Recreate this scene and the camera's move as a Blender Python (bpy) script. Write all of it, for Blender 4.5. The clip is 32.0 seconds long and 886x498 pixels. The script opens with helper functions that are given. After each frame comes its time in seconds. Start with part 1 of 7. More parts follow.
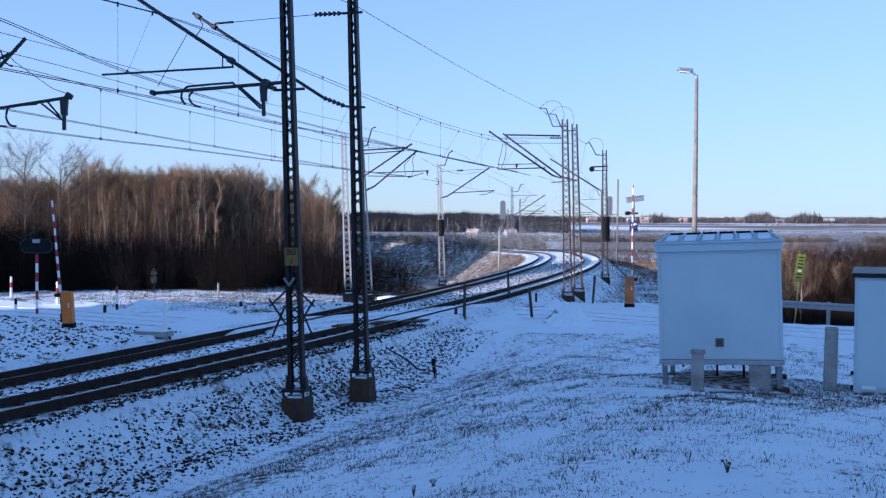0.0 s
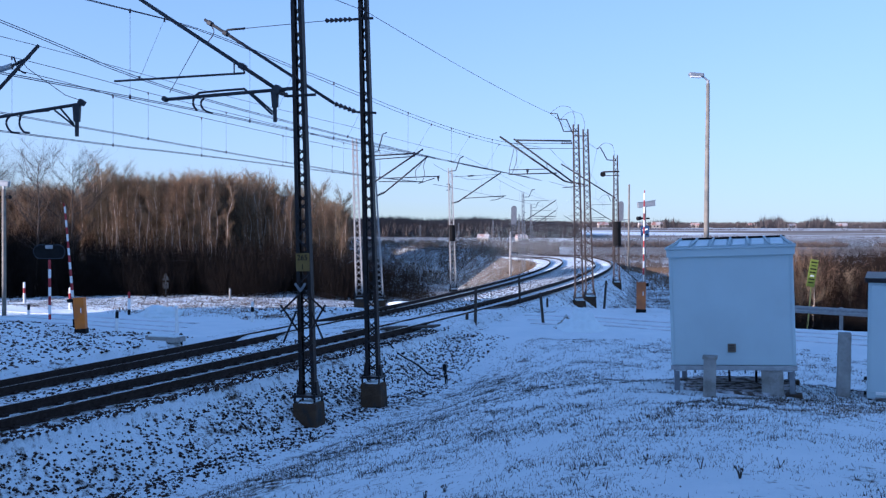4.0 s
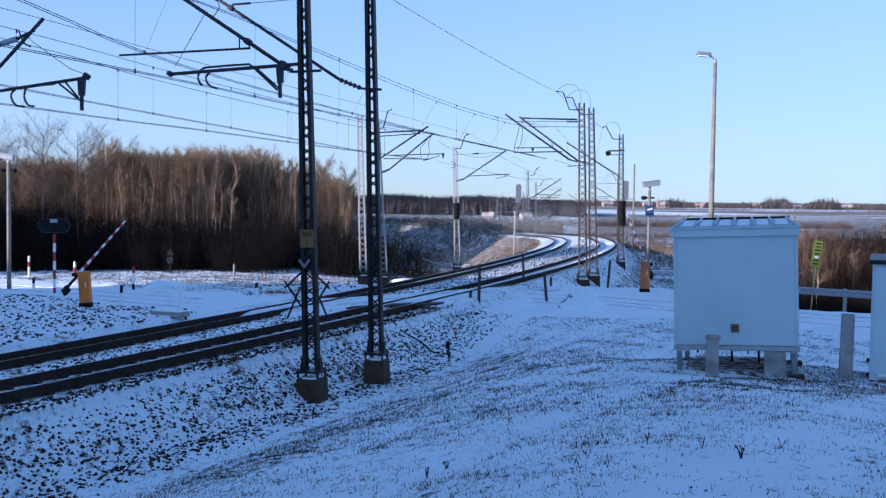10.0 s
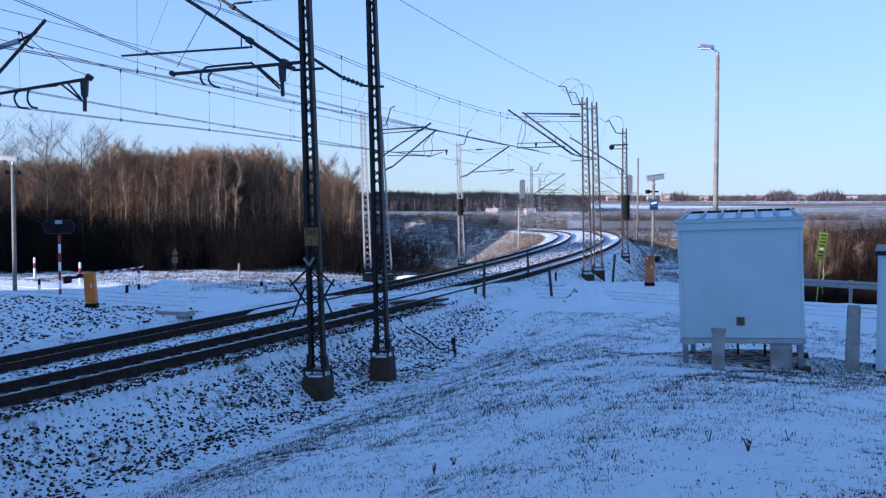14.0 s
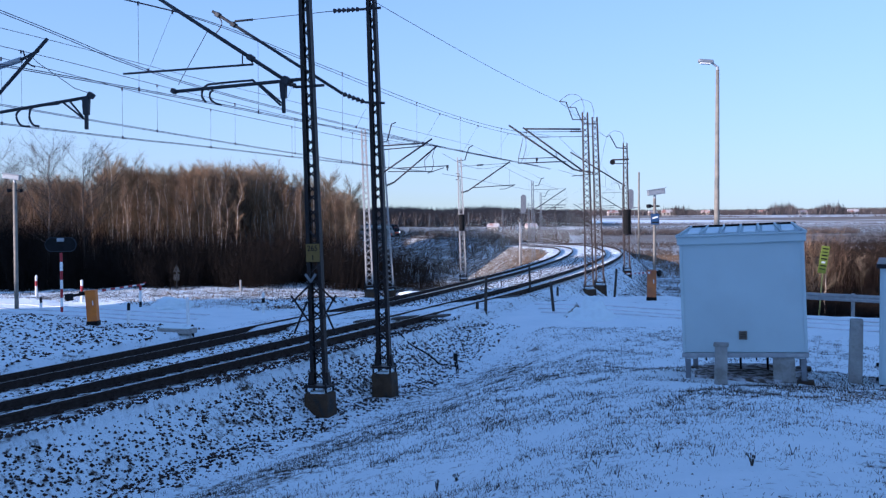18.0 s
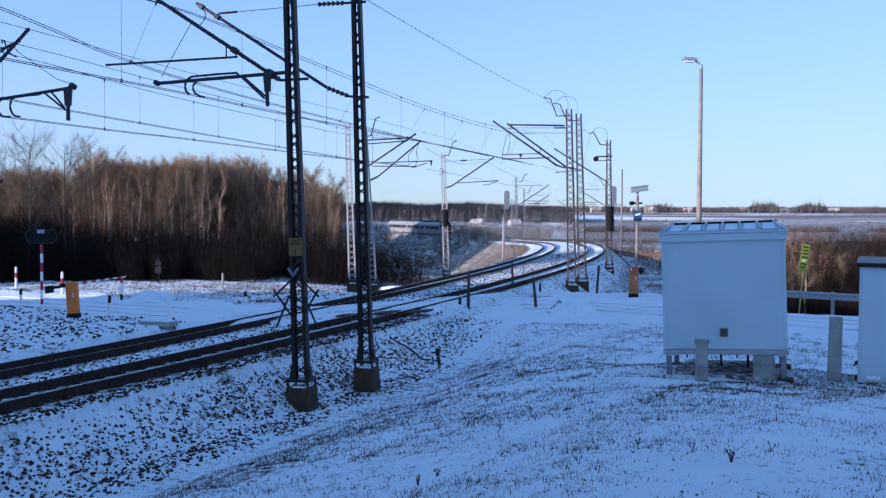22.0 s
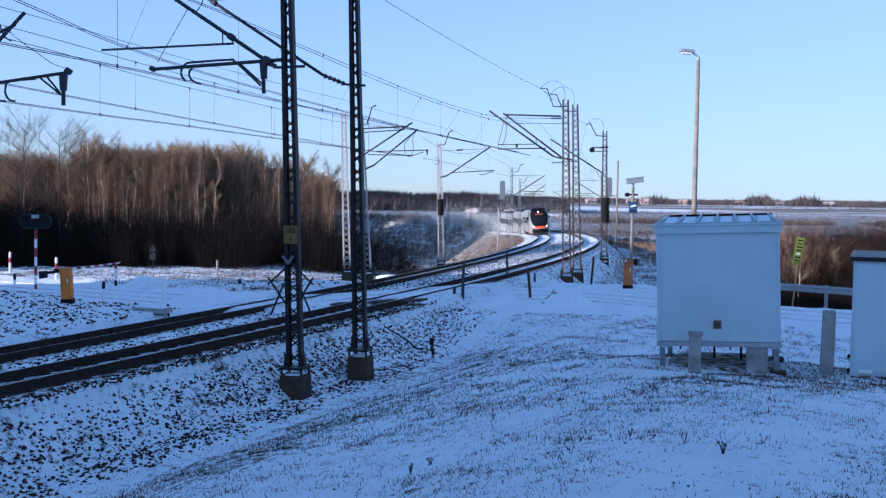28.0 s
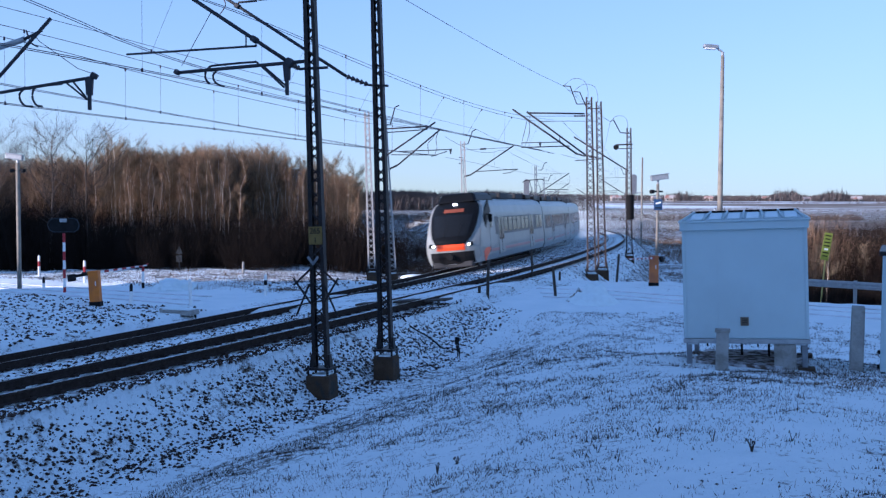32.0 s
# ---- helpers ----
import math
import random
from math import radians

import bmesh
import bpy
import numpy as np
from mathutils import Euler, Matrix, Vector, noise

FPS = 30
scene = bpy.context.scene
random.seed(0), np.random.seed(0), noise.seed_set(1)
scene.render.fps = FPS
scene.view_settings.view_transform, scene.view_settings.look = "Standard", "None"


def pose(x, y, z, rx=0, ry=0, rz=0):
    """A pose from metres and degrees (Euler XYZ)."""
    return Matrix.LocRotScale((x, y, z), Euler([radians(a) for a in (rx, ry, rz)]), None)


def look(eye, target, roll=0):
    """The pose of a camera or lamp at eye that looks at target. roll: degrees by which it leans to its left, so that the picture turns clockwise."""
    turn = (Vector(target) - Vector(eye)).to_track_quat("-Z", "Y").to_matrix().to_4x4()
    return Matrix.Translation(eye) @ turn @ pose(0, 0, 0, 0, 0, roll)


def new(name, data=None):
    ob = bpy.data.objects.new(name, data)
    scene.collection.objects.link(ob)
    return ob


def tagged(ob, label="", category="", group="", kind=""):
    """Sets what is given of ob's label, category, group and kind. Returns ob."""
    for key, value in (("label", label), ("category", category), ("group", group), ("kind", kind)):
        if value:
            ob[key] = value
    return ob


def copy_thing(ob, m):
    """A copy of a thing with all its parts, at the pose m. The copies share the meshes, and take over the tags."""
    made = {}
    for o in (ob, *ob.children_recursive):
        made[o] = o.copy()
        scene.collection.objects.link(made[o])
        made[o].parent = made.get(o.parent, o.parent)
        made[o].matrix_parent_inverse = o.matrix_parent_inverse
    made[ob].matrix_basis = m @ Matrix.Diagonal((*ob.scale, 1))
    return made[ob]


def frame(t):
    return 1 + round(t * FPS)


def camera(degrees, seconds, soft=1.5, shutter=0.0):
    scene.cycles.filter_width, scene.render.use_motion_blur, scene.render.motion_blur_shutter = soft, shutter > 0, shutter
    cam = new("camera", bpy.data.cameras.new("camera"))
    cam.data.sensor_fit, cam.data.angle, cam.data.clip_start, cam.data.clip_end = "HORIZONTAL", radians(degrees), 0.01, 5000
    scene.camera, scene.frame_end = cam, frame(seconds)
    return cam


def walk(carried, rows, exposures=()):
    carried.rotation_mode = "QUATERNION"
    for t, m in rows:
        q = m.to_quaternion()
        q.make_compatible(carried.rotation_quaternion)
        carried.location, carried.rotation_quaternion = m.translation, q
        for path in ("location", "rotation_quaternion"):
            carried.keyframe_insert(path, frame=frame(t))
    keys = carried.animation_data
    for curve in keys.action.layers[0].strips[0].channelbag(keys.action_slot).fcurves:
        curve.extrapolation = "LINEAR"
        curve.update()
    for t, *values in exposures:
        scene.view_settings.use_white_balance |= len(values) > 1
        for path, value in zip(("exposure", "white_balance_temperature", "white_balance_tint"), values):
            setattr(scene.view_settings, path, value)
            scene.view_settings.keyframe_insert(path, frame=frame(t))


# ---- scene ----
# ---------------------------------------------------------------- camera
EYE = (0.0, 0.0, 3.0)
cam = camera(48.27, 32.0, 1.3, 0.5)


def held(yaw, pitch, roll):
    return pose(*EYE, 90 + pitch, 0, yaw) @ pose(0, 0, 0, 0, 0, roll)


WALK = [
    (0.0, -0.0, -1.473, 0.4), (0.5, 0.345, -1.534, 0.011), (1.0, 0.526, -1.473, 0.066),
    (1.5, 0.376, -1.44, 0.148), (2.0, 0.329, -0.924, -0.038), (2.5, 0.409, -0.789, 0.094),
    (3.0, 0.629, -0.972, 0.085), (3.5, 0.728, -1.147, 0.28), (5.5, 0.417, -1.189, 0.321),
    (6.0, 0.495, -1.645, 0.255), (6.5, 0.584, -1.786, 0.408), (7.0, 0.577, -1.867, 0.484),
    (7.5, 0.485, -1.936, 0.642), (8.0, 0.582, -2.22, 0.67), (8.5, 0.757, -2.594, 0.593),
    (9.0, 0.873, -2.799, 1.012), (9.5, 0.92, -2.69, 0.895), (10.0, 0.865, -2.463, 0.865),
    (10.5, 0.822, -2.42, 0.55), (11.0, 0.786, -2.453, 0.476), (11.5, 0.8, -2.387, 0.376),
    (12.0, 0.801, -2.5, 0.251), (12.5, 0.708, -2.742, 0.594), (13.0, 0.72, -2.828, 0.522),
    (13.5, 1.06, -2.838, 0.194), (14.0, 1.121, -2.673, 0.146), (14.5, 1.08, -2.445, -0.044),
    (16.5, 1.108, -2.154, -0.186), (17.0, 1.2, -2.127, -0.115), (17.5, 1.204, -2.003, -0.21),
    (18.0, 1.209, -1.769, -0.179), (18.5, 1.044, -1.778, -0.113), (19.0, 0.796, -1.798, -0.007),
    (19.5, 0.665, -1.867, 0.289), (20.0, 0.604, -2.053, 0.481), (20.5, 0.423, -2.07, 0.508),
    (21.0, 0.281, -2.008, 0.439), (21.5, 0.187, -2.064, 0.362), (22.0, 0.227, -2.05, 0.353),
    (22.5, 0.222, -2.182, 0.508), (23.0, 0.033, -2.291, 0.643), (23.5, -0.225, -2.357, 0.733),
    (24.0, -0.247, -2.45, 0.674), (24.5, -0.323, -2.548, 0.883), (25.0, -0.358, -2.721, 0.813),
    (25.5, -0.068, -2.81, 0.682), (27.5, -0.036, -2.653, 0.806), (28.0, -0.069, -2.659, 0.977),
    (28.5, 0.093, -2.604, 0.8), (29.0, 0.159, -2.496, 0.814), (29.5, 0.512, -2.428, 0.53),
    (30.0, 0.613, -2.382, 0.562), (30.5, 0.659, -2.389, 0.47), (31.0, 0.811, -2.465, 0.493),
    (31.5, 1.076, -2.651, 0.423), (32.0, 1.35, -2.714, 0.299),
]
walk(cam, [(t, held(a, b, c)) for t, a, b, c in WALK], [(0, 0.94, 4750, 22), (32, 0.94, 4750, 22)])

# ---------------------------------------------------------------- world and light
SUN_FROM = Vector((-1.0, -0.55, 0.235)).normalized()     # towards the low winter sun
world = bpy.data.worlds.new("sky")
scene.world = world
world.use_nodes = True
wt = world.node_tree
wt.nodes.clear()
sky = wt.nodes.new("ShaderNodeTexSky")
sky.sky_type, sky.sun_disc = "NISHITA", False
sky.sun_elevation = math.asin(SUN_FROM.z)
sky.sun_rotation = math.atan2(SUN_FROM.x, SUN_FROM.y)
sky.altitude, sky.air_density, sky.dust_density, sky.ozone_density = 100, 1.1, 0.15, 3.0
bg = wt.nodes.new("ShaderNodeBackground")
bg.inputs[1].default_value = 0.15
wo = wt.nodes.new("ShaderNodeOutputWorld")
# compresses the sky's bright lower part and scales each channel

def sky_step(op, x, y):
    q = wt.nodes.new("ShaderNodeVectorMath")
    q.operation = op
    for i, v in enumerate((x, y)):
        if isinstance(v, tuple):
            q.inputs[i].default_value = v
        else:
            wt.links.new(v, q.inputs[i])
    return q.outputs[0]


sky_squeeze = sky_step("ADD", sky_step("DIVIDE", sky.outputs[0], (2.0, 3.0, 4.5)), (1.0, 1.0, 1.0))
wt.links.new(sky_step("MULTIPLY", sky_step("DIVIDE", sky.outputs[0], sky_squeeze), (1.74, 1.47, 1.25)), bg.inputs[0])
wt.links.new(bg.outputs[0], wo.inputs[0])
sun = bpy.data.lights.new("sun", "SUN")
sun.energy, sun.angle, sun.color = 4.3, radians(0.6), (1.0, 0.77, 0.52)
sun_ob = new("sun", sun)
sun_ob.matrix_world = look(SUN_FROM * 200, (0, 0, 0))

# ---------------------------------------------------------------- materials
def mat(name, colour, rough=0.7, metal=0.0, vary=0.12, scale=6.0, bump=0.0, bump_scale=40.0, second=None, mix_scale=2.0,
        mix_at=0.55, mix_width=0.12, per_object=0.0, per_island=0.0, spec=0.35):
    """A surface: a base colour broken by fine and broad noise, an optional second colour in patches, fine relief."""
    m = bpy.data.materials.new(name)
    m.use_nodes = True
    nt = m.node_tree
    n, ln = nt.nodes, nt.links
    b = n["Principled BSDF"]
    b.inputs["Roughness"].default_value = rough
    b.inputs["Metallic"].default_value = metal
    b.inputs["Specular IOR Level"].default_value = spec
    tc = n.new("ShaderNodeTexCoord")
    geo = n.new("ShaderNodeNewGeometry")
    pos = geo.outputs["Position"] if not per_object else tc.outputs["Object"]
    fine = n.new("ShaderNodeTexNoise")
    fine.inputs["Scale"].default_value, fine.inputs["Detail"].default_value = scale, 6
    ln.new(pos, fine.inputs["Vector"])
    ramp = n.new("ShaderNodeMapRange")
    ramp.inputs["From Min"].default_value, ramp.inputs["From Max"].default_value = 0.3, 0.7
    ramp.inputs["To Min"].default_value, ramp.inputs["To Max"].default_value = 1 - vary, 1 + vary
    ln.new(fine.outputs["Fac"], ramp.inputs["Value"])
    src = None
    col = n.new("ShaderNodeRGB")
    col.outputs[0].default_value = (*colour, 1)
    src = col.outputs[0]
    if second:
        broad = n.new("ShaderNodeTexNoise")
        broad.inputs["Scale"].default_value, broad.inputs["Detail"].default_value = mix_scale, 8
        broad.inputs["Roughness"].default_value = 0.62
        ln.new(pos, broad.inputs["Vector"])
        r2 = n.new("ShaderNodeMapRange")
        r2.inputs["From Min"].default_value, r2.inputs["From Max"].default_value = mix_at - mix_width / 2, mix_at + mix_width / 2
        ln.new(broad.outputs["Fac"], r2.inputs["Value"])
        mx = n.new("ShaderNodeMix")
        mx.data_type = "RGBA"
        ln.new(r2.outputs[0], mx.inputs[0])
        ln.new(src, mx.inputs[6])
        mx.inputs[7].default_value = (*second, 1)
        src = mx.outputs[2]
    mul = n.new("ShaderNodeVectorMath")
    mul.operation = "SCALE"
    ln.new(src, mul.inputs[0])
    ln.new(ramp.outputs[0], mul.inputs["Scale"])
    out = mul.outputs[0]
    for amount, node, sock in ((per_object, "ShaderNodeObjectInfo", "Random"), (per_island, "ShaderNodeNewGeometry", "Random Per Island")):
        if amount:
            oi = n.new(node)
            r3 = n.new("ShaderNodeMapRange")
            r3.inputs["To Min"].default_value, r3.inputs["To Max"].default_value = 1 - amount, 1 + amount
            ln.new(oi.outputs[sock], r3.inputs["Value"])
            m2 = n.new("ShaderNodeVectorMath")
            m2.operation = "SCALE"
            ln.new(out, m2.inputs[0])
            ln.new(r3.outputs[0], m2.inputs["Scale"])
            out = m2.outputs[0]
    ln.new(out, b.inputs["Base Color"])
    if bump:
        bn = n.new("ShaderNodeTexNoise")
        bn.inputs["Scale"].default_value, bn.inputs["Detail"].default_value = bump_scale, 5
        ln.new(pos, bn.inputs["Vector"])
        bp = n.new("ShaderNodeBump")
        bp.inputs["Strength"].default_value, bp.inputs["Distance"].default_value = bump, 0.05
        ln.new(bn.outputs["Fac"], bp.inputs["Height"])
        ln.new(bp.outputs[0], b.inputs["Normal"])
    return m


def glow(name, colour, strength):
    m = bpy.data.materials.new(name)
    m.use_nodes = True
    b = m.node_tree.nodes["Principled BSDF"]
    b.inputs["Base Color"].default_value = (*colour, 1)
    b.inputs["Emission Color"].default_value = (*colour, 1)
    b.inputs["Emission Strength"].default_value = strength
    return m


SNOW = (0.76, 0.83, 0.845)
M_rut = mat("packed_rut_snow", (0.8, 0.81, 0.84), 0.5, vary=0.12, scale=5, second=(0.5, 0.48, 0.47), mix_scale=2.5, mix_at=0.6, mix_width=0.25, bump=0.3)
M_snowcap = mat("snow_cap", SNOW, 0.7, vary=0.05, bump=0.2, bump_scale=20)
M_ballast = mat("ballast_stone", (0.05, 0.036, 0.03), 0.9, spec=0.08, vary=0.3, scale=20, per_island=0.5)
M_rail = mat("rusty_rail", (0.036, 0.027, 0.023), 0.85, vary=0.3, scale=12, bump=0.2, spec=0.12)
M_railtop = mat("polished_rail_head", (0.45, 0.43, 0.42), 0.3, 0.9, vary=0.15, scale=8)
M_sleeper = mat("concrete_sleeper", (0.3, 0.28, 0.26), 0.9, vary=0.25, scale=9, bump=0.3, second=SNOW, mix_scale=6, mix_at=0.47, per_object=0.15)
M_mast = mat("dark_painted_steel", (0.016, 0.014, 0.015), 0.42, 0.0, spec=0.2, vary=0.25, scale=7, second=(0.026, 0.018, 0.015), mix_scale=3, mix_at=0.55, bump=0.1)
M_mastgrey = mat("grey_painted_steel", (0.2, 0.21, 0.23), 0.45, 0.3, vary=0.2, scale=7, second=(0.12, 0.09, 0.08), mix_scale=3, mix_at=0.66)
M_mastrust = mat("rusty_brown_steel", (0.06, 0.044, 0.037), 0.75, 0.1, vary=0.25, scale=7, second=(0.1, 0.085, 0.08), mix_scale=3)
M_mastwhite = mat("light_grey_painted_steel", (0.38, 0.36, 0.335), 0.6, 0.0, vary=0.12, scale=7, second=(0.4, 0.36, 0.33), mix_scale=3, mix_at=0.6)
M_arm = mat("galvanised_tube_dark", (0.028, 0.03, 0.036), 0.6, 0.1, vary=0.2)
M_wire = mat("copper_wire_dark", (0.06, 0.045, 0.055), 0.6, 0.2, vary=0.1)
M_insul = mat("brown_insulator", (0.03, 0.02, 0.018), 0.25, vary=0.1, spec=0.6)
M_concrete = mat("old_concrete", (0.33, 0.32, 0.3), 0.9, vary=0.18, scale=8, bump=0.35, bump_scale=25, second=(0.2, 0.19, 0.17), mix_scale=4)
M_concdark = mat("stained_concrete", (0.065, 0.04, 0.022), 0.9, vary=0.25, scale=8, bump=0.35, bump_scale=25, second=(0.03, 0.026, 0.022), mix_scale=4)
M_cabin = mat("white_painted_sheet", (0.47, 0.555, 0.58), 0.5, vary=0.035, scale=1.5, bump=0.03, bump_scale=6, second=(0.45, 0.53, 0.555), mix_scale=0.8)
M_ventframe = mat("rust_stained_grille", (0.16, 0.13, 0.1), 0.7, vary=0.2, scale=20)
M_trim = mat("pale_grey_trim", (0.6, 0.63, 0.65), 0.5, vary=0.06)
M_greysteel = mat("galvanised_steel", (0.36, 0.37, 0.38), 0.5, 0.6, vary=0.15, scale=9)
M_dark = mat("black_rubber", (0.012, 0.012, 0.013), 0.75, vary=0.2, spec=0.1)
M_orange = mat("orange_painted_sheet", (0.62, 0.19, 0.02), 0.55, vary=0.1, scale=4, second=(0.48, 0.15, 0.03), mix_scale=2)
M_rust_orange = mat("faded_orange_sheet", (0.5, 0.17, 0.05), 0.6, vary=0.12, scale=4, second=(0.36, 0.13, 0.05), mix_scale=2)
M_red = mat("red_paint", (0.3, 0.02, 0.026), 0.5, vary=0.1)
M_white = mat("white_paint", (0.78, 0.78, 0.76), 0.5, vary=0.06, scale=5)
M_yellowpost = mat("yellow_post", (0.5, 0.42, 0.12), 0.6, vary=0.1)
M_yellow = mat("yellow_plate", (0.15, 0.1, 0.022), 0.6, vary=0.15)
M_black = mat("black_paint", (0.016, 0.016, 0.018), 0.8, vary=0.2, spec=0.1)
M_signgreen = mat("fluorescent_yellow_green", (0.17, 0.22, 0.025), 0.55, vary=0.08)
M_blue = mat("blue_sign", (0.03, 0.07, 0.16), 0.45, vary=0.08)
M_pole = mat("weathered_grey_pole", (0.24, 0.21, 0.17), 0.7, vary=0.15, scale=5, second=(0.19, 0.175, 0.15), mix_scale=2)
M_wood = mat("weathered_wood", (0.055, 0.045, 0.038), 0.9, vary=0.25, scale=14, bump=0.3)
M_bark = mat("dark_bark", (0.13, 0.098, 0.075), 0.9, vary=0.3, scale=8, bump=0.3, per_object=0.3)
M_birch = mat("pale_birch_bark", (0.56, 0.47, 0.37), 0.85, vary=0.25, scale=6, second=(0.1, 0.075, 0.06), mix_scale=5, mix_at=0.58, per_object=0.2)
M_twig = mat("red_brown_twigs", (0.27, 0.175, 0.105), 0.9, spec=0.05, vary=0.25, scale=3, per_object=0.35)
M_twiggrey = mat("grey_brown_twigs", (0.24, 0.18, 0.115), 0.9, spec=0.05, vary=0.25, scale=3, per_object=0.3)
# dark brush, near-black so that its colour also stands in for shade
M_shade_brush = mat("shade_dark_undergrowth", (0.02, 0.016, 0.014), 0.95, vary=0.3, scale=2, spec=0.03)
M_dullsign = mat("dull_blue_grey_sign", (0.03, 0.038, 0.046), 0.6, vary=0.15)
M_soil = mat("bare_gravelly_soil", (0.09, 0.07, 0.055), 0.95, vary=0.3, scale=14, bump=0.4, second=(0.5, 0.5, 0.52), mix_scale=5, mix_at=0.5)
M_brush = mat("brown_brush", (0.036, 0.023, 0.017), 0.95, spec=0.03, vary=0.3, scale=2, per_island=0.45)
M_grass = mat("dry_grass", (0.052, 0.042, 0.034), 0.95, spec=0.03, vary=0.3, scale=5, per_island=0.5)
M_straw = mat("brown_winter_grass", (0.17, 0.115, 0.075), 0.95, spec=0.03, vary=0.3, scale=1.5, per_island=0.45)
M_farwood = mat("far_woodland", (0.12, 0.1, 0.092), 0.95, spec=0.03, vary=0.3, scale=0.03, per_island=0.15)
M_reed = mat("pale_winter_reeds", (0.115, 0.092, 0.075), 0.95, spec=0.03, vary=0.3, scale=0.1, per_island=0.35)
M_house = mat("rendered_wall", (0.36, 0.32, 0.28), 0.8, vary=0.1, scale=0.5, per_object=0.2)
M_roof = mat("snowy_roof", (0.5, 0.46, 0.44), 0.7, vary=0.15, scale=0.4, second=(0.32, 0.16, 0.12), mix_scale=0.2, mix_at=0.52)
M_glassdark = mat("dark_glass", (0.012, 0.014, 0.017), 0.12, 0.0, vary=0.1, spec=0.12)

# ---------------------------------------------------------------- helpers
def part(name, bm, material, parent=None, label="", smooth=False, kind=""):
    me = bpy.data.meshes.new(name)
    bm.to_mesh(me)
    bm.free()
    me.materials.append(material)
    if smooth:
        for poly in me.polygons:
            poly.use_smooth = True
    ob = new(name, me)
    ob.parent = parent
    return tagged(ob, label=label, kind=kind)


def pymesh(name, verts, faces, material, parent=None, label="", kind="", smooth=False):
    me = bpy.data.meshes.new(name)
    me.from_pydata(verts, [], faces)
    me.materials.append(material)
    if smooth:
        me.polygons.foreach_set("use_smooth", [True] * len(me.polygons))
    ob = new(name, me)
    ob.parent = parent
    return tagged(ob, label=label, kind=kind)


def thing(name, at, label, category, group="", kind="", turn=0.0):
    ob = new(name)
    ob.empty_display_size = 0.2
    ob.matrix_basis = pose(*at, 0, 0, turn)
    return tagged(ob, label, category, group, kind)


def box(bm, size, at=(0, 0, 0), rot=(0, 0, 0), bevel=0.0, taper=1.0):
    """A box of that size with its centre at the place; taper: the top's size against the foot's."""
    r = bmesh.ops.create_cube(bm, size=1.0)
    vs = r["verts"]
    for v in vs:
        k = taper if v.co.z > 0 else 1.0
        v.co = Vector((v.co.x * size[0] * k, v.co.y * size[1] * k, v.co.z * size[2]))
    if bevel:
        es = list({e for v in vs for e in v.link_edges})
        vs = list({v for f in bmesh.ops.bevel(bm, geom=es, offset=bevel, segments=2, affect="EDGES", profile=0.5)["faces"] for v in f.verts} | {v for v in vs if v.is_valid})
    bmesh.ops.transform(bm, matrix=pose(*at, *rot), verts=vs)
    return bm


def tube(bm, a, b, r1, r2=None, n=8, caps=True):
    """A round bar from a to b."""
    a, b = Vector(a), Vector(b)
    d = b - a
    r = bmesh.ops.create_cone(bm, segments=n, radius1=r1, radius2=r1 if r2 is None else r2, depth=d.length, cap_ends=caps)
    m = Matrix.Translation((a + b) / 2) @ d.to_track_quat("Z", "Y").to_matrix().to_4x4()
    bmesh.ops.transform(bm, matrix=m, verts=r["verts"])
    return bm


def B():
    return bmesh.new()


def bar_mesh(name, pts, r, material, parent=None, n=6, label="", kind=""):
    """A bar of even thickness along a line of points."""
    pts = [Vector(q) for q in pts]
    verts, faces = [], []
    for i, q in enumerate(pts):
        d = (pts[min(i + 1, len(pts) - 1)] - pts[max(i - 1, 0)]).normalized()
        side = d.cross(Vector((0, 0, 1)))
        side = side.normalized() if side.length > 1e-4 else Vector((1, 0, 0))
        up = side.cross(d)
        for k in range(n):
            a = 2 * math.pi * k / n
            verts.append(q + (side * math.cos(a) + up * math.sin(a)) * r)
    for i in range(len(pts) - 1):
        for k in range(n):
            j = (k + 1) % n
            faces.append((i * n + k, i * n + j, (i + 1) * n + j, (i + 1) * n + k))
    faces += [tuple(range(n))[::-1], tuple(range((len(pts) - 1) * n, len(pts) * n))]
    return pymesh(name, verts, faces, material, parent, label, kind, smooth=n > 4)


# ---------------------------------------------------------------- the line: two tracks on one long curve
FAR_C, FAR_R = np.array((-421.8, 166.4)), 436.68       # inner track, circle of its axis
NEAR_C, NEAR_R = np.array((-298.72, 138.39)), 316.03   # outer track near the crossing
CANT = 0.098


def sstep(a, b, x):
    t = np.clip((x - a) / (b - a), 0, 1)
    return t * t * (3 - 2 * t)


def far_xy(a):
    """The inner axis at arc length a (0 at the circle's right-hand end, growing away)."""
    p = a / FAR_R
    return np.stack([FAR_C[0] + FAR_R * np.cos(p), FAR_C[1] + FAR_R * np.sin(p)], -1)


def near_xy(a):
    """The outer axis beside the inner one at a."""
    p = a / FAR_R
    n = np.stack([np.cos(p), np.sin(p)], -1)
    o = FAR_C + FAR_R * n
    # distance outwards along n to the outer circle
    w = o - NEAR_C
    bq = (w * n).sum(-1)
    gap = -bq + np.sqrt(np.maximum(bq * bq - (w * w).sum(-1) + NEAR_R ** 2, 0.1))
    k = sstep(-70, -20, a)
    gap = gap * (1 - k) + 4.3 * k
    gap = np.where(a < -190, 4.0, np.maximum(gap, 3.9))
    return o + n * gap[..., None]


def rise(y):
    """The fall of the line along its way."""
    u = (np.minimum(y, 190) - 20) / 100
    z = -0.01 + 0.47 * u - 0.923 * u * u
    return z - np.maximum(y - 190, 0) * 0.0185 * np.exp(-np.maximum(y - 190, 0) / 120)


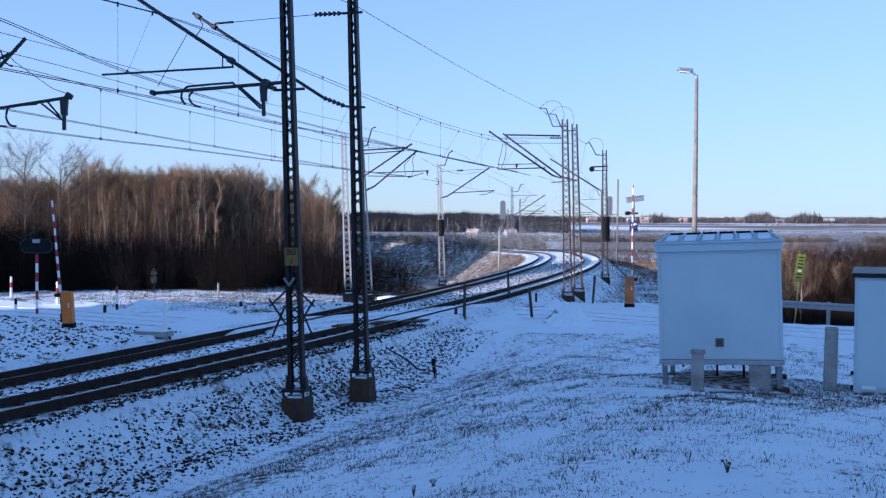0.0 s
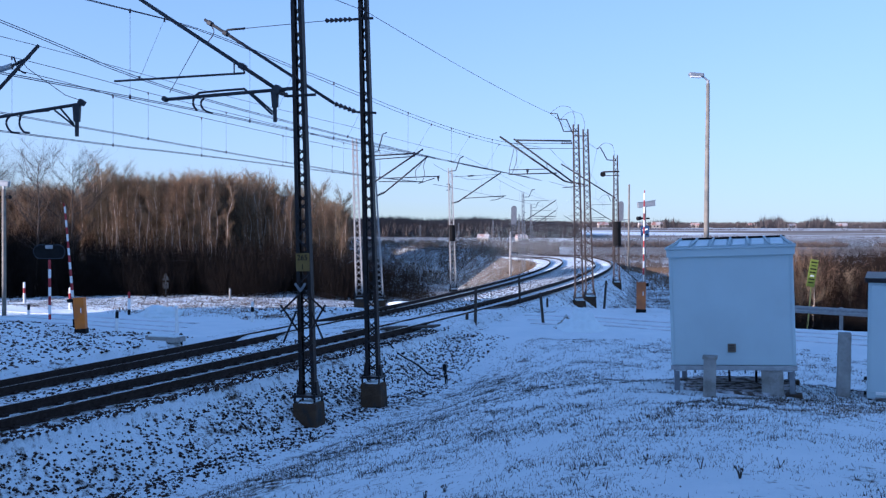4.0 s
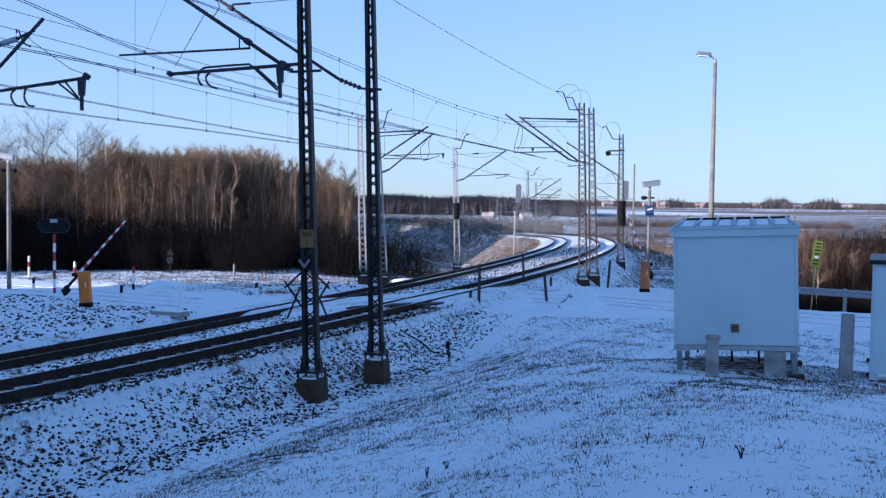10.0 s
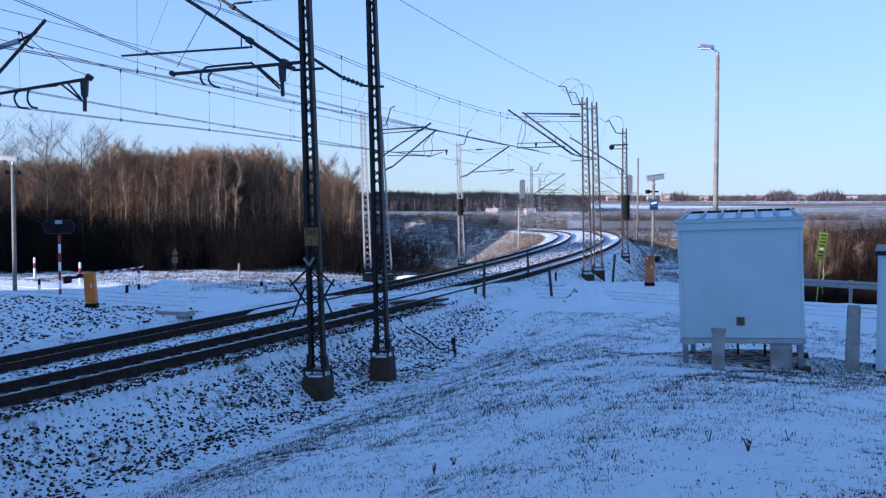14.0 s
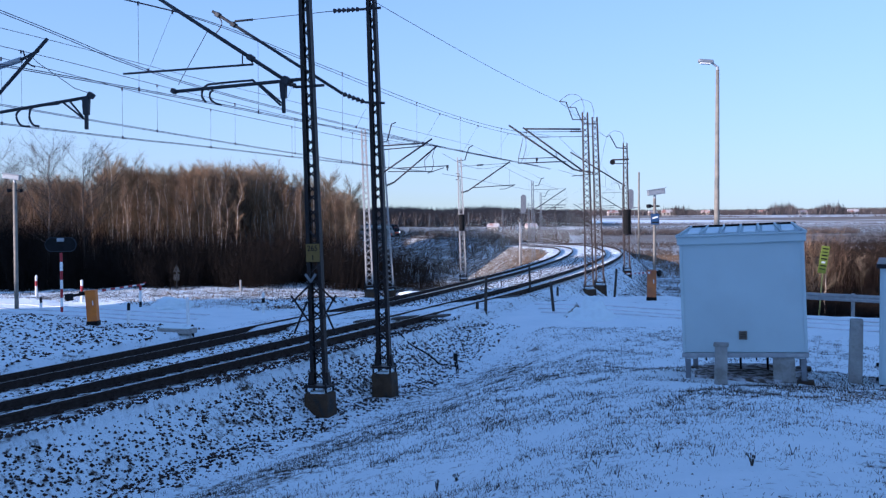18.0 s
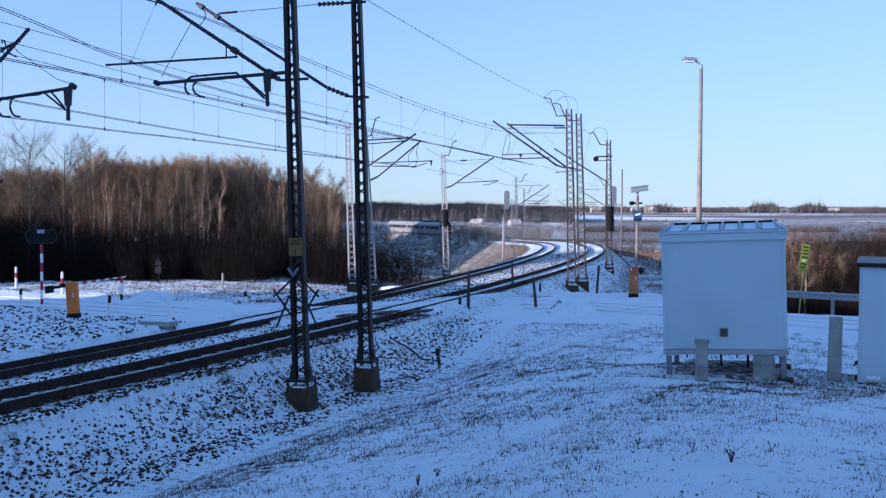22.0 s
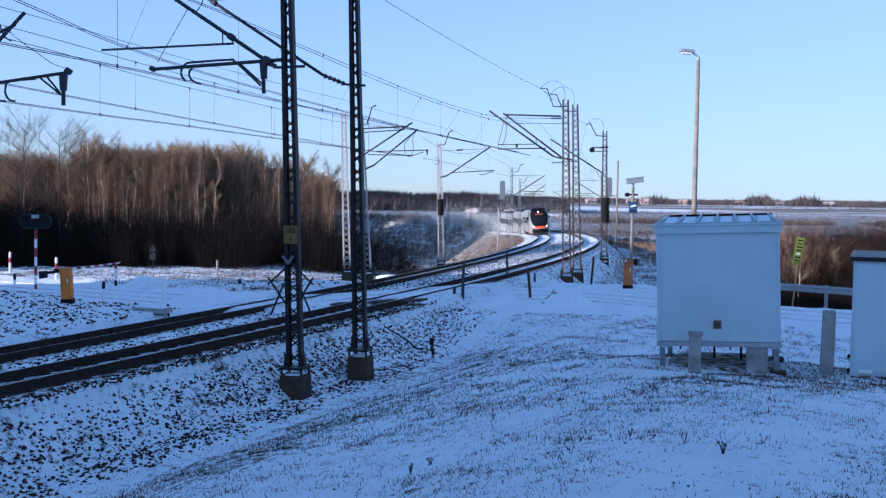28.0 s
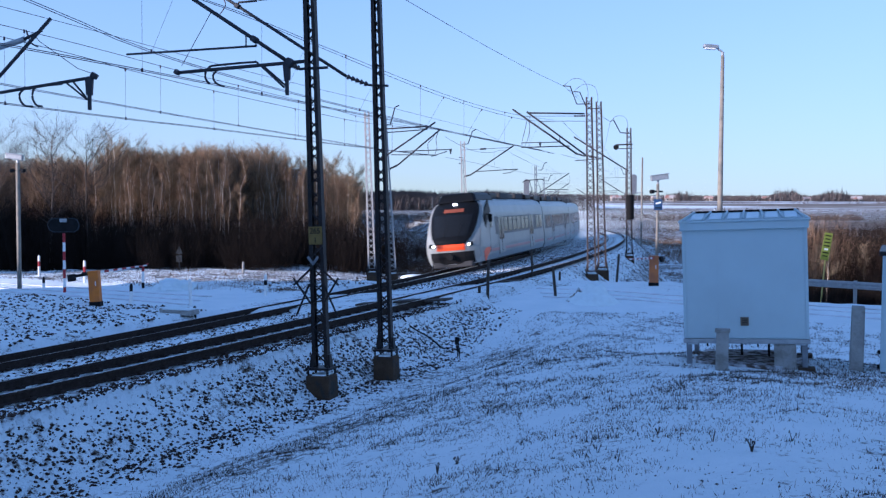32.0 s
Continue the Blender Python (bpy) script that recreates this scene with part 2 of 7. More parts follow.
def polar(X, Y):
    """Arc place and distance outwards from the inner axis."""
    dx, dy = X - FAR_C[0], Y - FAR_C[1]
    return np.arctan2(dy, dx) * FAR_R, np.hypot(dx, dy) - FAR_R


_a = np.linspace(-420, 700, 1400)
_gap = np.hypot(*(near_xy(_a) - far_xy(_a)).T)


def gap_at(a):
    return np.interp(a, _a, _gap)


def plane_z(X, Y):
    """Rail level of the canted formation, carried on sideways."""
    a, d = polar(X, Y)
    return rise(Y) + CANT * (d - gap_at(a))


# ---------------------------------------------------------------- the ground
def road_y(x):
    return np.interp(x, (-60, -30, -14, -3, 5, 11, 20, 70), (58, 46.5, 39, 33.6, 33.2, 29.2, 25, 12))


def wobble(X, Y, k, seed=0.0):
    return (np.sin(X * 1.7 * k + 1.3 * seed) * np.cos(Y * 1.3 * k + seed) + 0.6 * np.sin(X * 3.1 * k - Y * 2.3 * k + 2 * seed)
            + 0.4 * np.sin(X * 5.3 * k + Y * 4.7 * k + 3 * seed)) / 2


def ground_z(X, Y):
    X, Y = np.asarray(X, float), np.asarray(Y, float)
    D = np.hypot(X, Y)
    a, d = polar(X, Y)
    g = gap_at(a)
    rail = rise(Y)
    # outside of the curve: the mound the camera stands on, falling to the lane and the fields
    hill = 1.45 - 0.1 * np.maximum(D - 4.5, 0)
    hill = np.where(hill > -0.15, hill, -0.15 + 0.12 * (1 - np.exp(-(hill + 0.15) * -1)) * -1)
    hill = np.maximum(hill, -0.24) + 0.05 * wobble(X, Y, 0.35)
    # the terrace levelled for the cabins
    hill = hill + 0.14 * sstep(1.5, 3.5, X) * sstep(21.5, 18.8, D) * sstep(7, 13, D)
    pad = np.exp(-(((X - 4.9) / 1.9) ** 2 + ((Y - 16.7) / 1.7) ** 2) ** 2)
    hill = hill * (1 - pad) + 0.345 * pad
    e = d - g
    ditch_w = sstep(29.5, 24.5, Y + 0.35 * X)
    ditch = -0.95 + 0.26 * np.maximum(e - 3.9, 0) + 0.02 * wobble(X, Y, 0.8, 2)
    low = np.maximum(ditch, -0.97)
    h = np.clip(0.5 + 0.5 * (hill - low) / 0.5, 0, 1)
    low = hill * (1 - h) + low * h - 0.5 * h * (1 - h) * 0.5
    outer = hill * (1 - ditch_w) + np.minimum(low, hill) * ditch_w
    far_out = -0.25 - 0.9 * sstep(39, 48, Y) - 2.2 * sstep(70, 200, D) + 8.5 * sstep(320, 900, D) + 15 * sstep(900, 2600, D)
    outer = np.where(Y > 40, np.minimum(outer, far_out * sstep(40, 46, Y) + outer * (1 - sstep(40, 46, Y))), outer)
    outer = outer * (1 - sstep(60, 90, D)) + far_out * sstep(60, 90, D)
    # inside of the curve
    inner = -0.62 - 0.9 * sstep(44, 60, Y - 0.3 * X) * sstep(-12, -2, X) + (-0.25 * sstep(40, 55, Y) - 0.6 * sstep(62, 75, Y)) * sstep(-4, -13, X) + 0.09 * wobble(X, Y, 0.8, 3) * sstep(38, 42, Y) * sstep(60, 54, Y) - 8.0 * sstep(62, 100, Y + 0.2 * X) + 0.06 * wobble(X, Y, 0.3, 1)
    inner = inner + 0.32 * sstep(-11.5, -15, X) * sstep(36.5, 33.5, Y)
    inner = inner - 1.2 * sstep(-8, -40, X) * sstep(50, 70, Y)
    inner = inner + 9 * sstep(230, 500, D)
    yy = Y - road_y(X)
    outer = outer - (0.75 * sstep(2.5, 5.5, yy) + 0.6 * sstep(6, 16, yy)) * sstep(8.5, 11.5, X) * sstep(110, 60, D)
    # unseen banks and hills on the left, added to block the low sun
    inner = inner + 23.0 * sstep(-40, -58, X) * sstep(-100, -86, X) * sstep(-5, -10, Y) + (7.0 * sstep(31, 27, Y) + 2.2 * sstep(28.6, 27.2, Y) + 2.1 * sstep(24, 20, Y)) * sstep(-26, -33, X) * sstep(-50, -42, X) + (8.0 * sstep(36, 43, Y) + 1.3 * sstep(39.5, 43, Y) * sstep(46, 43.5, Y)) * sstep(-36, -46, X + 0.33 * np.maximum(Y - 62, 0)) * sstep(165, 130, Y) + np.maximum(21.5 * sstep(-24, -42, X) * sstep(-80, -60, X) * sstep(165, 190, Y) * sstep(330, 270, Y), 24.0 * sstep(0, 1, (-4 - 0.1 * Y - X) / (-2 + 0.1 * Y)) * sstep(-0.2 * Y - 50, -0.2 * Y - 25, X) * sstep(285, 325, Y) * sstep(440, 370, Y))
    nat = np.where(e > -g / 2, outer, inner)
    # formation with its shoulders
    top = plane_z(X, Y) - 0.2
    brow = 1.75 - 0.35 * sstep(38, 44, Y)
    shoulder_out = rail - 0.2 - np.maximum(e - brow, 0) / 1.3
    edge = -2.3
    shoulder_in = rail + CANT * (edge - g) - 0.25 - np.maximum(edge - d, 0) / 1.7
    z = np.where(e > brow, np.maximum(shoulder_out, nat), np.where(d < edge, np.maximum(shoulder_in, nat), top))
    # the lane runs level with the rails
    rd = np.abs(Y - road_y(X))
    near_track = np.clip(np.minimum(np.abs(d), np.abs(e)), 0, 30)
    lane = np.where(e > 2.1, rail - 0.06 + 0 * X, np.where(d < edge, rail + CANT * (np.maximum(d, -9) - g) * 1.0 - 0.05, plane_z(X, Y) - 0.05))
    lane = np.where(e > 2.1, lane * np.exp(-(e - 2.1) / 9) + (-0.2) * (1 - np.exp(-(e - 2.1) / 9)), lane)
    lane = np.where(d < edge, np.maximum(lane, -0.75), lane)
    wlane = sstep(4.2, 2.6, rd) * sstep(75, 55, np.abs(X))
    z = z * (1 - wlane) + lane * wlane
    return z


def gz(x, y):
    return float(ground_z(np.array([x]), np.array([y]))[0])


def ground_material():
    m = bpy.data.materials.new("snowy_ground")
    m.use_nodes = True
    nt = m.node_tree
    n, ln = nt.nodes, nt.links
    b = n["Principled BSDF"]
    b.inputs["Roughness"].default_value = 0.75
    b.inputs["Specular IOR Level"].default_value = 0.0
    geo = n.new("ShaderNodeNewGeometry")

    def noise_at(scale, detail=6, rough=0.6, stretch=None):
        t = n.new("ShaderNodeTexNoise")
        t.inputs["Scale"].default_value, t.inputs["Detail"].default_value, t.inputs["Roughness"].default_value = scale, detail, rough
        if stretch:
            mp = n.new("ShaderNodeMapping")
            mp.inputs["Scale"].default_value = stretch
            ln.new(geo.outputs["Position"], mp.inputs["Vector"])
            ln.new(mp.outputs[0], t.inputs["Vector"])
        else:
            ln.new(geo.outputs["Position"], t.inputs["Vector"])
        return t.outputs["Fac"]

    def rng(value, a, c, lo=0.0, hi=1.0):
        r = n.new("ShaderNodeMapRange")
        r.inputs["From Min"].default_value, r.inputs["From Max"].default_value = a, c
        r.inputs["To Min"].default_value, r.inputs["To Max"].default_value = lo, hi
        ln.new(value, r.inputs["Value"])
        return r.outputs[0]

    def math_(op, x, y):
        q = n.new("ShaderNodeMath")
        q.operation = op
        for i, v in enumerate((x, y)):
            if isinstance(v, (int, float)):
                q.inputs[i].default_value = v
            else:
                ln.new(v, q.inputs[i])
        return q.outputs[0]

    def blend(fac, c1, c2):
        mx = n.new("ShaderNodeMix")
        mx.data_type = "RGBA"
        ln.new(fac, mx.inputs[0])
        for i, c in ((6, c1), (7, c2)):
            if isinstance(c, tuple):
                mx.inputs[i].default_value = (*c, 1)
            else:
                ln.new(c, mx.inputs[i])
        return mx.outputs[2]

    # how bare the ground is: kept per vertex (grass on the verge and slopes, none on the lane; far off also shade and
    # haze)
    bare = n.new("ShaderNodeVertexColor")
    bare.layer_name = "bare"
    sep = n.new("ShaderNodeSeparateColor")
    ln.new(bare.outputs["Color"], sep.inputs[0])
    grass_fac = math_("ADD", rng(noise_at(7, 8, 0.7), 0.3, 0.7), rng(noise_at(0.6, 4), 0.3, 0.7, -0.25, 0.25))
    grass_fac = math_("ADD", grass_fac, math_("SUBTRACT", sep.outputs[0], 1.0))
    grass_fac = rng(grass_fac, 0.0, 0.35)
    soil = blend(noise_at(3, 6), (0.11, 0.078, 0.05), (0.06, 0.045, 0.032))
    snow = blend(rng(noise_at(1.1, 6), 0.3, 0.7), (0.81, 0.87, 0.89), (0.9, 0.94, 0.95))
    # far meadows with darker strips of plough and hedge
    strips = rng(noise_at(0.009, 5, 0.6, (0.3, 1.0, 0.0)), 0.44, 0.54)
    strip_fac = math_("MULTIPLY", strips, sep.outputs[1])
    col = blend(grass_fac, snow, soil)
    col = blend(strip_fac, col, blend(noise_at(0.05, 5), (0.15, 0.115, 0.085), (0.36, 0.33, 0.3)))
    ln.new(col, b.inputs["Base Color"])
    bp = n.new("ShaderNodeBump")
    bp.inputs["Strength"].default_value, bp.inputs["Distance"].default_value = 0.75, 0.08
    ln.new(math_("ADD", noise_at(11, 7, 0.68), noise_at(2.2, 4)), bp.inputs["Height"])
    ln.new(bp.outputs[0], b.inputs["Normal"])
    return m


def build_ground():
    rings = [1.2]
    while rings[-1] < 4200:
        rings.append(rings[-1] * (1.011 if rings[-1] < 60 else 1.016 if rings[-1] < 260 else 1.05))
    rings = np.array(rings)
    ang = np.concatenate([np.linspace(-29, 29, 330), np.linspace(29, 331, 90)[1:-1]])
    A, Rr = np.meshgrid(np.radians(ang), rings)
    X, Y = Rr * np.sin(A), Rr * np.cos(A)
    Z = ground_z(X, Y)
    Z = Z + 0.018 * wobble(X, Y, 2.2, 4) * (Rr < 70) + 0.01 * wobble(X, Y, 6.1, 7) * (Rr < 30)
    nr, na = X.shape
    verts = np.stack([X, Y, Z], -1).reshape(-1, 3)
    i, j = np.meshgrid(np.arange(nr - 1), np.arange(na), indexing="ij")
    j2 = (j + 1) % na
    faces = np.stack([i * na + j, i * na + j2, (i + 1) * na + j2, (i + 1) * na + j], -1).reshape(-1, 4)
    middle = len(verts)
    verts = np.vstack([verts, (0, 0, gz(0, 0.01))])
    faces = [tuple(int(v) for v in q)[::-1] for q in faces] + [(k, (k + 1) % na, middle) for k in range(na)]
    ob = pymesh("ground", [tuple(v) for v in verts], faces, ground_material(), kind="structure",
                label="snow-covered ground with dry grass showing through", smooth=True)
    # bareness, which on the far meadow also carries shade and haze
    a, d = polar(X, Y)
    e = d - gap_at(a)
    rd = np.abs(Y - road_y(X))
    bare = np.full(X.shape, 0.2)
    bare = bare + 0.06 * sstep(11, 6, np.hypot(X, Y))
    bare = bare + 0.3 * np.exp(-((e - 4.9) / 2.0) ** 2) * sstep(27, 24, Y)
    bare = np.where((rd < 3.6) & (np.abs(X) < 60), 0.05, bare)
    bare = np.where((e < 2.6) & (d > -2.6), 0.42, bare)
    slope_in = (d < -2.3) & (Y > 60) & (X > -0.1 * Y) & (np.hypot(X, Y) < 220)
    bare = np.where((d <= -10) & (Y > 62) & (np.hypot(X, Y) < 300), 1.05, bare)
    bare = np.where(slope_in, 0.92, bare)
    bare = np.where((e > 2.6) & (Y > 44) & (X > 4) & (np.hypot(X, Y) < 130), 0.5 + 0.16 * sstep(52, 62, Y), bare)
    bare = np.where((d < -3) & (Y < 60) & (rd > 3.6), 0.36 + 0.24 * sstep(43, 46, Y), bare)
    bare = np.where((X > 0.29 * Y) & (Y - road_y(X) > 3.2) & (np.hypot(X, Y) < 120), 0.85, bare)
    far = sstep(130, 260, np.hypot(X, Y)) * sstep(0.09, 0.13, X / np.maximum(Y, 1))
    wild = sstep(130, 260, np.hypot(X, Y)) * sstep(0.13, 0.09, X / np.maximum(Y, 1))
    bare = bare * (1 - wild) + 0.8 * wild
    # less snow within 640 m, set darker still for the meadow's shade and haze
    bare = bare * (1 - far) + (0.25 + 0.55 * sstep(640, 480, np.hypot(X, Y))) * far
    cols = np.stack([bare, far, 0 * bare, 0 * bare + 1], -1).reshape(-1, 4)
    cols = np.vstack([cols, (0.3, 0, 0, 1)])
    layer = ob.data.color_attributes.new("bare", "FLOAT_COLOR", "POINT")
    layer.data.foreach_set("color", cols.astype(np.float32).ravel())
    return ob


build_ground()

# ---------------------------------------------------------------- tracks
RAIL = ((-0.075, -0.17), (0.075, -0.17), (0.075, -0.155), (0.012, -0.135), (0.012, -0.045), (0.036, -0.035), (0.036, -0.002), (-0.036, -0.002),
        (-0.036, -0.035), (-0.012, -0.045), (-0.012, -0.135), (-0.075, -0.155))


def swept(name, axis, a0, a1, step, offset, profile, material, parent, dz=0.0, closed=True):
    """A profile drawn along a track's axis, sideways by offset, on the canted plane."""
    aa = np.arange(a0, a1 + step, step)
    verts, faces = [], []
    n = len(profile)
    for a in aa:
        o = axis(np.array([a]))[0]
        nx, ny = math.cos(a / FAR_R), math.sin(a / FAR_R)
        for u, w in profile:
            x, y = o[0] + nx * (offset + u), o[1] + ny * (offset + u)
            verts.append((x, y, float(plane_z(np.array([x]), np.array([y]))[0]) + w + dz))
    for i in range(len(aa) - 1):
        for k in range(n if closed else n - 1):
            j = (k + 1) % n
            faces.append((i * n + k, (i + 1) * n + k, (i + 1) * n + j, i * n + j))
    return pymesh(name, verts, faces, material, parent, smooth=False)


def sleeper_mesh():
    bm = B()
    box(bm, (2.6, 0.26, 0.16), (0, 0, 0), bevel=0.02, taper=0.96)
    me = bpy.data.meshes.new("sleeper")
    bm.to_mesh(me)
    bm.free()
    me.materials.append(M_sleeper)
    return me


def clip_mesh():
    bm = B()
    for s in (-1, 1):
        for r in (-0.75, 0.75):
            box(bm, (0.1, 0.13, 0.06), (r + s * 0.115, 0, 0.105), bevel=0.012)
            tube(bm, (r + s * 0.12, 0, 0.1), (r + s * 0.12, 0, 0.17), 0.022, n=6)
    me = bpy.data.meshes.new("rail_fastening")
    bm.to_mesh(me)
    bm.free()
    me.materials.append(M_rail)
    return me


SLEEPER, CLIP = sleeper_mesh(), clip_mesh()


def railway_track(axis, label):
    t = thing("railway_track", (0, 0, 0), label, "railway track", "tracks of the line", "structure")
    for off in (-0.75, 0.75):
        r = swept("rail", axis, -215, 330, 1.5, off, RAIL, M_rail, t)
        head = swept("rail_head", axis, -215, 330, 1.5, off, ((-0.02, 0.001), (0.02, 0.001)), M_railtop, r, closed=False)
        tagged(head, label="polished running surface")
    for k in range(210):
        a = -196 + k * 0.62
        o = axis(np.array([a]))[0]
        if abs(o[1] - float(road_y(o[0]))) < 3.4:
            continue
        ph = a / FAR_R
        ob = new("sleeper", SLEEPER)
        ob.parent = t
        ob.matrix_basis = (Matrix.Translation((o[0], o[1], float(plane_z(o[:1], o[1:])[0]) - 0.265))
                           @ Matrix.Rotation(ph, 4, "Z") @ Matrix.Rotation(-math.atan(CANT), 4, "Y") @ pose(0, 0, 0, 0, 0, random.uniform(-0.4, 0.4)))
        if k < 120:
            c = new("rail_fastening", CLIP)
            c.parent = ob
    return t


railway_track(far_xy, "snow-dusted inner railway track on concrete sleepers")
railway_track(near_xy, "snow-dusted outer railway track on concrete sleepers")

# timber edging of the crossing
def crossing_boards():
    t = thing("crossing_deck", (0, 0, 0), "dark boards edging the snowed-over level crossing", "level crossing", kind="structure")
    for axis, off, da in ((near_xy, -1.2, -3.6), (near_xy, 1.2, -3.9), (near_xy, 0.0, -3.5), (near_xy, 1.2, 3.4)):
        aa = np.linspace(-170, -100, 400)
        o = axis(aa)
        i = int(np.argmin(np.abs(o[:, 1] - road_y(o[:, 0]))))
        a = aa[i] + da
        p = axis(np.array([a]))[0]
        nx, ny = math.cos(a / FAR_R), math.sin(a / FAR_R)
        x, y = p[0] + nx * off, p[1] + ny * off
        bm = B()
        box(bm, (0.7, 0.6, 0.06), bevel=0.012)
        ob = part("deck_board", bm, M_wood, t)
        ob.matrix_basis = Matrix.Translation((x, y, float(plane_z(np.array([x]), np.array([y]))[0]) - 0.055)) @ Matrix.Rotation(a / FAR_R, 4, "Z") @ Matrix.Rotation(-math.atan(CANT), 4, "Y")


crossing_boards()

# ---------------------------------------------------------------- overhead line masts
def lattice_mast(name, at, height, w0, w1, lean, materials, label, footing=0.0, braces=24, turn=0.0, depth=0.14, flange=0.07, foot=1.45):
    """Two channel legs joined by crossed flats on both faces, on a concrete footing."""
    leg_m, brace_m = materials
    t = thing(name, at, label, "catenary mast", "overhead line masts")
    t.matrix_basis = pose(*at, 0, lean, turn)
    z0 = footing
    if footing:
        bm = B()
        box(bm, (w0 * foot, w0 * foot * 0.85, footing + 0.5), (0, 0, (footing - 0.5) / 2), bevel=0.03, taper=0.94)
        part("footing", bm, M_concdark, t, "stained concrete footing")
        bm = B()
        box(bm, (w0 * foot * 0.96, w0 * foot * 0.75, 0.05), (0, 0, footing + 0.13), bevel=0.01)
        part("base_plate", bm, M_mast, t)
        bm = B()
        box(bm, (w0 * 0.9, w0 * 1.1, 0.03), (0.03, -0.02, footing + 0.01), bevel=0.012)
        part("snow_cap", bm, M_snowcap, t, "thin snow lying on the footing")
        for sx in (-1, 1):
            for sy in (-1, 1):
                bm = B()
                tube(bm, (sx * w0 * foot * 0.4, sy * w0 * foot * 0.3, footing), (sx * w0 * foot * 0.4, sy * w0 * foot * 0.3, footing + 0.2), 0.022, n=6)
                part("anchor_bolt", bm, M_mast, t)
            bm = B()
            box(bm, (w0 * (foot - 1.0) * 0.55, w0 * 0.5, 0.26), (sx * w0 * (0.4 + (foot - 1.0) * 0.22), 0, footing + 0.28), bevel=0.01, taper=0.55)
            part("gusset", bm, M_mast, t)
        z0 = footing + 0.15
    for s in (-1, 1):
        bm = B()
        x0, x1 = s * w0 / 2, s * w1 / 2
        fl = flange
        hd = depth / 2
        sect = ((0, -hd), (0, hd), (-fl, hd), (-fl, hd - 0.014), (-0.014, hd - 0.014), (-0.014, -hd + 0.014), (-fl, -hd + 0.014), (-fl, -hd))
        ends = [[bm.verts.new((xx + s * (u + 0.007), w, zz)) for u, w in sect] for zz, xx in ((z0, x0), (height, x1))]
        for i in range(8):
            j = (i + 1) % 8
            bm.faces.new((ends[0][i], ends[0][j], ends[1][j], ends[1][i]))
        bmesh.ops.recalc_face_normals(bm, faces=bm.faces[:])
        part("leg", bm, leg_m, t)
    for face in (-1, 1):
        for k in range(braces):
            f0, f1 = k / braces, (k + 1) / braces
            s = 1 if k % 2 == 0 else -1
            zA, zB = z0 + 0.1 + (height - z0 - 0.2) * f0, z0 + 0.1 + (height - z0 - 0.2) * f1
            wA, wB = w0 + (w1 - w0) * f0, w0 + (w1 - w0) * f1
            pairs = ((s, zA, -s, zB),) if face < 0 else ((-s, zA, s, zB),)
            for sa, za, sb, zb in pairs:
                bm = B()
                a = Vector((sa * wA / 2 * 0.92, face * depth / 2 * 1.1, za))
                b = Vector((sb * wB / 2 * 0.92, face * depth / 2 * 1.1, zb))
                d = b - a
                box(bm, (0.03, 0.012, d.length))
                bmesh.ops.transform(bm, matrix=Matrix.Translation((a + b) / 2) @ pose(0, 0, 0, 0, math.degrees(math.atan2(d.x, d.z)), 0), verts=bm.verts[:])
                part("brace", bm, brace_m, t)
    return t


def insulator(bm, a, b, r=0.06, n=5):
    a, b = Vector(a), Vector(b)
    for k in range(n):
        p = a.lerp(b, (k + 0.2) / n)
        q = a.lerp(b, (k + 0.75) / n)
        tube(bm, p, q, r, r * 0.55, n=8)


def rounded(pts, k=6):
    """A smooth line through the points."""
    q = [Vector(p) for p in pts]
    q = [q[0]] + q + [q[-1]]
    out = []
    for i in range(1, len(q) - 2):
        for j in range(k):
            t = j / k
            a, b, c, d = q[i - 1], q[i], q[i + 1], q[i + 2]
            out.append(0.5 * (2 * b + (c - a) * t + (2 * a - 5 * b + 4 * c - d) * t * t + (3 * b - a - 3 * c + d) * t ** 3))
    return out + [q[-2]]


def cantilever(mast, inward, z, reach=4.0, contact=2.4, strut_rise=2.1, r=0.035):
    """A far mast's bracket: a rising strut with its insulator, a tie, a level tube and a steady arm. inward: plan direction."""
    ux, uy = inward

    def P(s, zz, side=0.0):
        return (ux * s - uy * side, uy * s + ux * side, zz)
    bm = B()
    insulator(bm, P(0.22, z), P(0.6, z + 0.24), r * 1.7)
    part("strut_insulator", bm, M_insul, mast)
    bm = B()
    tube(bm, P(0.1, z - 0.05), P(0.25, z + 0.02), r)
    tube(bm, P(0.58, z + 0.22), P(reach, z + strut_rise), r, r * 0.9)
    part("strut", bm, M_arm, mast, "dark steel strut tube")
    bm = B()
    tube(bm, P(0.15, z + strut_rise), P(reach * 0.78, z + strut_rise * 0.98), r * 0.4)
    part("tie_rod", bm, M_arm, mast)
    bm = B()
    tube(bm, P(1.0, z + 0.45), P(contact + 1.15, z + 0.38), r * 0.7)
    part("level_tube", bm, M_arm, mast)
    bm = B()
    tube(bm, P(1.2, z + 0.2), P(contact + 0.9, z + 0.12), r * 0.6)
    part("steady_arm", bm, M_arm, mast)
    return mast


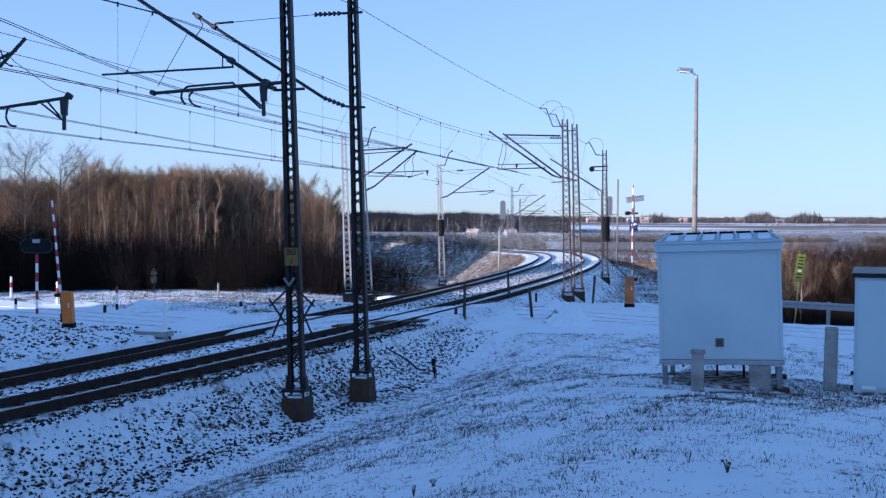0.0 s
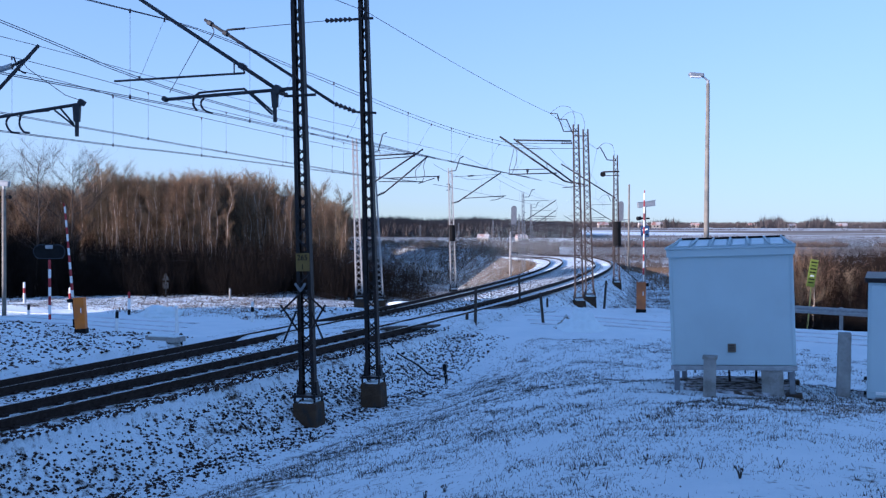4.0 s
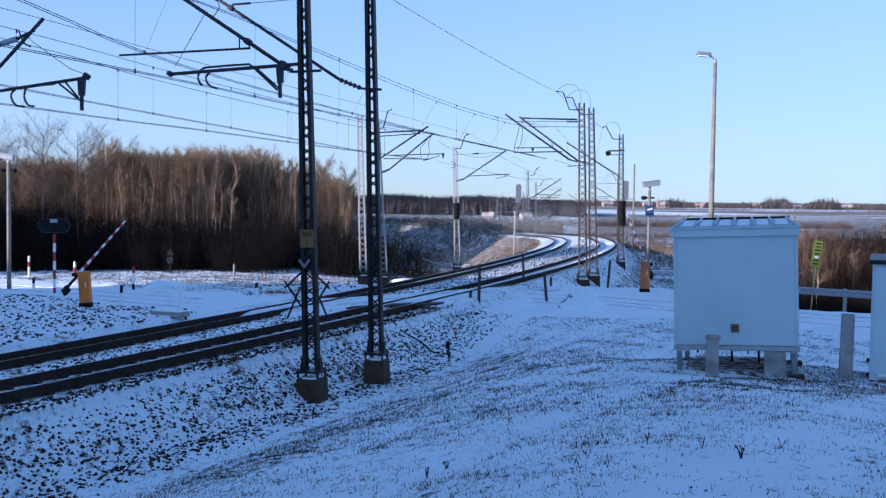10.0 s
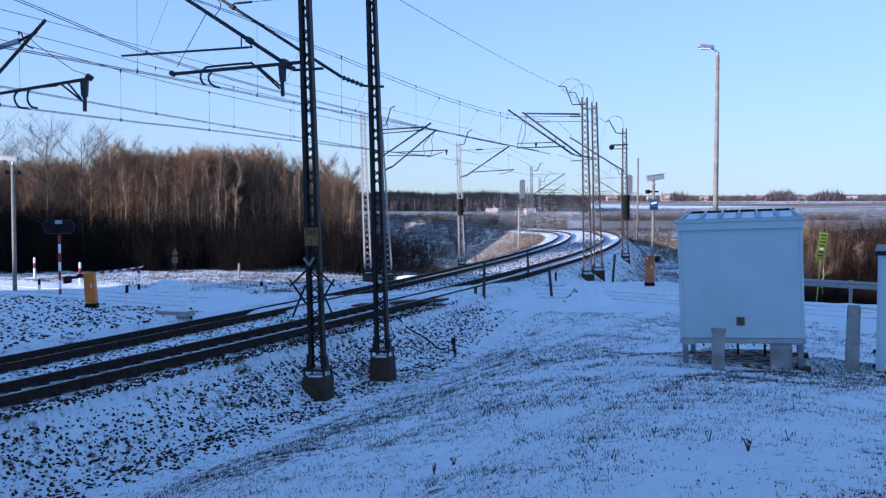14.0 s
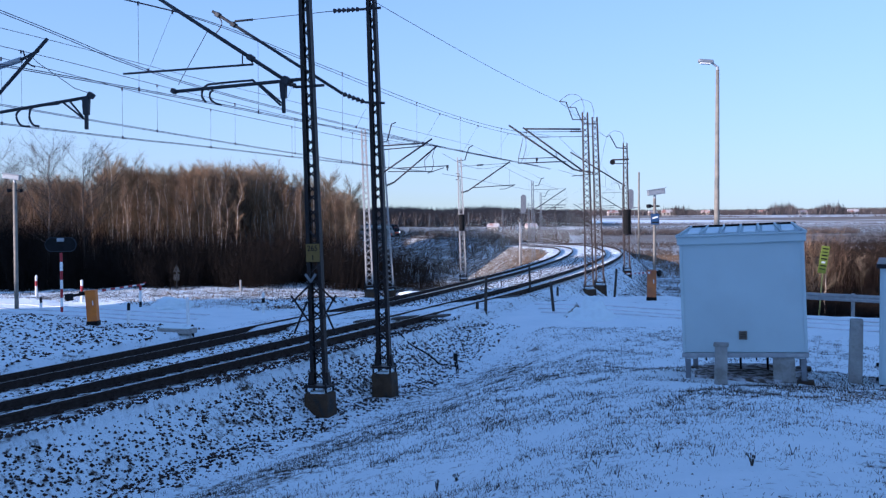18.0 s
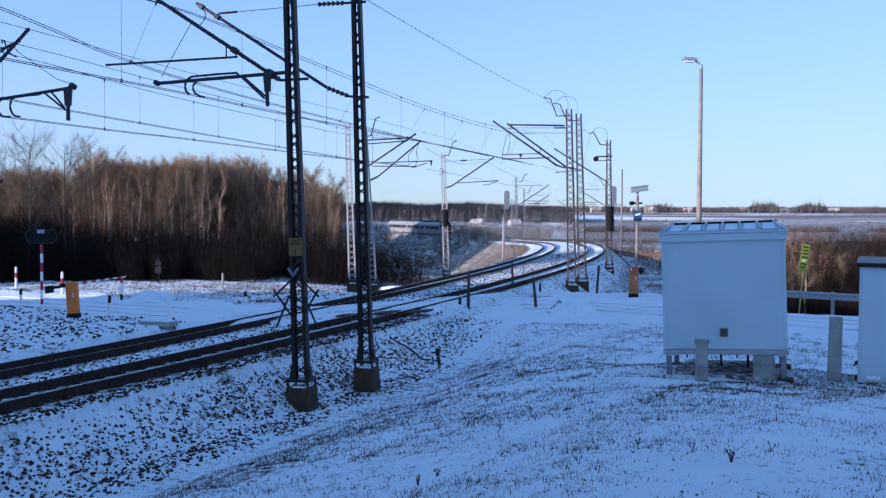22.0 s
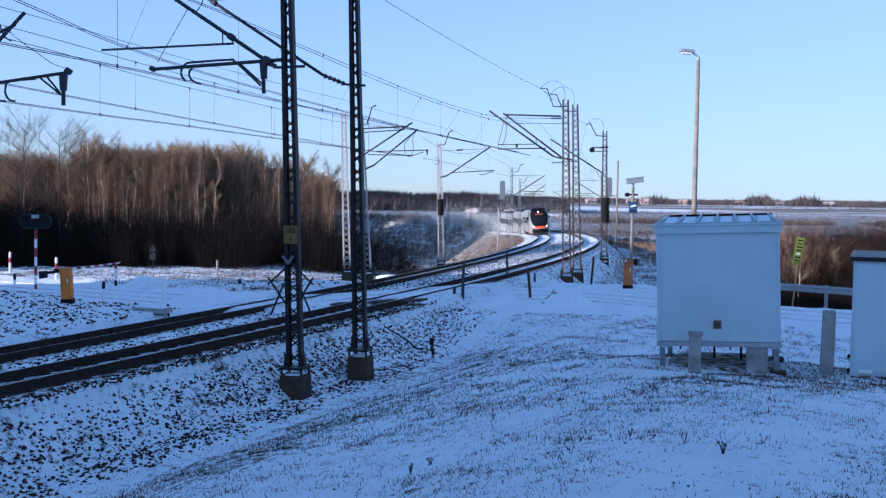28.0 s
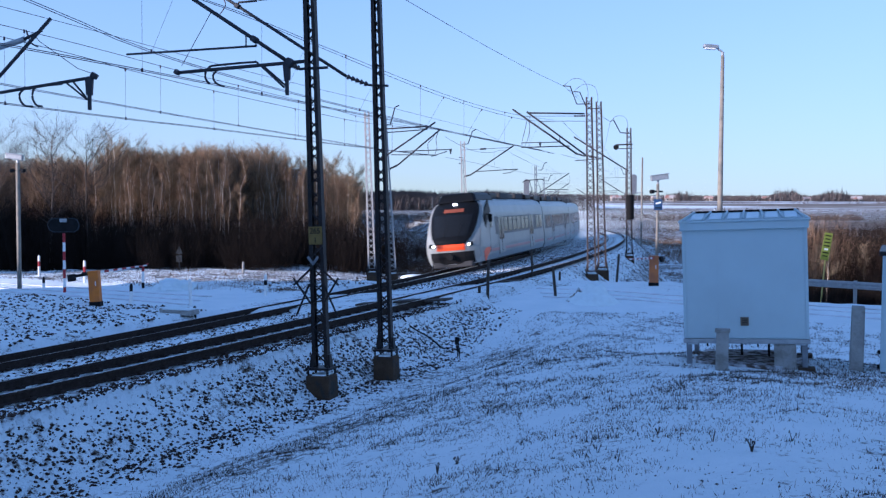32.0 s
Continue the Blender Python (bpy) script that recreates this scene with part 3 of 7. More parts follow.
class Rig:
    """The bracket of one mast, drawn in the upright plane through it: (distance from the mast, height above the datum)."""

    def __init__(self, mast, inward, material=None):
        self.mast, self.n, self.m = mast, inward, material or M_arm
        self.o = mast.matrix_basis.translation.copy()
        self.back = mast.matrix_basis.inverted()

    def at(self, s, z):
        return self.back @ Vector((self.o.x + self.n[0] * s, self.o.y + self.n[1] * s, z))

    def bar(self, name, line, r, bent=False, material=None, label=""):
        pts = [self.at(*q) for q in line]
        bar_mesh(name, rounded(pts) if bent else pts, r, material or self.m, self.mast, n=8 if r > 0.03 else 6, label=label)

    def sheds(self, name, a, b, r, n=5):
        bm = B()
        insulator(bm, self.at(*a), self.at(*b), r, n)
        tube(bm, self.at(*a), self.at(*b), r * 0.35, n=6)
        part(name, bm, M_insul, self.mast)

    def hanger(self, s, z0, z1, w=0.1):
        """The upright plate from which a steady arm hangs, narrower towards its foot."""
        a, b = self.at(s, z0), self.at(s, z1)
        bm = B()
        box(bm, (w, w * 0.8, abs(z1 - z0) * 0.55), (a * 0.72 + b * 0.28), bevel=0.01, taper=1.3)
        box(bm, (w * 0.6, w * 0.5, abs(z1 - z0) * 0.55), (a * 0.26 + b * 0.74), bevel=0.008)
        part("drop_bracket", bm, self.m, self.mast)

    def clamp(self, s, z, r):
        a = self.at(s, z)
        bm = B()
        box(bm, (r * 2.6, r * 2.6, r * 2.2), a, rot=(0, 35, 0), bevel=r * 0.4)
        part("clamp", bm, self.m, self.mast)


def pull_direction(x, y):
    a, d = polar(np.array([x]), np.array([y]))
    p = float(a[0]) / FAR_R
    return math.cos(p), math.sin(p)


def horn(mast, z, sx=-1, side=0.45):
    """The bent arm on a mast's head with its return wire clamp."""
    bar_mesh("horn", [(0, 0, z - 0.5), (sx * side * 0.55, 0, z - 0.45), (sx * side * 1.2, 0, z + 0.45), (sx * side * 1.75, 0, z + 0.5)], 0.03, M_arm, mast)
    bar_mesh("jumper_loop", rounded([(sx * side * 1.2, 0, z + 0.5), (sx * 0.45, 0, z + 0.75), (0.05, 0, z + 0.7), (0.25, 0, z + 0.35), (0.28, 0, z - 0.2)]), 0.01, M_wire, mast)


DARK = (M_mast, M_mast)


def inward_of(mast, side):
    x, y = mast.matrix_basis.translation[:2]
    n = pull_direction(x, y)
    return -side * n[0], -side * n[1]


def weights(mast, z0, z1, w=0.5):
    """A hanging stack of cast tension weights with its rod and wheel."""
    bm = B()
    k = max(4, int((z1 - z0) / 0.13))
    h = (z1 - z0) / k
    prof = [(0.01, z0)] + [q for i in range(k) for q in ((w / 2, z0 + i * h), (w / 2, z0 + (i + 0.86) * h), (w * 0.42, z0 + (i + 0.86) * h), (w * 0.42, z0 + (i + 1) * h))] + [(0.01, z1)]
    rows = [[bm.verts.new((0.02 + r * math.cos(2 * math.pi * c / 12), -0.2 + r * math.sin(2 * math.pi * c / 12), z)) for c in range(12)] for r, z in prof]
    for a, b in zip(rows, rows[1:]):
        for c in range(12):
            bm.faces.new((a[c], a[(c + 1) % 12], b[(c + 1) % 12], b[c]))
    part("tension_weight", bm, M_dark, mast, "dark stack of tension weights")
    bm = B()
    tube(bm, (0.02, -0.2, z1), (0.02, -0.2, z1 + 2.6), 0.012, n=6)
    part("weight_rope", bm, M_wire, mast)


def masts():
    # the pair beside the near track
    m1 = lattice_mast("catenary_mast", (-2.89, 19.77, -0.95), 10.2, 0.335, 0.2, -2.0, (M_mast, M_mast),
                      "tall dark steel lattice catenary mast on a concrete footing", 0.46, 40, turn=-19, depth=0.13, flange=0.075, foot=1.62)
    g = Rig(m1, inward_of(m1, 1))
    g.bar("strut", ((0.70, 5.77), (4.45, 8.1)), 0.04, label="dark steel strut tube")
    g.sheds("strut_insulator", (0.68, 5.75), (0.5, 5.66), 0.06, 3)
    g.bar("mast_band", ((0.52, 5.655), (-0.12, 5.66)), 0.03)
    g.bar("level_tube", ((0.36, 5.805), (3.44, 5.7)), 0.037)
    g.clamp(3.43, 5.71, 0.045)
    g.clamp(0.72, 5.79, 0.07)
    g.clamp(1.55, 6.3, 0.055)
    g.hanger(0.797, 5.80, 5.15, 0.11)
    g.bar("steady_arm", ((2.64, 5.44), (2.73, 5.56), (2.72, 5.69), (2.62, 5.79), (2.45, 5.815), (1.62, 5.84), (1.45, 5.795), (0.86, 5.3)), 0.024, True)
    g.bar("steady_arm", ((2.27, 5.37), (2.44, 5.43), (2.53, 5.52), (2.54, 5.62), (2.47, 5.69)), 0.022, True)
    g.bar("steady_arm_brace", ((1.36, 5.77), (0.83, 5.34)), 0.02)
    g.bar("upper_steady_tube", ((1.5, 6.165), (4.72, 6.145)), 0.024)
    g.bar("link", ((1.75, 6.42), (1.75, 6.18)), 0.014)
    g.bar("link", ((1.56, 6.28), (1.5, 6.17)), 0.014)
    g.bar("hanging_wire", ((2.56, 6.95), (3.32, 5.84)), 0.007, material=M_wire)
    bm = B()
    box(bm, (0.3, 0.02, 0.36), (0.02, -0.12, 3.27), bevel=0.008)
    plate = part("number_plate", bm, M_yellow, m1, "weathered dull yellow plate with dark figures")
    for words, zz, size in (("265", 3.31, 0.16), ("1", 3.13, 0.15)):
        cu = bpy.data.curves.new("plate_number", "FONT")
        cu.body, cu.size, cu.extrude, cu.align_x = words, size, 0.004, "CENTER"
        cu.materials.append(M_black)
        num = new("plate_number", cu)
        num.parent = plate
        num.matrix_basis = pose(0.02, -0.134, zz, 90, 0, 0)
    for s in (-1, 1):          # climbing guard: crossed prongs on either side
        for a, b in (((0.1, 2.62), (0.5, 2.28)), ((0.14, 1.9), (0.5, 2.42)), ((0.16, 2.3), (0.46, 1.66))):
            bm = B()
            tube(bm, (s * a[0], -0.1, a[1]), (s * b[0], -0.13, b[1]), 0.022, n=6)
            part("climbing_guard", bm, M_mast, m1)
    bm = B()
    for s in (-1, 1):
        box(bm, (0.05, 0.012, 0.2), (s * 0.055 - 0.05, -0.12, 2.77), rot=(0, s * 38, 0))
    part("danger_mark", bm, M_mastgrey, m1, "bleached remains of a danger mark")
    m2 = lattice_mast("catenary_mast", (-1.76, 21.87, -0.78), 9.6, 0.31, 0.185, -1.9, (M_mast, M_mast),
                      "tall dark steel lattice catenary mast on a concrete footing", 0.36, 38, turn=-19, depth=0.13, flange=0.07, foot=1.62)
    g = Rig(m2, inward_of(m2, 1))
    g.bar("strut", ((1.0, 5.8), (4.37, 7.885)), 0.036, label="dark steel strut tube")
    g.sheds("strut_insulator", (0.98, 5.79), (0.45, 5.585), 0.062, 5)
    g.bar("mast_band", ((0.45, 5.585), (-0.02, 5.55)), 0.03)
    g.clamp(3.8, 7.53, 0.05)
    g.clamp(4.22, 7.79, 0.05)
    g.bar("tie_arm", ((3.8, 7.53), (3.76, 7.61), (3.29, 7.615)), 0.026)
    g.bar("tie_rod", ((3.29, 7.615), (1.2, 7.657)), 0.008)
    g.sheds("tie_insulator", (1.22, 7.657), (0.55, 7.645), 0.06, 6)
    g.bar("mast_band", ((0.55, 7.643), (0.06, 7.64)), 0.03)
    g.bar("hanging_wire", ((4.22, 7.76), (4.12, 7.6), (4.2, 7.45), (4.35, 7.3)), 0.012, True, M_wire)
    # the pair beyond the crossing
    m3 = lattice_mast("catenary_mast", (5.96, 46.88, -0.75), 8.72, 0.42, 0.28, -1.6, (M_mastrust, M_mastrust), "rust-brown steel lattice catenary mast", 0.4, 28, depth=0.16, flange=0.06)
    m4 = lattice_mast("catenary_mast", (6.89, 49.99, -0.77), 8.84, 0.42, 0.28, -2.0, (M_mastrust, M_mastrust), "rust-brown steel lattice catenary mast", 0.4, 28, depth=0.16, flange=0.06)
    g = Rig(m3, inward_of(m3, 1))
    g.sheds("strut_insulator", (0.38, 5.2), (0.8, 5.32), 0.06)
    g.bar("strut", ((0.78, 5.31), (3.92, 7.48)), 0.045)
    g.bar("tie_tube", ((0.45, 7.2), (3.11, 7.29)), 0.04)
    g.bar("tie_rod", ((0.95, 7.1), (3.38, 7.14)), 0.012)
    g.sheds("tie_insulator", (0.4, 7.095), (0.95, 7.1), 0.06)
    g.bar("upper_steady_tube", ((1.54, 5.885), (3.47, 5.865)), 0.022)
    g.bar("link", ((1.6, 5.88), (1.62, 6.12)), 0.018)
    g.bar("level_tube", ((1.13, 5.69), (3.47, 5.645)), 0.03)
    g.hanger(2.55, 5.9, 5.65, 0.1)
    g.bar("jumper_loop", ((3.28, 7.05), (3.08, 6.75), (3.12, 6.2), (3.3, 5.68)), 0.014, True, M_wire)
    g.bar("jumper_loop", ((3.2, 7.0), (3.3, 6.5), (3.42, 6.0), (3.44, 5.68)), 0.014, True, M_wire)
    g.bar("horn", ((0.2, 7.65), (0.82, 7.66), (1.14, 8.5), (1.47, 8.535)), 0.03)
    g.bar("jumper_loop", ((1.47, 8.53), (1.0, 8.85), (0.5, 8.75), (0.3, 8.3), (0.3, 7.9)), 0.01, True, M_wire)
    g = Rig(m4, inward_of(m4, 1))
    g.sheds("strut_insulator", (0.37, 5.285), (0.88, 5.38), 0.06)
    g.bar("strut", ((0.88, 5.375), (3.98, 7.65)), 0.045)
    g.bar("tie_rod", ((0.3, 7.1), (3.4, 7.16)), 0.014)
    g.bar("horn", ((0.25, 7.72), (0.9, 7.76), (1.265, 8.58), (1.58, 8.615)), 0.03)
    g.bar("jumper_loop", ((1.58, 8.61), (1.1, 8.95), (0.55, 8.85), (0.36, 8.4), (0.36, 8.0)), 0.01, True, M_wire)
    m5 = lattice_mast("catenary_mast", (10.54, 64.03, -0.78), 8.6, 0.4, 0.28, -1.0, (M_mastrust, M_mastrust), "rust-brown steel lattice catenary mast", 0.4, 24, depth=0.16, flange=0.06)
    g = Rig(m5, inward_of(m5, 1))
    g.sheds("strut_insulator", (0.12, 5.05), (0.6, 5.36), 0.07)
    g.bar("strut", ((0.6, 5.35), (3.66, 7.29)), 0.045)
    g.bar("horn", ((0.1, 7.47), (0.69, 7.53), (1.13, 8.34), (1.35, 8.235)), 0.035)
    g.bar("jumper_loop", ((1.3, 8.28), (0.9, 8.6), (0.4, 8.5), (0.24, 8.1), (0.24, 7.8)), 0.012, True, M_wire)
    g.bar("tie_tube", ((-0.1, 6.77), (0.95, 6.75)), 0.05)
    g.bar("tie_tube", ((-0.1, 6.5), (0.95, 6.5)), 0.03)
    bm = B()
    tube(bm, g.at(0.95, 6.6) + Vector((0, -0.05, 0)), g.at(0.95, 6.6) + Vector((0, 0.05, 0)), 0.17, n=18)
    part("tension_wheel", bm, M_dark, m5, "dark tension wheel")
    g.bar("level_tube", ((1.9, 5.87), (3.57, 5.74)), 0.03)
    weights(m5, 2.75, 4.3, 0.52)
    # light masts inside the curve
    m6 = lattice_mast("catenary_mast", (-4.5, 47.17, -0.6), 7.85, 0.36, 0.24, -2.0, (M_mastwhite, M_mastwhite), "pale grey steel lattice catenary mast", 0.25, 26)
    g = Rig(m6, inward_of(m6, -1))
    g.bar("strut", ((0.25, 4.9), (3.14, 6.72)), 0.04)
    g.bar("tie_tube", ((0.1, 6.43), (2.94, 6.54)), 0.035)
    m6b = lattice_mast("catenary_mast", (-3.54, 47.67, -0.7), 7.75, 0.36, 0.24, -3.4, (M_mastwhite, M_mastwhite), "pale grey steel lattice catenary mast", 0.25, 26)
    g = Rig(m6b, inward_of(m6b, -1))
    g.sheds("strut_insulator", (-0.2, 4.585), (0.2, 4.75), 0.07, 4)
    g.bar("strut", ((0.19, 4.74), (2.39, 6.46)), 0.038)
    g.bar("tie_tube", ((-0.35, 6.33), (1.71, 6.45)), 0.028)
    g.bar("level_tube", ((-0.1, 5.265), (2.1, 5.235)), 0.024)
    g.bar("upper_steady_tube", ((0.33, 5.42), (2.89, 5.49)), 0.026)
    g.hanger(2.88, 5.52, 5.27, 0.1)
    g.bar("steady_arm", ((2.7, 5.4), (2.3, 5.28), (1.9, 5.16)), 0.02, True)
    g.bar("jumper_loop", ((2.3, 6.4), (2.15, 6.0), (2.2, 5.6), (2.1, 5.25)), 0.014, True, M_wire)
    g.bar("jumper_loop", ((2.2, 6.35), (1.95, 6.0), (1.75, 5.75), (1.8, 5.3)), 0.014, True, M_wire)
    g.bar("horn", ((-0.45, 6.71), (-0.15, 6.73), (0.08, 7.54), (0.29, 7.615)), 0.03)
    m7 = lattice_mast("catenary_mast", (-0.02, 64.13, -1.15), 8.1, 0.4, 0.28, -1.9, (M_mastwhite, M_mastwhite), "pale grey steel lattice catenary mast", 0.25, 24)
    g = Rig(m7, inward_of(m7, -1))
    g.sheds("strut_insulator", (-0.15, 4.655), (0.3, 4.78), 0.07, 4)
    g.bar("strut", ((0.25, 4.75), (3.08, 6.62)), 0.042)
    g.bar("tie_rod", ((-0.2, 6.37), (2.86, 6.51)), 0.014)
    g.bar("tie_tube", ((0.9, 6.42), (1.3, 6.44)), 0.05)
    g.bar("level_tube", ((0.63, 4.98), (3.4, 5.135)), 0.03)
    g.bar("steady_arm", ((3.3, 5.1), (2.8, 4.9), (2.4, 4.86)), 0.022, True)
    g.bar("horn", ((-0.3, 6.735), (0.1, 6.77), (0.37, 7.565), (0.63, 7.705)), 0.034)
    g.bar("pulley_frame", ((-0.5, 5.9), (-0.3, 5.9), (-0.3, 5.55), (-0.5, 5.5)), 0.03)
    g.bar("guy_rod", ((0.1, 3.7), (0.9, -0.7)), 0.016)
    weights(m7, 3.35, 4.4, 0.38)
    # farther ones on both sides of the line
    for a, side in ((-62, -1), (-28, -1), (10, -1), (52, -1), (96, -1), (140, -1), (-40, 1), (2, 1), (46, 1), (92, 1)):
        o = far_xy(np.array([float(a)]))[0] if side < 0 else near_xy(np.array([float(a)]))[0]
        n = (math.cos(a / FAR_R), math.sin(a / FAR_R))
        x, y = o[0] + side * n[0] * 3.1, o[1] + side * n[1] * 3.1
        base = float(plane_z(np.array([o[0]]), np.array([o[1]]))[0])
        m = lattice_mast("catenary_mast", (x, y, base - 0.9), 8.6, 0.34, 0.24, -1.0, (M_mastgrey if side < 0 else M_mastrust,) * 2,
                         "distant steel lattice catenary mast", 0.2, 14)
        cantilever(m, (-side * n[0], -side * n[1]), 5.6, 3.5, 2.3, 2.1, r=0.05)
        h = Rig(m, (-side * n[0], -side * n[1]))
        h.bar("horn", ((0.1, base + 7.2), (0.5, base + 7.2), (0.8, base + 7.95), (1.1, base + 8.0)), 0.04)


masts()


def far_side_bracket():
    """The inner track's mast outside the view, with its bracket reaching over the track and its arm turned back."""
    n = pull_direction(-8.7, 20.0)
    x, y = -8.7 - 3.3 * n[0], 20.0 - 3.3 * n[1]
    m = lattice_mast("catenary_mast", (x, y, -1.0), 8.4, 0.36, 0.26, 0.0, (M_mastwhite, M_mastwhite), "pale grey steel lattice catenary mast", 0.25, 22)
    g = Rig(m, n)
    g.bar("strut", ((0.2, 3.85), (3.63, 6.645)), 0.036)
    g.bar("tie_rod", ((0.2, 5.7), (2.1, 6.1)), 0.016)
    g.bar("tie_insulator", ((2.1, 6.1), (2.95, 6.27)), 0.06, material=M_greysteel, label="pale grey moulded insulator")
    g.bar("tie_arm", ((2.95, 6.27), (3.4, 6.42)), 0.03)
    g.bar("level_tube", ((0.2, 5.02), (4.73, 5.437)), 0.034)
    g.clamp(4.7, 5.46, 0.05)
    g.hanger(4.58, 5.43, 4.8, 0.115)
    g.bar("brace", ((4.52, 5.0), (4.02, 5.34)), 0.02)
    g.bar("brace", ((4.5, 5.04), (4.18, 5.36)), 0.02)
    g.bar("steady_arm", ((3.14, 4.905), (2.93, 4.93), (2.82, 5.05), (2.81, 5.17), (2.93, 5.27)), 0.022, True)
    g.bar("steady_arm", ((3.39, 4.9), (3.24, 4.93), (3.15, 5.05), (3.15, 5.18), (3.26, 5.29), (3.9, 5.33)), 0.022, True)
    g.bar("stay_wire", ((4.68, 5.5), (4.3, 5.62), (3.35, 6.2), (3.2, 6.35)), 0.007, material=M_wire)
    g.bar("hanging_wire", ((3.0, 6.45), (3.12, 6.2), (3.3, 6.1)), 0.016, True, M_wire)


far_side_bracket()


# ---------------------------------------------------------------- wires
def along_axis(axis, off, rows, step=1.0):
    """Places above a line beside a track's axis: rows of (place along it, height above the datum), joined smoothly."""
    q = rounded([(a, z, 0) for a, z in rows], 8)
    pa, pz = np.array([v.x for v in q]), np.array([v.y for v in q])
    aa = np.arange(pa[0], pa[-1], step)
    o = axis(aa) + np.stack([np.cos(aa / FAR_R), np.sin(aa / FAR_R)], -1) * off
    return aa, [(x, y, z) for (x, y), z in zip(o, np.interp(aa, pa, pz))]


def first_spans(axis, off, contact, messenger, label, twin=0.05, pitch=4.4, start=0.0, high_off=None):
    """The wires of one track in the spans nearest the crossing: a twin contact wire hung by droppers from its messenger."""
    t = thing("overhead_line", (0, 0, 0), label, "overhead line", "wires over the tracks")
    ca, low = along_axis(axis, off, contact)
    bar_mesh("contact_wire", low, 0.0075, M_wire, t, n=4)
    bar_mesh("contact_wire", [(x + twin, y, z + 0.02) for x, y, z in low], 0.0075, M_wire, t, n=4)
    ma, high = along_axis(axis, off if high_off is None else high_off, messenger)
    bar_mesh("messenger_wire", high, 0.0075, M_wire, t, n=4)
    a = ca[0] + 3 + start
    while a < min(ca[-1], ma[-1]) - 2:
        i, j = int(np.argmin(np.abs(ca - a))), int(np.argmin(np.abs(ma - a)))
        bm = B()
        tube(bm, low[i], high[j], 0.0035, n=4)
        part("dropper", bm, M_wire, t)
        for p, dz in ((low[i], 0.02), (high[j], -0.02)):
            bm = B()
            box(bm, (0.03, 0.03, 0.08), (p[0], p[1], p[2] + dz))
            part("dropper_clamp", bm, M_wire, t)
        a += pitch
    return t


first_spans(near_xy, 0.0, ((-192, 5.5), (-152, 5.47), (-142.5, 5.39), (-130, 5.36), (-117, 5.38)),
            ((-192, 7.1), (-172, 6.6), (-152, 7.04), (-147, 7.17), (-142.4, 6.94), (-135.7, 6.63), (-130.3, 6.55), (-124.9, 6.66), (-117, 7.06)),
            "dark copper contact and messenger wires over the outer track")
first_spans(near_xy, -0.6, ((-166, 8.3), (-151.5, 6.46), (-149.5, 6.15), (-146.5, 5.87), (-141.4, 5.67), (-132.8, 5.5), (-125, 5.48), (-117, 5.55)),
            ((-172, 6.6), (-152, 7.02), (-147.3, 7.15), (-142.4, 6.88), (-136.2, 6.55), (-130, 6.44), (-123.7, 6.56), (-117, 6.98)),
            "dark copper wires of the overlapping span over the outer track", start=2.2, high_off=0.0)
first_spans(far_xy, 0.0, ((-192, 5.15), (-147.8, 5.06), (-141, 5.08), (-130, 5.12), (-119, 5.24)),
            ((-192, 6.5), (-165, 6.85), (-147.8, 6.48), (-143.8, 6.31), (-139.9, 6.2), (-133, 6.12), (-128, 6.15), (-119, 6.55)),
            "dark copper contact and messenger wires over the inner track", start=1.0)
first_spans(far_xy, -0.4, ((-166, 6.0), (-147.4, 5.52), (-140.3, 5.37), (-133.8, 5.28), (-125.7, 5.21), (-119, 5.3)),
            ((-166, 7.1), (-147.4, 6.83), (-141, 6.65), (-132.4, 6.5), (-127.6, 6.4), (-119, 6.5)),
            "dark copper wires of the overlapping span over the inner track", start=3.0)


def overhead_line(axis, label, level, first, supports, top=6.5, sag=0.6):
    """The wires farther along the line, from the given place on."""
    t = thing("overhead_line", (0, 0, 0), label, "overhead line", "wires over the tracks")
    aa = np.concatenate([np.arange(first, -60, 2.0), np.arange(-60, 330, 5.0)])
    o = axis(aa)
    n = np.stack([np.cos(aa / FAR_R), np.sin(aa / FAR_R)], -1)
    base = plane_z(o[:, 0], o[:, 1])
    span = np.interp(aa, np.array(supports, float), np.arange(len(supports)))
    f = span - np.floor(span)
    mess = base + level - 5.45 + top - sag * 4 * f * (1 - f)
    q = o + n * (0.2 * np.cos(np.pi * span))[:, None]
    bar_mesh("contact_wire", [(x, y, z) for (x, y), z in zip(q, base + level)], 0.009, M_wire, t, n=4)
    bar_mesh("messenger_wire", [(x, y, z) for (x, y), z in zip(q, mess)], 0.009, M_wire, t, n=4)
    for a in np.arange(first + 4, 60, 7.3):
        i = int(np.argmin(np.abs(aa - a)))
        bm = B()
        tube(bm, (*q[i], base[i] + level), (*q[i], mess[i]), 0.004, n=4)
        part("dropper", bm, M_wire, t)
    return t


overhead_line(near_xy, "dark copper wires over the outer track round the curve", 5.34, -117, (-117, -97, -60, -20, 20, 60, 100, 140, 180, 220, 260, 300, 340), 7.1)
overhead_line(far_xy, "dark copper wires over the inner track round the curve", 5.68, -119, (-121, -104, -62, -28, 10, 52, 96, 140, 180, 220, 260, 300, 340), 6.7)


def plain_wire(name, pts, r, label, sag=0.0):
    """A single wire through some places, with a sag in each span."""
    out = []
    for p, q in zip(pts, pts[1:]):
        p, q = Vector(p), Vector(q)
        for k in range(10):
            f = k / 10
            out.append(p.lerp(q, f) - Vector((0, 0, sag * 4 * f * (1 - f))))
    out.append(Vector(pts[-1]))
    ob = bar_mesh(name, out, r, M_wire, None, n=4)
    return tagged(ob, label, "wire", "single wires of the line")


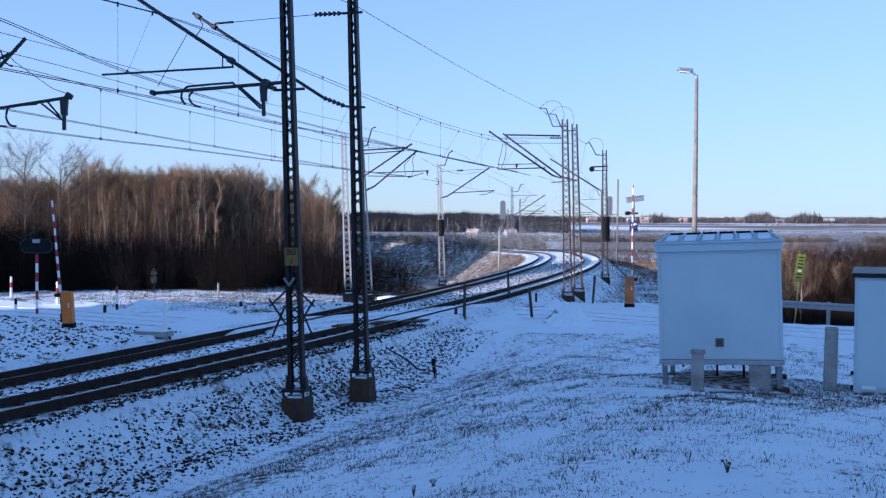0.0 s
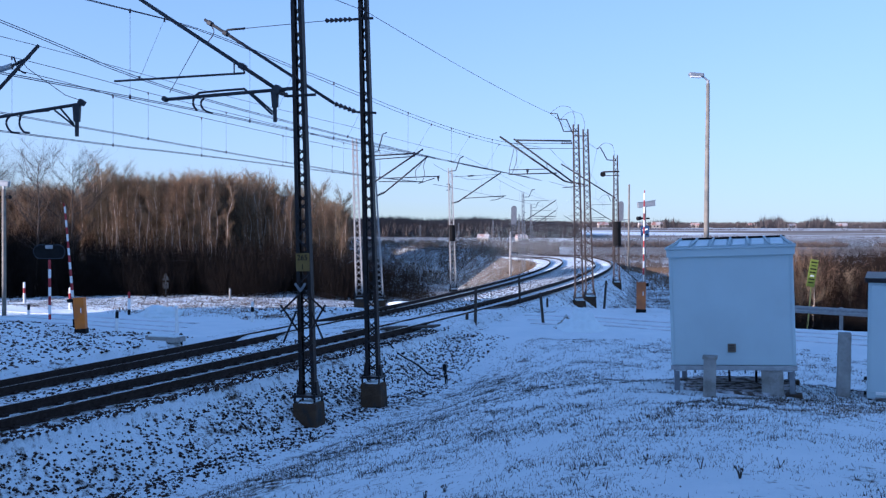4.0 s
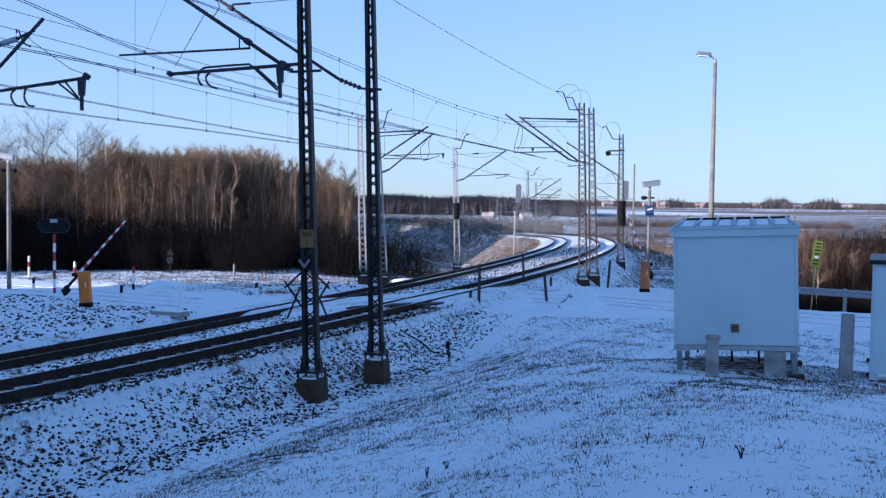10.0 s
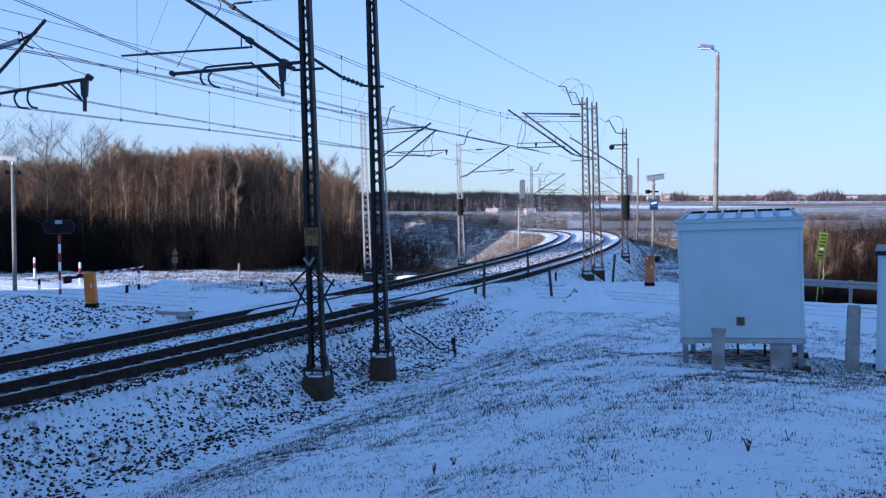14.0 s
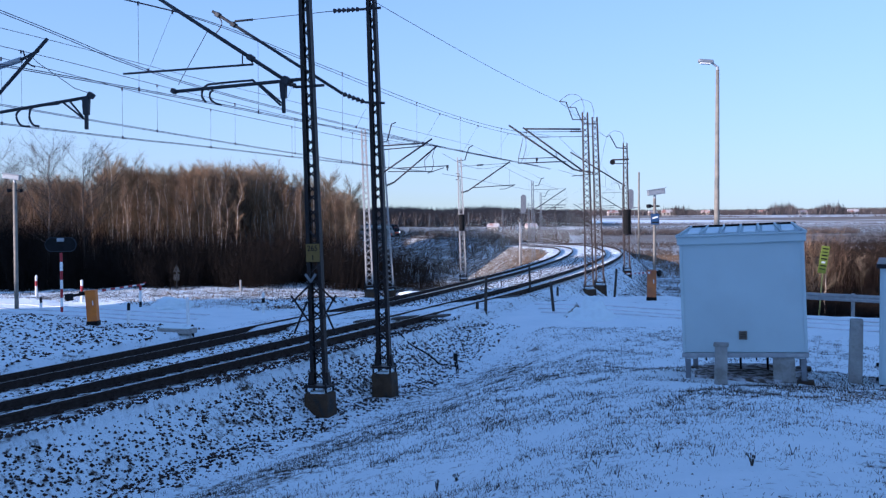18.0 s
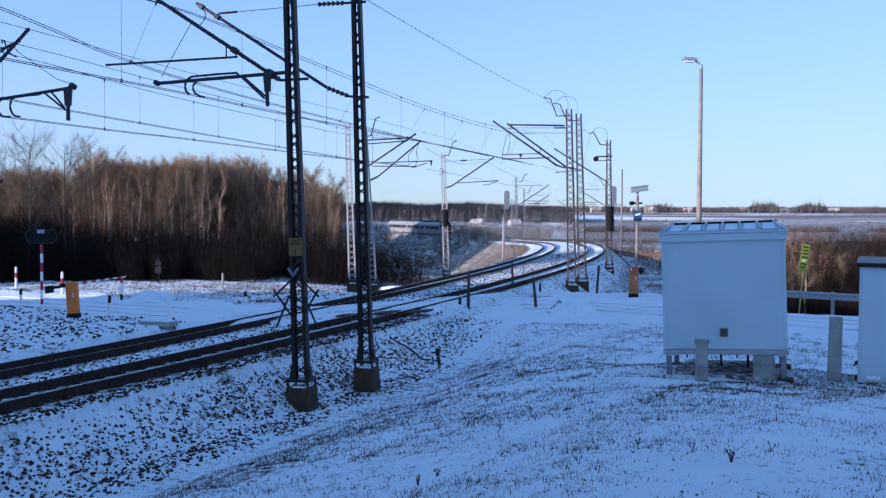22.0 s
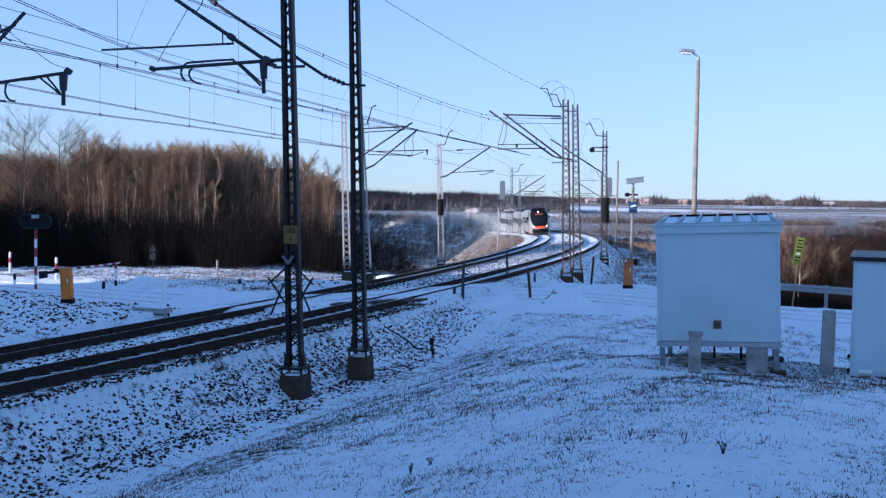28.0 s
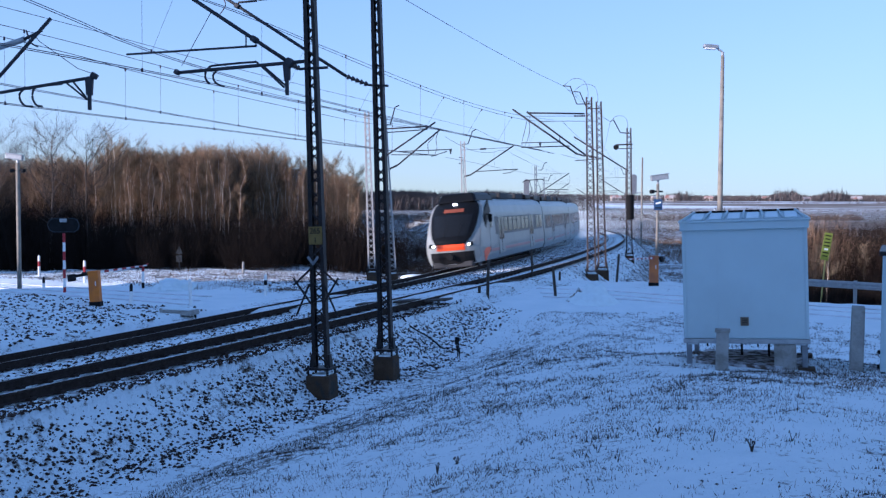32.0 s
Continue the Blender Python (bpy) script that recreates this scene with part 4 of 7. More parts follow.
plain_wire("feeder_wire", [(-16, -12, 7.2), (-1.95, 21.8, 7.76), (4.55, 47.27, 8.53), (9.23, 64.34, 8.23), (14.2, 105, 7.6), (16.5, 150, 6.6)], 0.008, "thin dark feeder wire strung between the mast heads", 0.1)
plain_wire("feeder_wire", [(4.55, 47.27, 8.53), (5.36, 50.4, 8.6), (9.23, 64.34, 8.23)], 0.008, "thin dark feeder wire strung between the mast heads", 0.05)
ra, rpts = along_axis(far_xy, -2.9, ((-166, 8.0), (-144.8, 7.86), (-136, 7.74), (-127, 7.74), (-121, 7.8), (-119.5, 7.66)))
tagged(bar_mesh("return_wire", rpts + [(0.59, 64.0, 7.7), (7.8, 103, 7.2), (14, 140, 6.4)], 0.008, M_wire, None, n=4), "thin dark return wire along the inner masts", "wire", "single wires of the line")

# ---------------------------------------------------------------- trackside cabins
def relay_cabin():
    t = thing("relay_cabin", (4.81, 16.85, 0.353), "white sheet-metal relay cabin raised on short legs over snow", "equipment cabin")
    t.matrix_basis = pose(4.81, 16.85, 0.353, 0, -2.4, -17.5)
    w, dp = 1.93, 1.7
    bm = B()
    box(bm, (w, dp, 1.80), (0, 0, 0.46 + 0.9), bevel=0.015)
    part("body", bm, M_cabin, t)
    for x in (-0.42, 0.33):
        bm = B()
        box(bm, (0.006, 0.006, 1.78), (x, -dp / 2 - 0.002, 1.36))
        part("panel_seam", bm, M_cabin, t)
    for x in (-1, 1):
        bm = B()
        box(bm, (0.05, 0.02, 1.79), (x * (w / 2 - 0.02), -dp / 2 - 0.006, 1.36), bevel=0.006)
        part("corner_trim", bm, M_cabin, t)
    bm = B()
    box(bm, (w + 0.07, dp + 0.12, 0.13), (0, 0, 2.3), bevel=0.012)
    part("cornice", bm, M_cabin, t)
    bm = B()
    box(bm, (w + 0.11, dp + 0.18, 0.035), (0, 0, 2.38), bevel=0.01)
    part("eaves_flashing", bm, M_cabin, t)
    bm = B()
    v = [bm.verts.new(q) for q in ((-1.02, -0.93, 2.40), (1.02, -0.93, 2.40), (1.02, 0.93, 2.40), (-1.02, 0.93, 2.40), (-0.84, -0.25, 2.515), (0.84, -0.25, 2.515), (0.84, 0.25, 2.515), (-0.84, 0.25, 2.515))]
    for q in ((0, 1, 5, 4), (1, 2, 6, 5), (2, 3, 7, 6), (3, 0, 4, 7), (4, 5, 6, 7), (3, 2, 1, 0)):
        bm.faces.new([v[k] for k in q])
    part("roof", bm, M_cabin, t, "shallow pale sheet roof with thin frost")
    for k in range(7):
        x = -0.93 + k * 0.31
        bar = bar_mesh("roof_rib", [(x, -0.92, 2.42), (x * 0.86, -0.27, 2.53)], 0.022, M_cabin, t, n=6)
        if k < 6:
            bm = B()
            box(bm, (0.19, 0.5, 0.012), ((x + 0.155) * 0.94, -0.62, 2.46), rot=(9.6, 0, 0), bevel=0.004)
            part("frost_patch", bm, M_snowcap, t, "thin frost between the ribs")
    bm = B()
    box(bm, (1.72, 0.1, 0.03), (0, -0.24, 2.53), bevel=0.008)
    part("ridge_strip", bm, M_dark, t, "dark ridge strip")
    bm = B()
    box(bm, (w + 0.04, dp + 0.04, 0.075), (0, 0, 0.42), bevel=0.008)
    part("base_frame", bm, M_greysteel, t, "grey steel base frame")
    for x in (-0.9, 0.9):
        for y in (-0.78, 0.74):
            bm = B()
            box(bm, (0.085, 0.085, 0.44), (x, y, 0.17), bevel=0.006)
            leg = part("leg", bm, M_mastgrey, t)
            bm = B()
            box(bm, (0.26, 0.24, 0.07), (x + 0.02, y, -0.03), bevel=0.02)
            part("foot", bm, M_concdark, leg, "dark stained footing stone")
            bm = B()
            box(bm, (0.16, 0.1, 0.025), (x * 0.93, y, 0.37), bevel=0.008)
            part("bracket", bm, M_trim, leg, "pale bracket with a dusting of snow")
    bm = B()
    box(bm, (0.34, 0.3, 0.52), (0.6, -0.68, 0.13), bevel=0.015)
    part("support_block", bm, M_concrete, t, "pale concrete support block")
    bm = B()
    box(bm, (1.5, 0.35, 0.12), (0.0, 0.7, -0.01), bevel=0.03)
    part("earth_sill", bm, M_soil, t)
    for x in (-0.62, 0.18):
        bm = B()
        tube(bm, (x, -0.6, 0.3), (x, -0.6, 0.4), 0.012, n=8)
        part("cable_stub", bm, M_dark, t)
    for x in (-0.1, 0.34):
        bm = B()
        tube(bm, (x, 0.1, -0.2), (x, 0.1, 0.42), 0.02, n=8)
        part("cable_duct", bm, M_dark, t)
    bm = B()
    box(bm, (0.13, 0.03, 0.14), (-0.01, -dp / 2 - 0.012, 0.745), bevel=0.008)
    v = part("vent", bm, M_ventframe, t, "small brown vent grille")
    for k in range(4):
        bm = B()
        box(bm, (0.09, 0.012, 0.012), (-0.01, -dp / 2 - 0.03, 0.705 + 0.027 * k))
        part("vent_slat", bm, M_wood, v)
    # the concrete stub before its front
    p = thing("concrete_post", (4.02, 15.5, 0.36), "short pale concrete cable post in snow", "post", "concrete posts", turn=-16)
    bm = B()
    box(bm, (0.2, 0.2, 0.8), (0, 0, 0.24), bevel=0.02, taper=0.94)
    part("shaft", bm, M_concrete, p)
    bm = B()
    box(bm, (0.23, 0.23, 0.05), (0, 0, 0.655), bevel=0.012)
    part("cap", bm, M_concrete, p)
    q = thing("concrete_post", (6.28, 15.95, 0.3), "grey concrete cable post leaning slightly in snow", "post", "concrete posts", turn=-18)
    q.matrix_basis = pose(6.28, 15.95, 0.3, 1, 0.7, -18)
    bm = B()
    box(bm, (0.21, 0.2, 1.3), (0, 0, 0.42), bevel=0.015, taper=0.92)
    part("shaft", bm, M_concrete, q)


relay_cabin()


def bare_patch(at, size, turn, label):
    """Trodden gravelly earth where the snow has not lain."""
    x, y = at
    bm = B()
    rs = random.Random(int(x * 10))
    ring = []
    for k in range(36):
        a = 2 * math.pi * k / 36
        q = (max(abs(math.cos(a)), abs(math.sin(a)))) ** -0.6 * rs.uniform(0.86, 1.08)
        px, py = size[0] * math.cos(a) * q, size[1] * math.sin(a) * q
        c, s = math.cos(radians(turn)), math.sin(radians(turn))
        wx, wy = x + px * c - py * s, y + px * s + py * c
        ring.append(bm.verts.new((wx, wy, gz(wx, wy) + 0.05)))
    mid = bm.verts.new((x, y, gz(x, y) + 0.075))
    for k in range(36):
        bm.faces.new((ring[k], ring[(k + 1) % 36], mid))
    r = bmesh.ops.extrude_face_region(bm, geom=bm.faces[:])
    bmesh.ops.translate(bm, vec=(0, 0, -0.2), verts=[v for v in r["geom"] if isinstance(v, bmesh.types.BMVert)])
    bmesh.ops.recalc_face_normals(bm, faces=bm.faces[:])
    ob = part("ground_bare_patch", bm, M_soil, None, kind="structure")
    tagged(ob, label, "bare ground")


bare_patch((4.82, 16.75), (0.95, 0.8), -16, "bare gravelly earth under the relay cabin")
bare_patch((7.62, 15.7), (1.05, 0.75), -24, "bare gravelly earth round the equipment cabinet")


def side_cabin():
    t = thing("equipment_cabinet", (7.62, 15.75, 0.22), "white equipment cabinet with a dark grey roof", "equipment cabin", turn=-24)
    bm = B()
    box(bm, (1.9, 1.3, 1.85), (0, 0, 1.08), bevel=0.02)
    part("body", bm, M_cabin, t)
    bm = B()
    box(bm, (1.86, 1.26, 0.2), (0, 0, 0.06), bevel=0.01)
    part("plinth", bm, M_dark, t, "dark plinth")
    bm = B()
    box(bm, (2.0, 1.42, 0.07), (0, 0, 2.04), rot=(2, 0, 0), bevel=0.012)
    part("roof", bm, M_mast, t, "dark grey sheet roof")
    for x in (-0.62, 0.0, 0.62):
        bm = B()
        box(bm, (0.57, 0.02, 1.68), (x, -0.655, 1.1), bevel=0.006)
        d = part("door", bm, M_cabin, t)
        bm = B()
        box(bm, (0.03, 0.04, 0.14), (x + 0.2, -0.68, 1.1), bevel=0.006)
        part("handle", bm, M_dark, d)
    for z in (0.22, 0.45):
        bm = B()
        box(bm, (0.05, 0.05, 0.06), (-0.97, -0.5, z), bevel=0.008)
        part("hinge", bm, M_dark, t)
    bm = B()
    box(bm, (0.2, 0.02, 0.05), (-0.72, -0.675, 0.25), bevel=0.005)
    part("label_plate", bm, M_white, t)


side_cabin()


def street_lamp():
    x, y = 8.62, 33.9
    z = gz(x, y)
    t = thing("street_lamp", (x, y, z), "tall grey lamp post with a single hooded lamp", "street lamp")
    top = 8.0 - z
    bm = B()
    tube(bm, (0, 0, -0.3), (0, 0, top), 0.115, 0.06, n=12)
    part("pole", bm, M_pole, t, smooth=True)
    bm = B()
    tube(bm, (0, 0, top - 0.02), (0, 0, top + 0.12), 0.05, n=10)
    tube(bm, (0.0, 0, top + 0.1), (-0.18, 0, top + 0.24), 0.035, n=10)
    part("bracket", bm, M_greysteel, t)
    bm = B()
    box(bm, (0.52, 0.22, 0.13), (-0.4, 0, top + 0.3), bevel=0.05, rot=(0, 4, 0))
    h = part("lamp_head", bm, M_greysteel, t, "snow-topped lamp hood")
    bm = B()
    box(bm, (0.36, 0.17, 0.05), (-0.42, 0, top + 0.225), bevel=0.02, rot=(0, 4, 0))
    part("lens", bm, M_white, h)


street_lamp()


# ---------------------------------------------------------------- the level crossing
BOOMS = []


def striped(parent, n, a, b, r, first=M_red, other=M_white, sides=10, name="band"):
    a, b = Vector(a), Vector(b)
    for k in range(n):
        bm = B()
        tube(bm, a.lerp(b, k / n), a.lerp(b, (k + 1) / n), r, n=sides)
        part(name, bm, (first, other)[k % 2], parent)


def barrier(at, turn, length, sheet, label, facing=0.0, lean=0.0):
    x, y = at
    z = gz(x, y)
    t = thing("level_crossing_barrier", (x, y, z), label, "crossing barrier", "barriers of the level crossing", turn=facing)
    t.matrix_basis = pose(x, y, z, 0, lean, facing)
    bm = B()
    box(bm, (0.35, 0.33, 1.06), (0, 0, 0.62), bevel=0.03)
    c = part("cabinet", bm, sheet, t, "orange sheet-metal drive cabinet")
    bm = B()
    box(bm, (0.38, 0.38, 0.4), (0, 0, -0.06), bevel=0.02)
    part("plinth", bm, M_dark, t)
    bm = B()
    box(bm, (0.03, 0.02, 0.16), (0.07, -0.158, 0.75), bevel=0.004)
    part("sticker", bm, M_white, c)
    bm = B()
    box(bm, (0.37, 0.35, 0.05), (0, 0, 1.16), bevel=0.02)
    part("lid", bm, sheet, c)
    bm = B()
    tube(bm, (0, -0.05, 0), (0, 0.2, 0), 0.07, n=12)
    boom = part("boom", bm, M_black, t, "red and white striped barrier boom")
    n = 13
    for k in range(n):
        f0, f1 = 0.12 + (length - 0.12) * k / n, 0.12 + (length - 0.12) * (k + 1) / n
        bm = B()
        box(bm, (f1 - f0, 0.05, 0.09 - 0.004 * k), ((f0 + f1) / 2, 0, 0), bevel=0.006)
        part("stripe", bm, (M_white, M_red)[k % 2], boom)
    bm = B()
    tube(bm, (length - 0.02, 0, 0.03), (length + 0.1, 0, 0.05), 0.02, n=8)
    part("tip_lamp", bm, M_red, boom)
    bm = B()
    box(bm, (0.75, 0.06, 0.09), (-0.35, 0, -0.02), bevel=0.008)
    part("weight_arm", bm, M_black, boom)
    bm = B()
    box(bm, (0.3, 0.12, 0.24), (-0.78, 0, -0.06), bevel=0.02)
    part("counterweight", bm, M_black, boom)
    BOOMS.append((boom, turn - facing))
    return t


barrier((-12.57, 33.22), 71, 3.22, M_orange, "orange level-crossing barrier with a striped boom in snow", 4, -3.5)
barrier((7.33, 38.73), -116, 3.6, M_rust_orange, "faded orange level-crossing barrier with a striped boom", -8)


def cctv_post(at, height, arm, sign, label, r=0.085):
    x, y = at
    z = gz(x, y)
    t = thing("camera_post", (x, y, z), label, "camera post", "crossing camera posts")
    bm = B()
    tube(bm, (0, 0, -0.3), (0, 0, height), r, r * 0.9, n=12)
    part("pole", bm, M_pole, t, smooth=True)
    bm = B()
    tube(bm, (-0.2, 0, height - 0.32), (0.2, 0, height - 0.32), 0.035, n=8)
    part("cross_arm", bm, M_black, t)
    for cs in ((-1, 1) if not sign else (-1,)):
        bm = B()
        tube(bm, (cs * 0.16, 0.02, height - 0.32), (cs * 0.3, -0.06, height - 0.33), 0.08, n=10)
        part("camera_body", bm, M_black, t, "small black camera")
    bm = B()
    tube(bm, (0, 0, height - 0.05), (0, 0, height + 0.16), 0.05, n=10)
    part("neck", bm, M_greysteel, t)
    bm = B()
    box(bm, (0.7, 0.2, 0.2), (arm, -0.05, height + 0.24), rot=(0, 8 if arm < 0 else -8, 0), bevel=0.02)
    h = part("camera_housing", bm, M_greysteel, t, "pale camera housing with a snowy hood")
    bm = B()
    box(bm, (0.76, 0.26, 0.03), (arm, -0.05, height + 0.36), rot=(0, 8 if arm < 0 else -8, 0), bevel=0.01)
    part("hood", bm, M_greysteel, h)
    if sign:
        bm = B()
        box(bm, (0.34, 0.04, 0.44), (0, -0.1, height - 0.85), bevel=0.01)
        s = part("sign", bm, M_blue, t, "blue pictogram sign")
        bm = B()
        box(bm, (0.22, 0.01, 0.07), (0, -0.126, height - 0.78), rot=(0, -15, 0))
        part("sign_symbol", bm, M_white, s)
        bm = B()
        box(bm, (0.28, 0.01, 0.05), (0, -0.126, height - 0.98))
        part("sign_symbol", bm, M_black, s)


cctv_post((-18.76, 41.0), 5.3, -0.1, False, "pale grey camera post beside the crossing", 0.09)
cctv_post((7.72, 40.2), 4.05, 0.05, True, "pale camera post with a blue sign beside the crossing", 0.065)


def warning_light():
    x, y = -16.34, 39.76
    z = gz(x, y)
    t = thing("crossing_warning_light", (x, y, z), "striped post with an oval black light board seen from behind", "warning light")
    striped(t, 7, (0, 0, -0.15), (0, 0, 2.4), 0.055, M_red, M_white)
    bm = B()
    box(bm, (0.66, 0.05, 0.535), (0, 0, 2.74))
    for s in (-1, 1):
        tube(bm, (s * 0.34, -0.03, 2.74), (s * 0.34, 0.03, 2.74), 0.27, n=20)
    b = part("board", bm, M_dark, t, "oval black board")
    pts = []
    for k in range(40):
        a = 2 * math.pi * k / 40
        pts.append(((0.36 if math.cos(a) > 0 else -0.36) + 0.28 * math.cos(a), -0.035, 2.74 + 0.28 * math.sin(a)))
    pts.append(pts[0])
    bar_mesh("board_rim", pts, 0.016, M_dullsign, b)
    bm = B()
    box(bm, (0.3, 0.03, 0.14), (0, -0.05, 2.93), bevel=0.01)
    part("plate", bm, M_greysteel, b)


warning_light()


def marker_post(at, h, cols, r=0.06, label="", dark_foot=False, tilt=0.0, name="marker_post"):
    x, y = at
    z = gz(x, y)
    t = thing(name, (x, y, z), label, "post", "small posts by the line")
    t.matrix_basis = pose(x, y, z, 0, tilt, random.uniform(0, 40))
    n = len(cols)
    for k, c in enumerate(cols):
        bm = B()
        tube(bm, (0, 0, h * k / n - (0.2 if k == 0 else 0)), (0, 0, h * (k + 1) / n), r * (1 if k < n - 1 else 0.96), n=8)
        part("band", bm, c, t)
    bm = B()
    tube(bm, (0, 0, h), (0, 0, h + r * 0.7), r * 0.9, r * 0.35, n=8)
    part("cap", bm, cols[-1], t)


W_, R_, K_ = M_white, M_red, M_black
for (x, y), h, c, tl in (((-21.13, 48.35), 1.0, (W_, W_, R_, W_), 0), ((-17.96, 41.53), 0.45, (W_, K_), 0), ((-17.17, 44.0), 0.95, (W_, W_, R_, W_), 0), ((-13.79, 41.8), 0.95, (K_, W_, W_, R_), 0),
                         ((-12.07, 35.2), 0.72, (W_, W_, K_), 2), ((-9.82, 34.95), 0.95, (W_, W_, W_, W_), -2), ((-7.97, 39.0), 0.8, (W_, W_, K_, W_), 0), ((-12.13, 53.4), 0.55, (M_concrete, M_concrete), 0),
                         ((-8.81, 31.8), 0.16, (K_,), 0)):
    marker_post((x, y), h, c, 0.06, "small white post with painted bands in the snow", tilt=tl)
for (x, y), h, tl in (((0.68, 30.85), 0.98, 1), ((2.92, 32.2), 0.98, -6), ((2.73, 40.8), 1.1, -2), ((6.25, 41.1), 1.15, 5), ((0.42, 31.0), 0.2, 0), ((3.9, 41.2), 0.35, 0)):
    marker_post((x, y), h, (M_wood, M_wood), 0.05, "dark weathered stake in the snow", tilt=tl, name="stake")


def cable_stake():
    x, y = -0.22, 25.0
    z = gz(x, y)
    t = thing("cable_stake", (x, y, z), "bent dark cable marker stake", "stake")
    bar_mesh("stem", [(0, 0, -0.2), (0.03, 0, 0.15), (-0.02, 0, 0.3)], 0.025, M_black, t)
    bar_mesh("stem", [(0.04, 0, -0.2), (0.07, 0, 0.12), (0.03, 0, 0.32)], 0.02, M_black, t)
    bm = B()
    box(bm, (0.11, 0.09, 0.2), (0.0, 0, 0.42), bevel=0.03)
    part("marker_head", bm, M_black, t)


cable_stake()


def loose_cable():
    pts = [(-2.05 + 0.18 * k, 25.75 + 0.015 * k + 0.05 * math.sin(k * 1.3)) for k in range(10)]
    ob = bar_mesh("loose_cable", rounded([(x, y, gz(x, y) + 0.025) for x, y in pts], 3), 0.02, M_black, None)
    tagged(ob, "black cable lying on the snowy slope", "cable")


loose_cable()


def snow_heap(at, size, name="snow_mound", label="small ploughed heap of snow"):
    x, y = at
    z = gz(x, y)
    bm = B()
    bmesh.ops.create_icosphere(bm, subdivisions=4, radius=1.0)
    for v in bm.verts:
        c = v.co.copy()
        k = 1 + 0.4 * noise.noise(c * 1.8 + Vector((x, y, 0))) + 0.2 * noise.noise(c * 4.5 + Vector((y, x, 3)))
        v.co = Vector((c.x * size[0], c.y * size[1], max(c.z, -0.2) * size[2])) * k
    ob = part(name, bm, M_snowcap, None, smooth=True)
    ob.location = (x, y, z - 0.02)
    tagged(ob, label, "snow heap", "heaps of snow")


def cone_heap(at, r, h, label, seed, material=None):
    """A heap tipped from a shovel: a worn cone with a lumpy foot."""
    x, y = at
    bm = B()
    rows = []
    for i in range(15):
        f = i / 14
        row = []
        for k in range(40):
            an = 2 * math.pi * k / 40
            q = Vector((math.cos(an) * f * 2, math.sin(an) * f * 2, seed))
            rr = r * f * (1 + 0.22 * noise.noise(q * 0.9) + 0.1 * noise.noise(q * 3.1))
            hz = h * (1 - f ** 1.15) ** 1.1 * (1 + 0.42 * noise.noise(q * 2.2 + Vector((5, 1, 0)))) + 0.03 * noise.noise(q * 6)
            px, py = x + rr * math.cos(an), y + rr * 0.85 * math.sin(an)
            row.append(bm.verts.new((px, py, gz(px, py) - 0.03 + hz)))
        rows.append(row)
    for a, b in zip(rows, rows[1:]):
        for k in range(40):
            j = (k + 1) % 40
            bm.faces.new((a[k], b[k], b[j], a[j]))
    bmesh.ops.remove_doubles(bm, verts=bm.verts[:], dist=0.003)
    bmesh.ops.recalc_face_normals(bm, faces=bm.faces[:])
    ob = part("snow_mound", bm, material or M_heap, None, smooth=True)
    tagged(ob, label, "snow heap", "heaps of snow")


M_heap = mat("gritty_heaped_snow", SNOW, 0.8, vary=0.08, scale=9, bump=0.5, bump_scale=14, second=(0.17, 0.14, 0.11), mix_scale=2.6, mix_at=0.47, mix_width=0.12)
cone_heap((3.98, 30.75), 0.84, 0.68, "pointed heap of shovelled snow beside the lane", 3, M_snowcap)
cone_heap((3.52, 30.75), 0.42, 0.42, "low heap of gritty snow beside the lane", 8)
cone_heap((1.87, 26.05), 0.16, 0.1, "small dark clod of earth and snow on the field", 4, M_soil)
snow_heap((-12.2, 41.3), (0.95, 0.7, 0.42), label="snow-covered grassy mound beside the lane")
snow_heap((-2.7, 50.6), (0.62, 0.4, 0.15), label="pale heap of snow on the track verge")


def drain_grate():
    for x, y, s in ((-9.23, 31.55, 0.5), (-9.5, 31.9, 0.35)):
        z = gz(x, y)
        t = thing("culvert_slab", (x, y, z), "low concrete slab edge showing from the snow", "concrete slab", "slabs at the crossing", turn=-15)
        bm = B()
        box(bm, (s * 2.2, 0.6, 0.16), (0, 0, 0.02), bevel=0.02)
        part("slab", bm, M_concrete, t)
        bm = B()
        box(bm, (s * 2.0, 0.5, 0.04), (0, 0, 0.12), bevel=0.015)
        part("snow_cover", bm, M_snowcap, t)


drain_grate()


# ---------------------------------------------------------------- signs and signals
def green_sign():
    x, y = 13.15, 37.0
    z = gz(x, y)
    t = thing("road_sign", (x, y, z), "leaning yellow-green vertical sign on a thin post", "road sign")
    top = 1.93 - z
    bm = B()
    tube(bm, (0, 0, -0.3), (0.22, 0, top - 0.5), 0.028, n=8)
    part("post", bm, M_yellowpost, t)
    bm = B()
    box(bm, (0.3, 0.03, 1.02), (0.2, -0.05, top - 0.5), rot=(0, 9, 0), bevel=0.01)
    s = part("sign_plate", bm, M_signgreen, t, "fluorescent yellow-green plate with dark bars")
    for k, (w, h, m) in enumerate(((0.2, 0.05, M_black), (0.16, 0.04, M_black), (0.2, 0.05, M_black), (0.2, 0.05, M_black), (0.13, 0.07, M_trim), (0.2, 0.05, M_black), (0.17, 0.04, M_black))):
        bm = B()
        zz = 0.4 - k * 0.125
        box(bm, (w * 1.1, 0.01, h), (0.2 + zz * 0.158, -0.07, top - 0.5 + zz), rot=(0, 9, 0))
        part("sign_bar", bm, m, s)


green_sign()


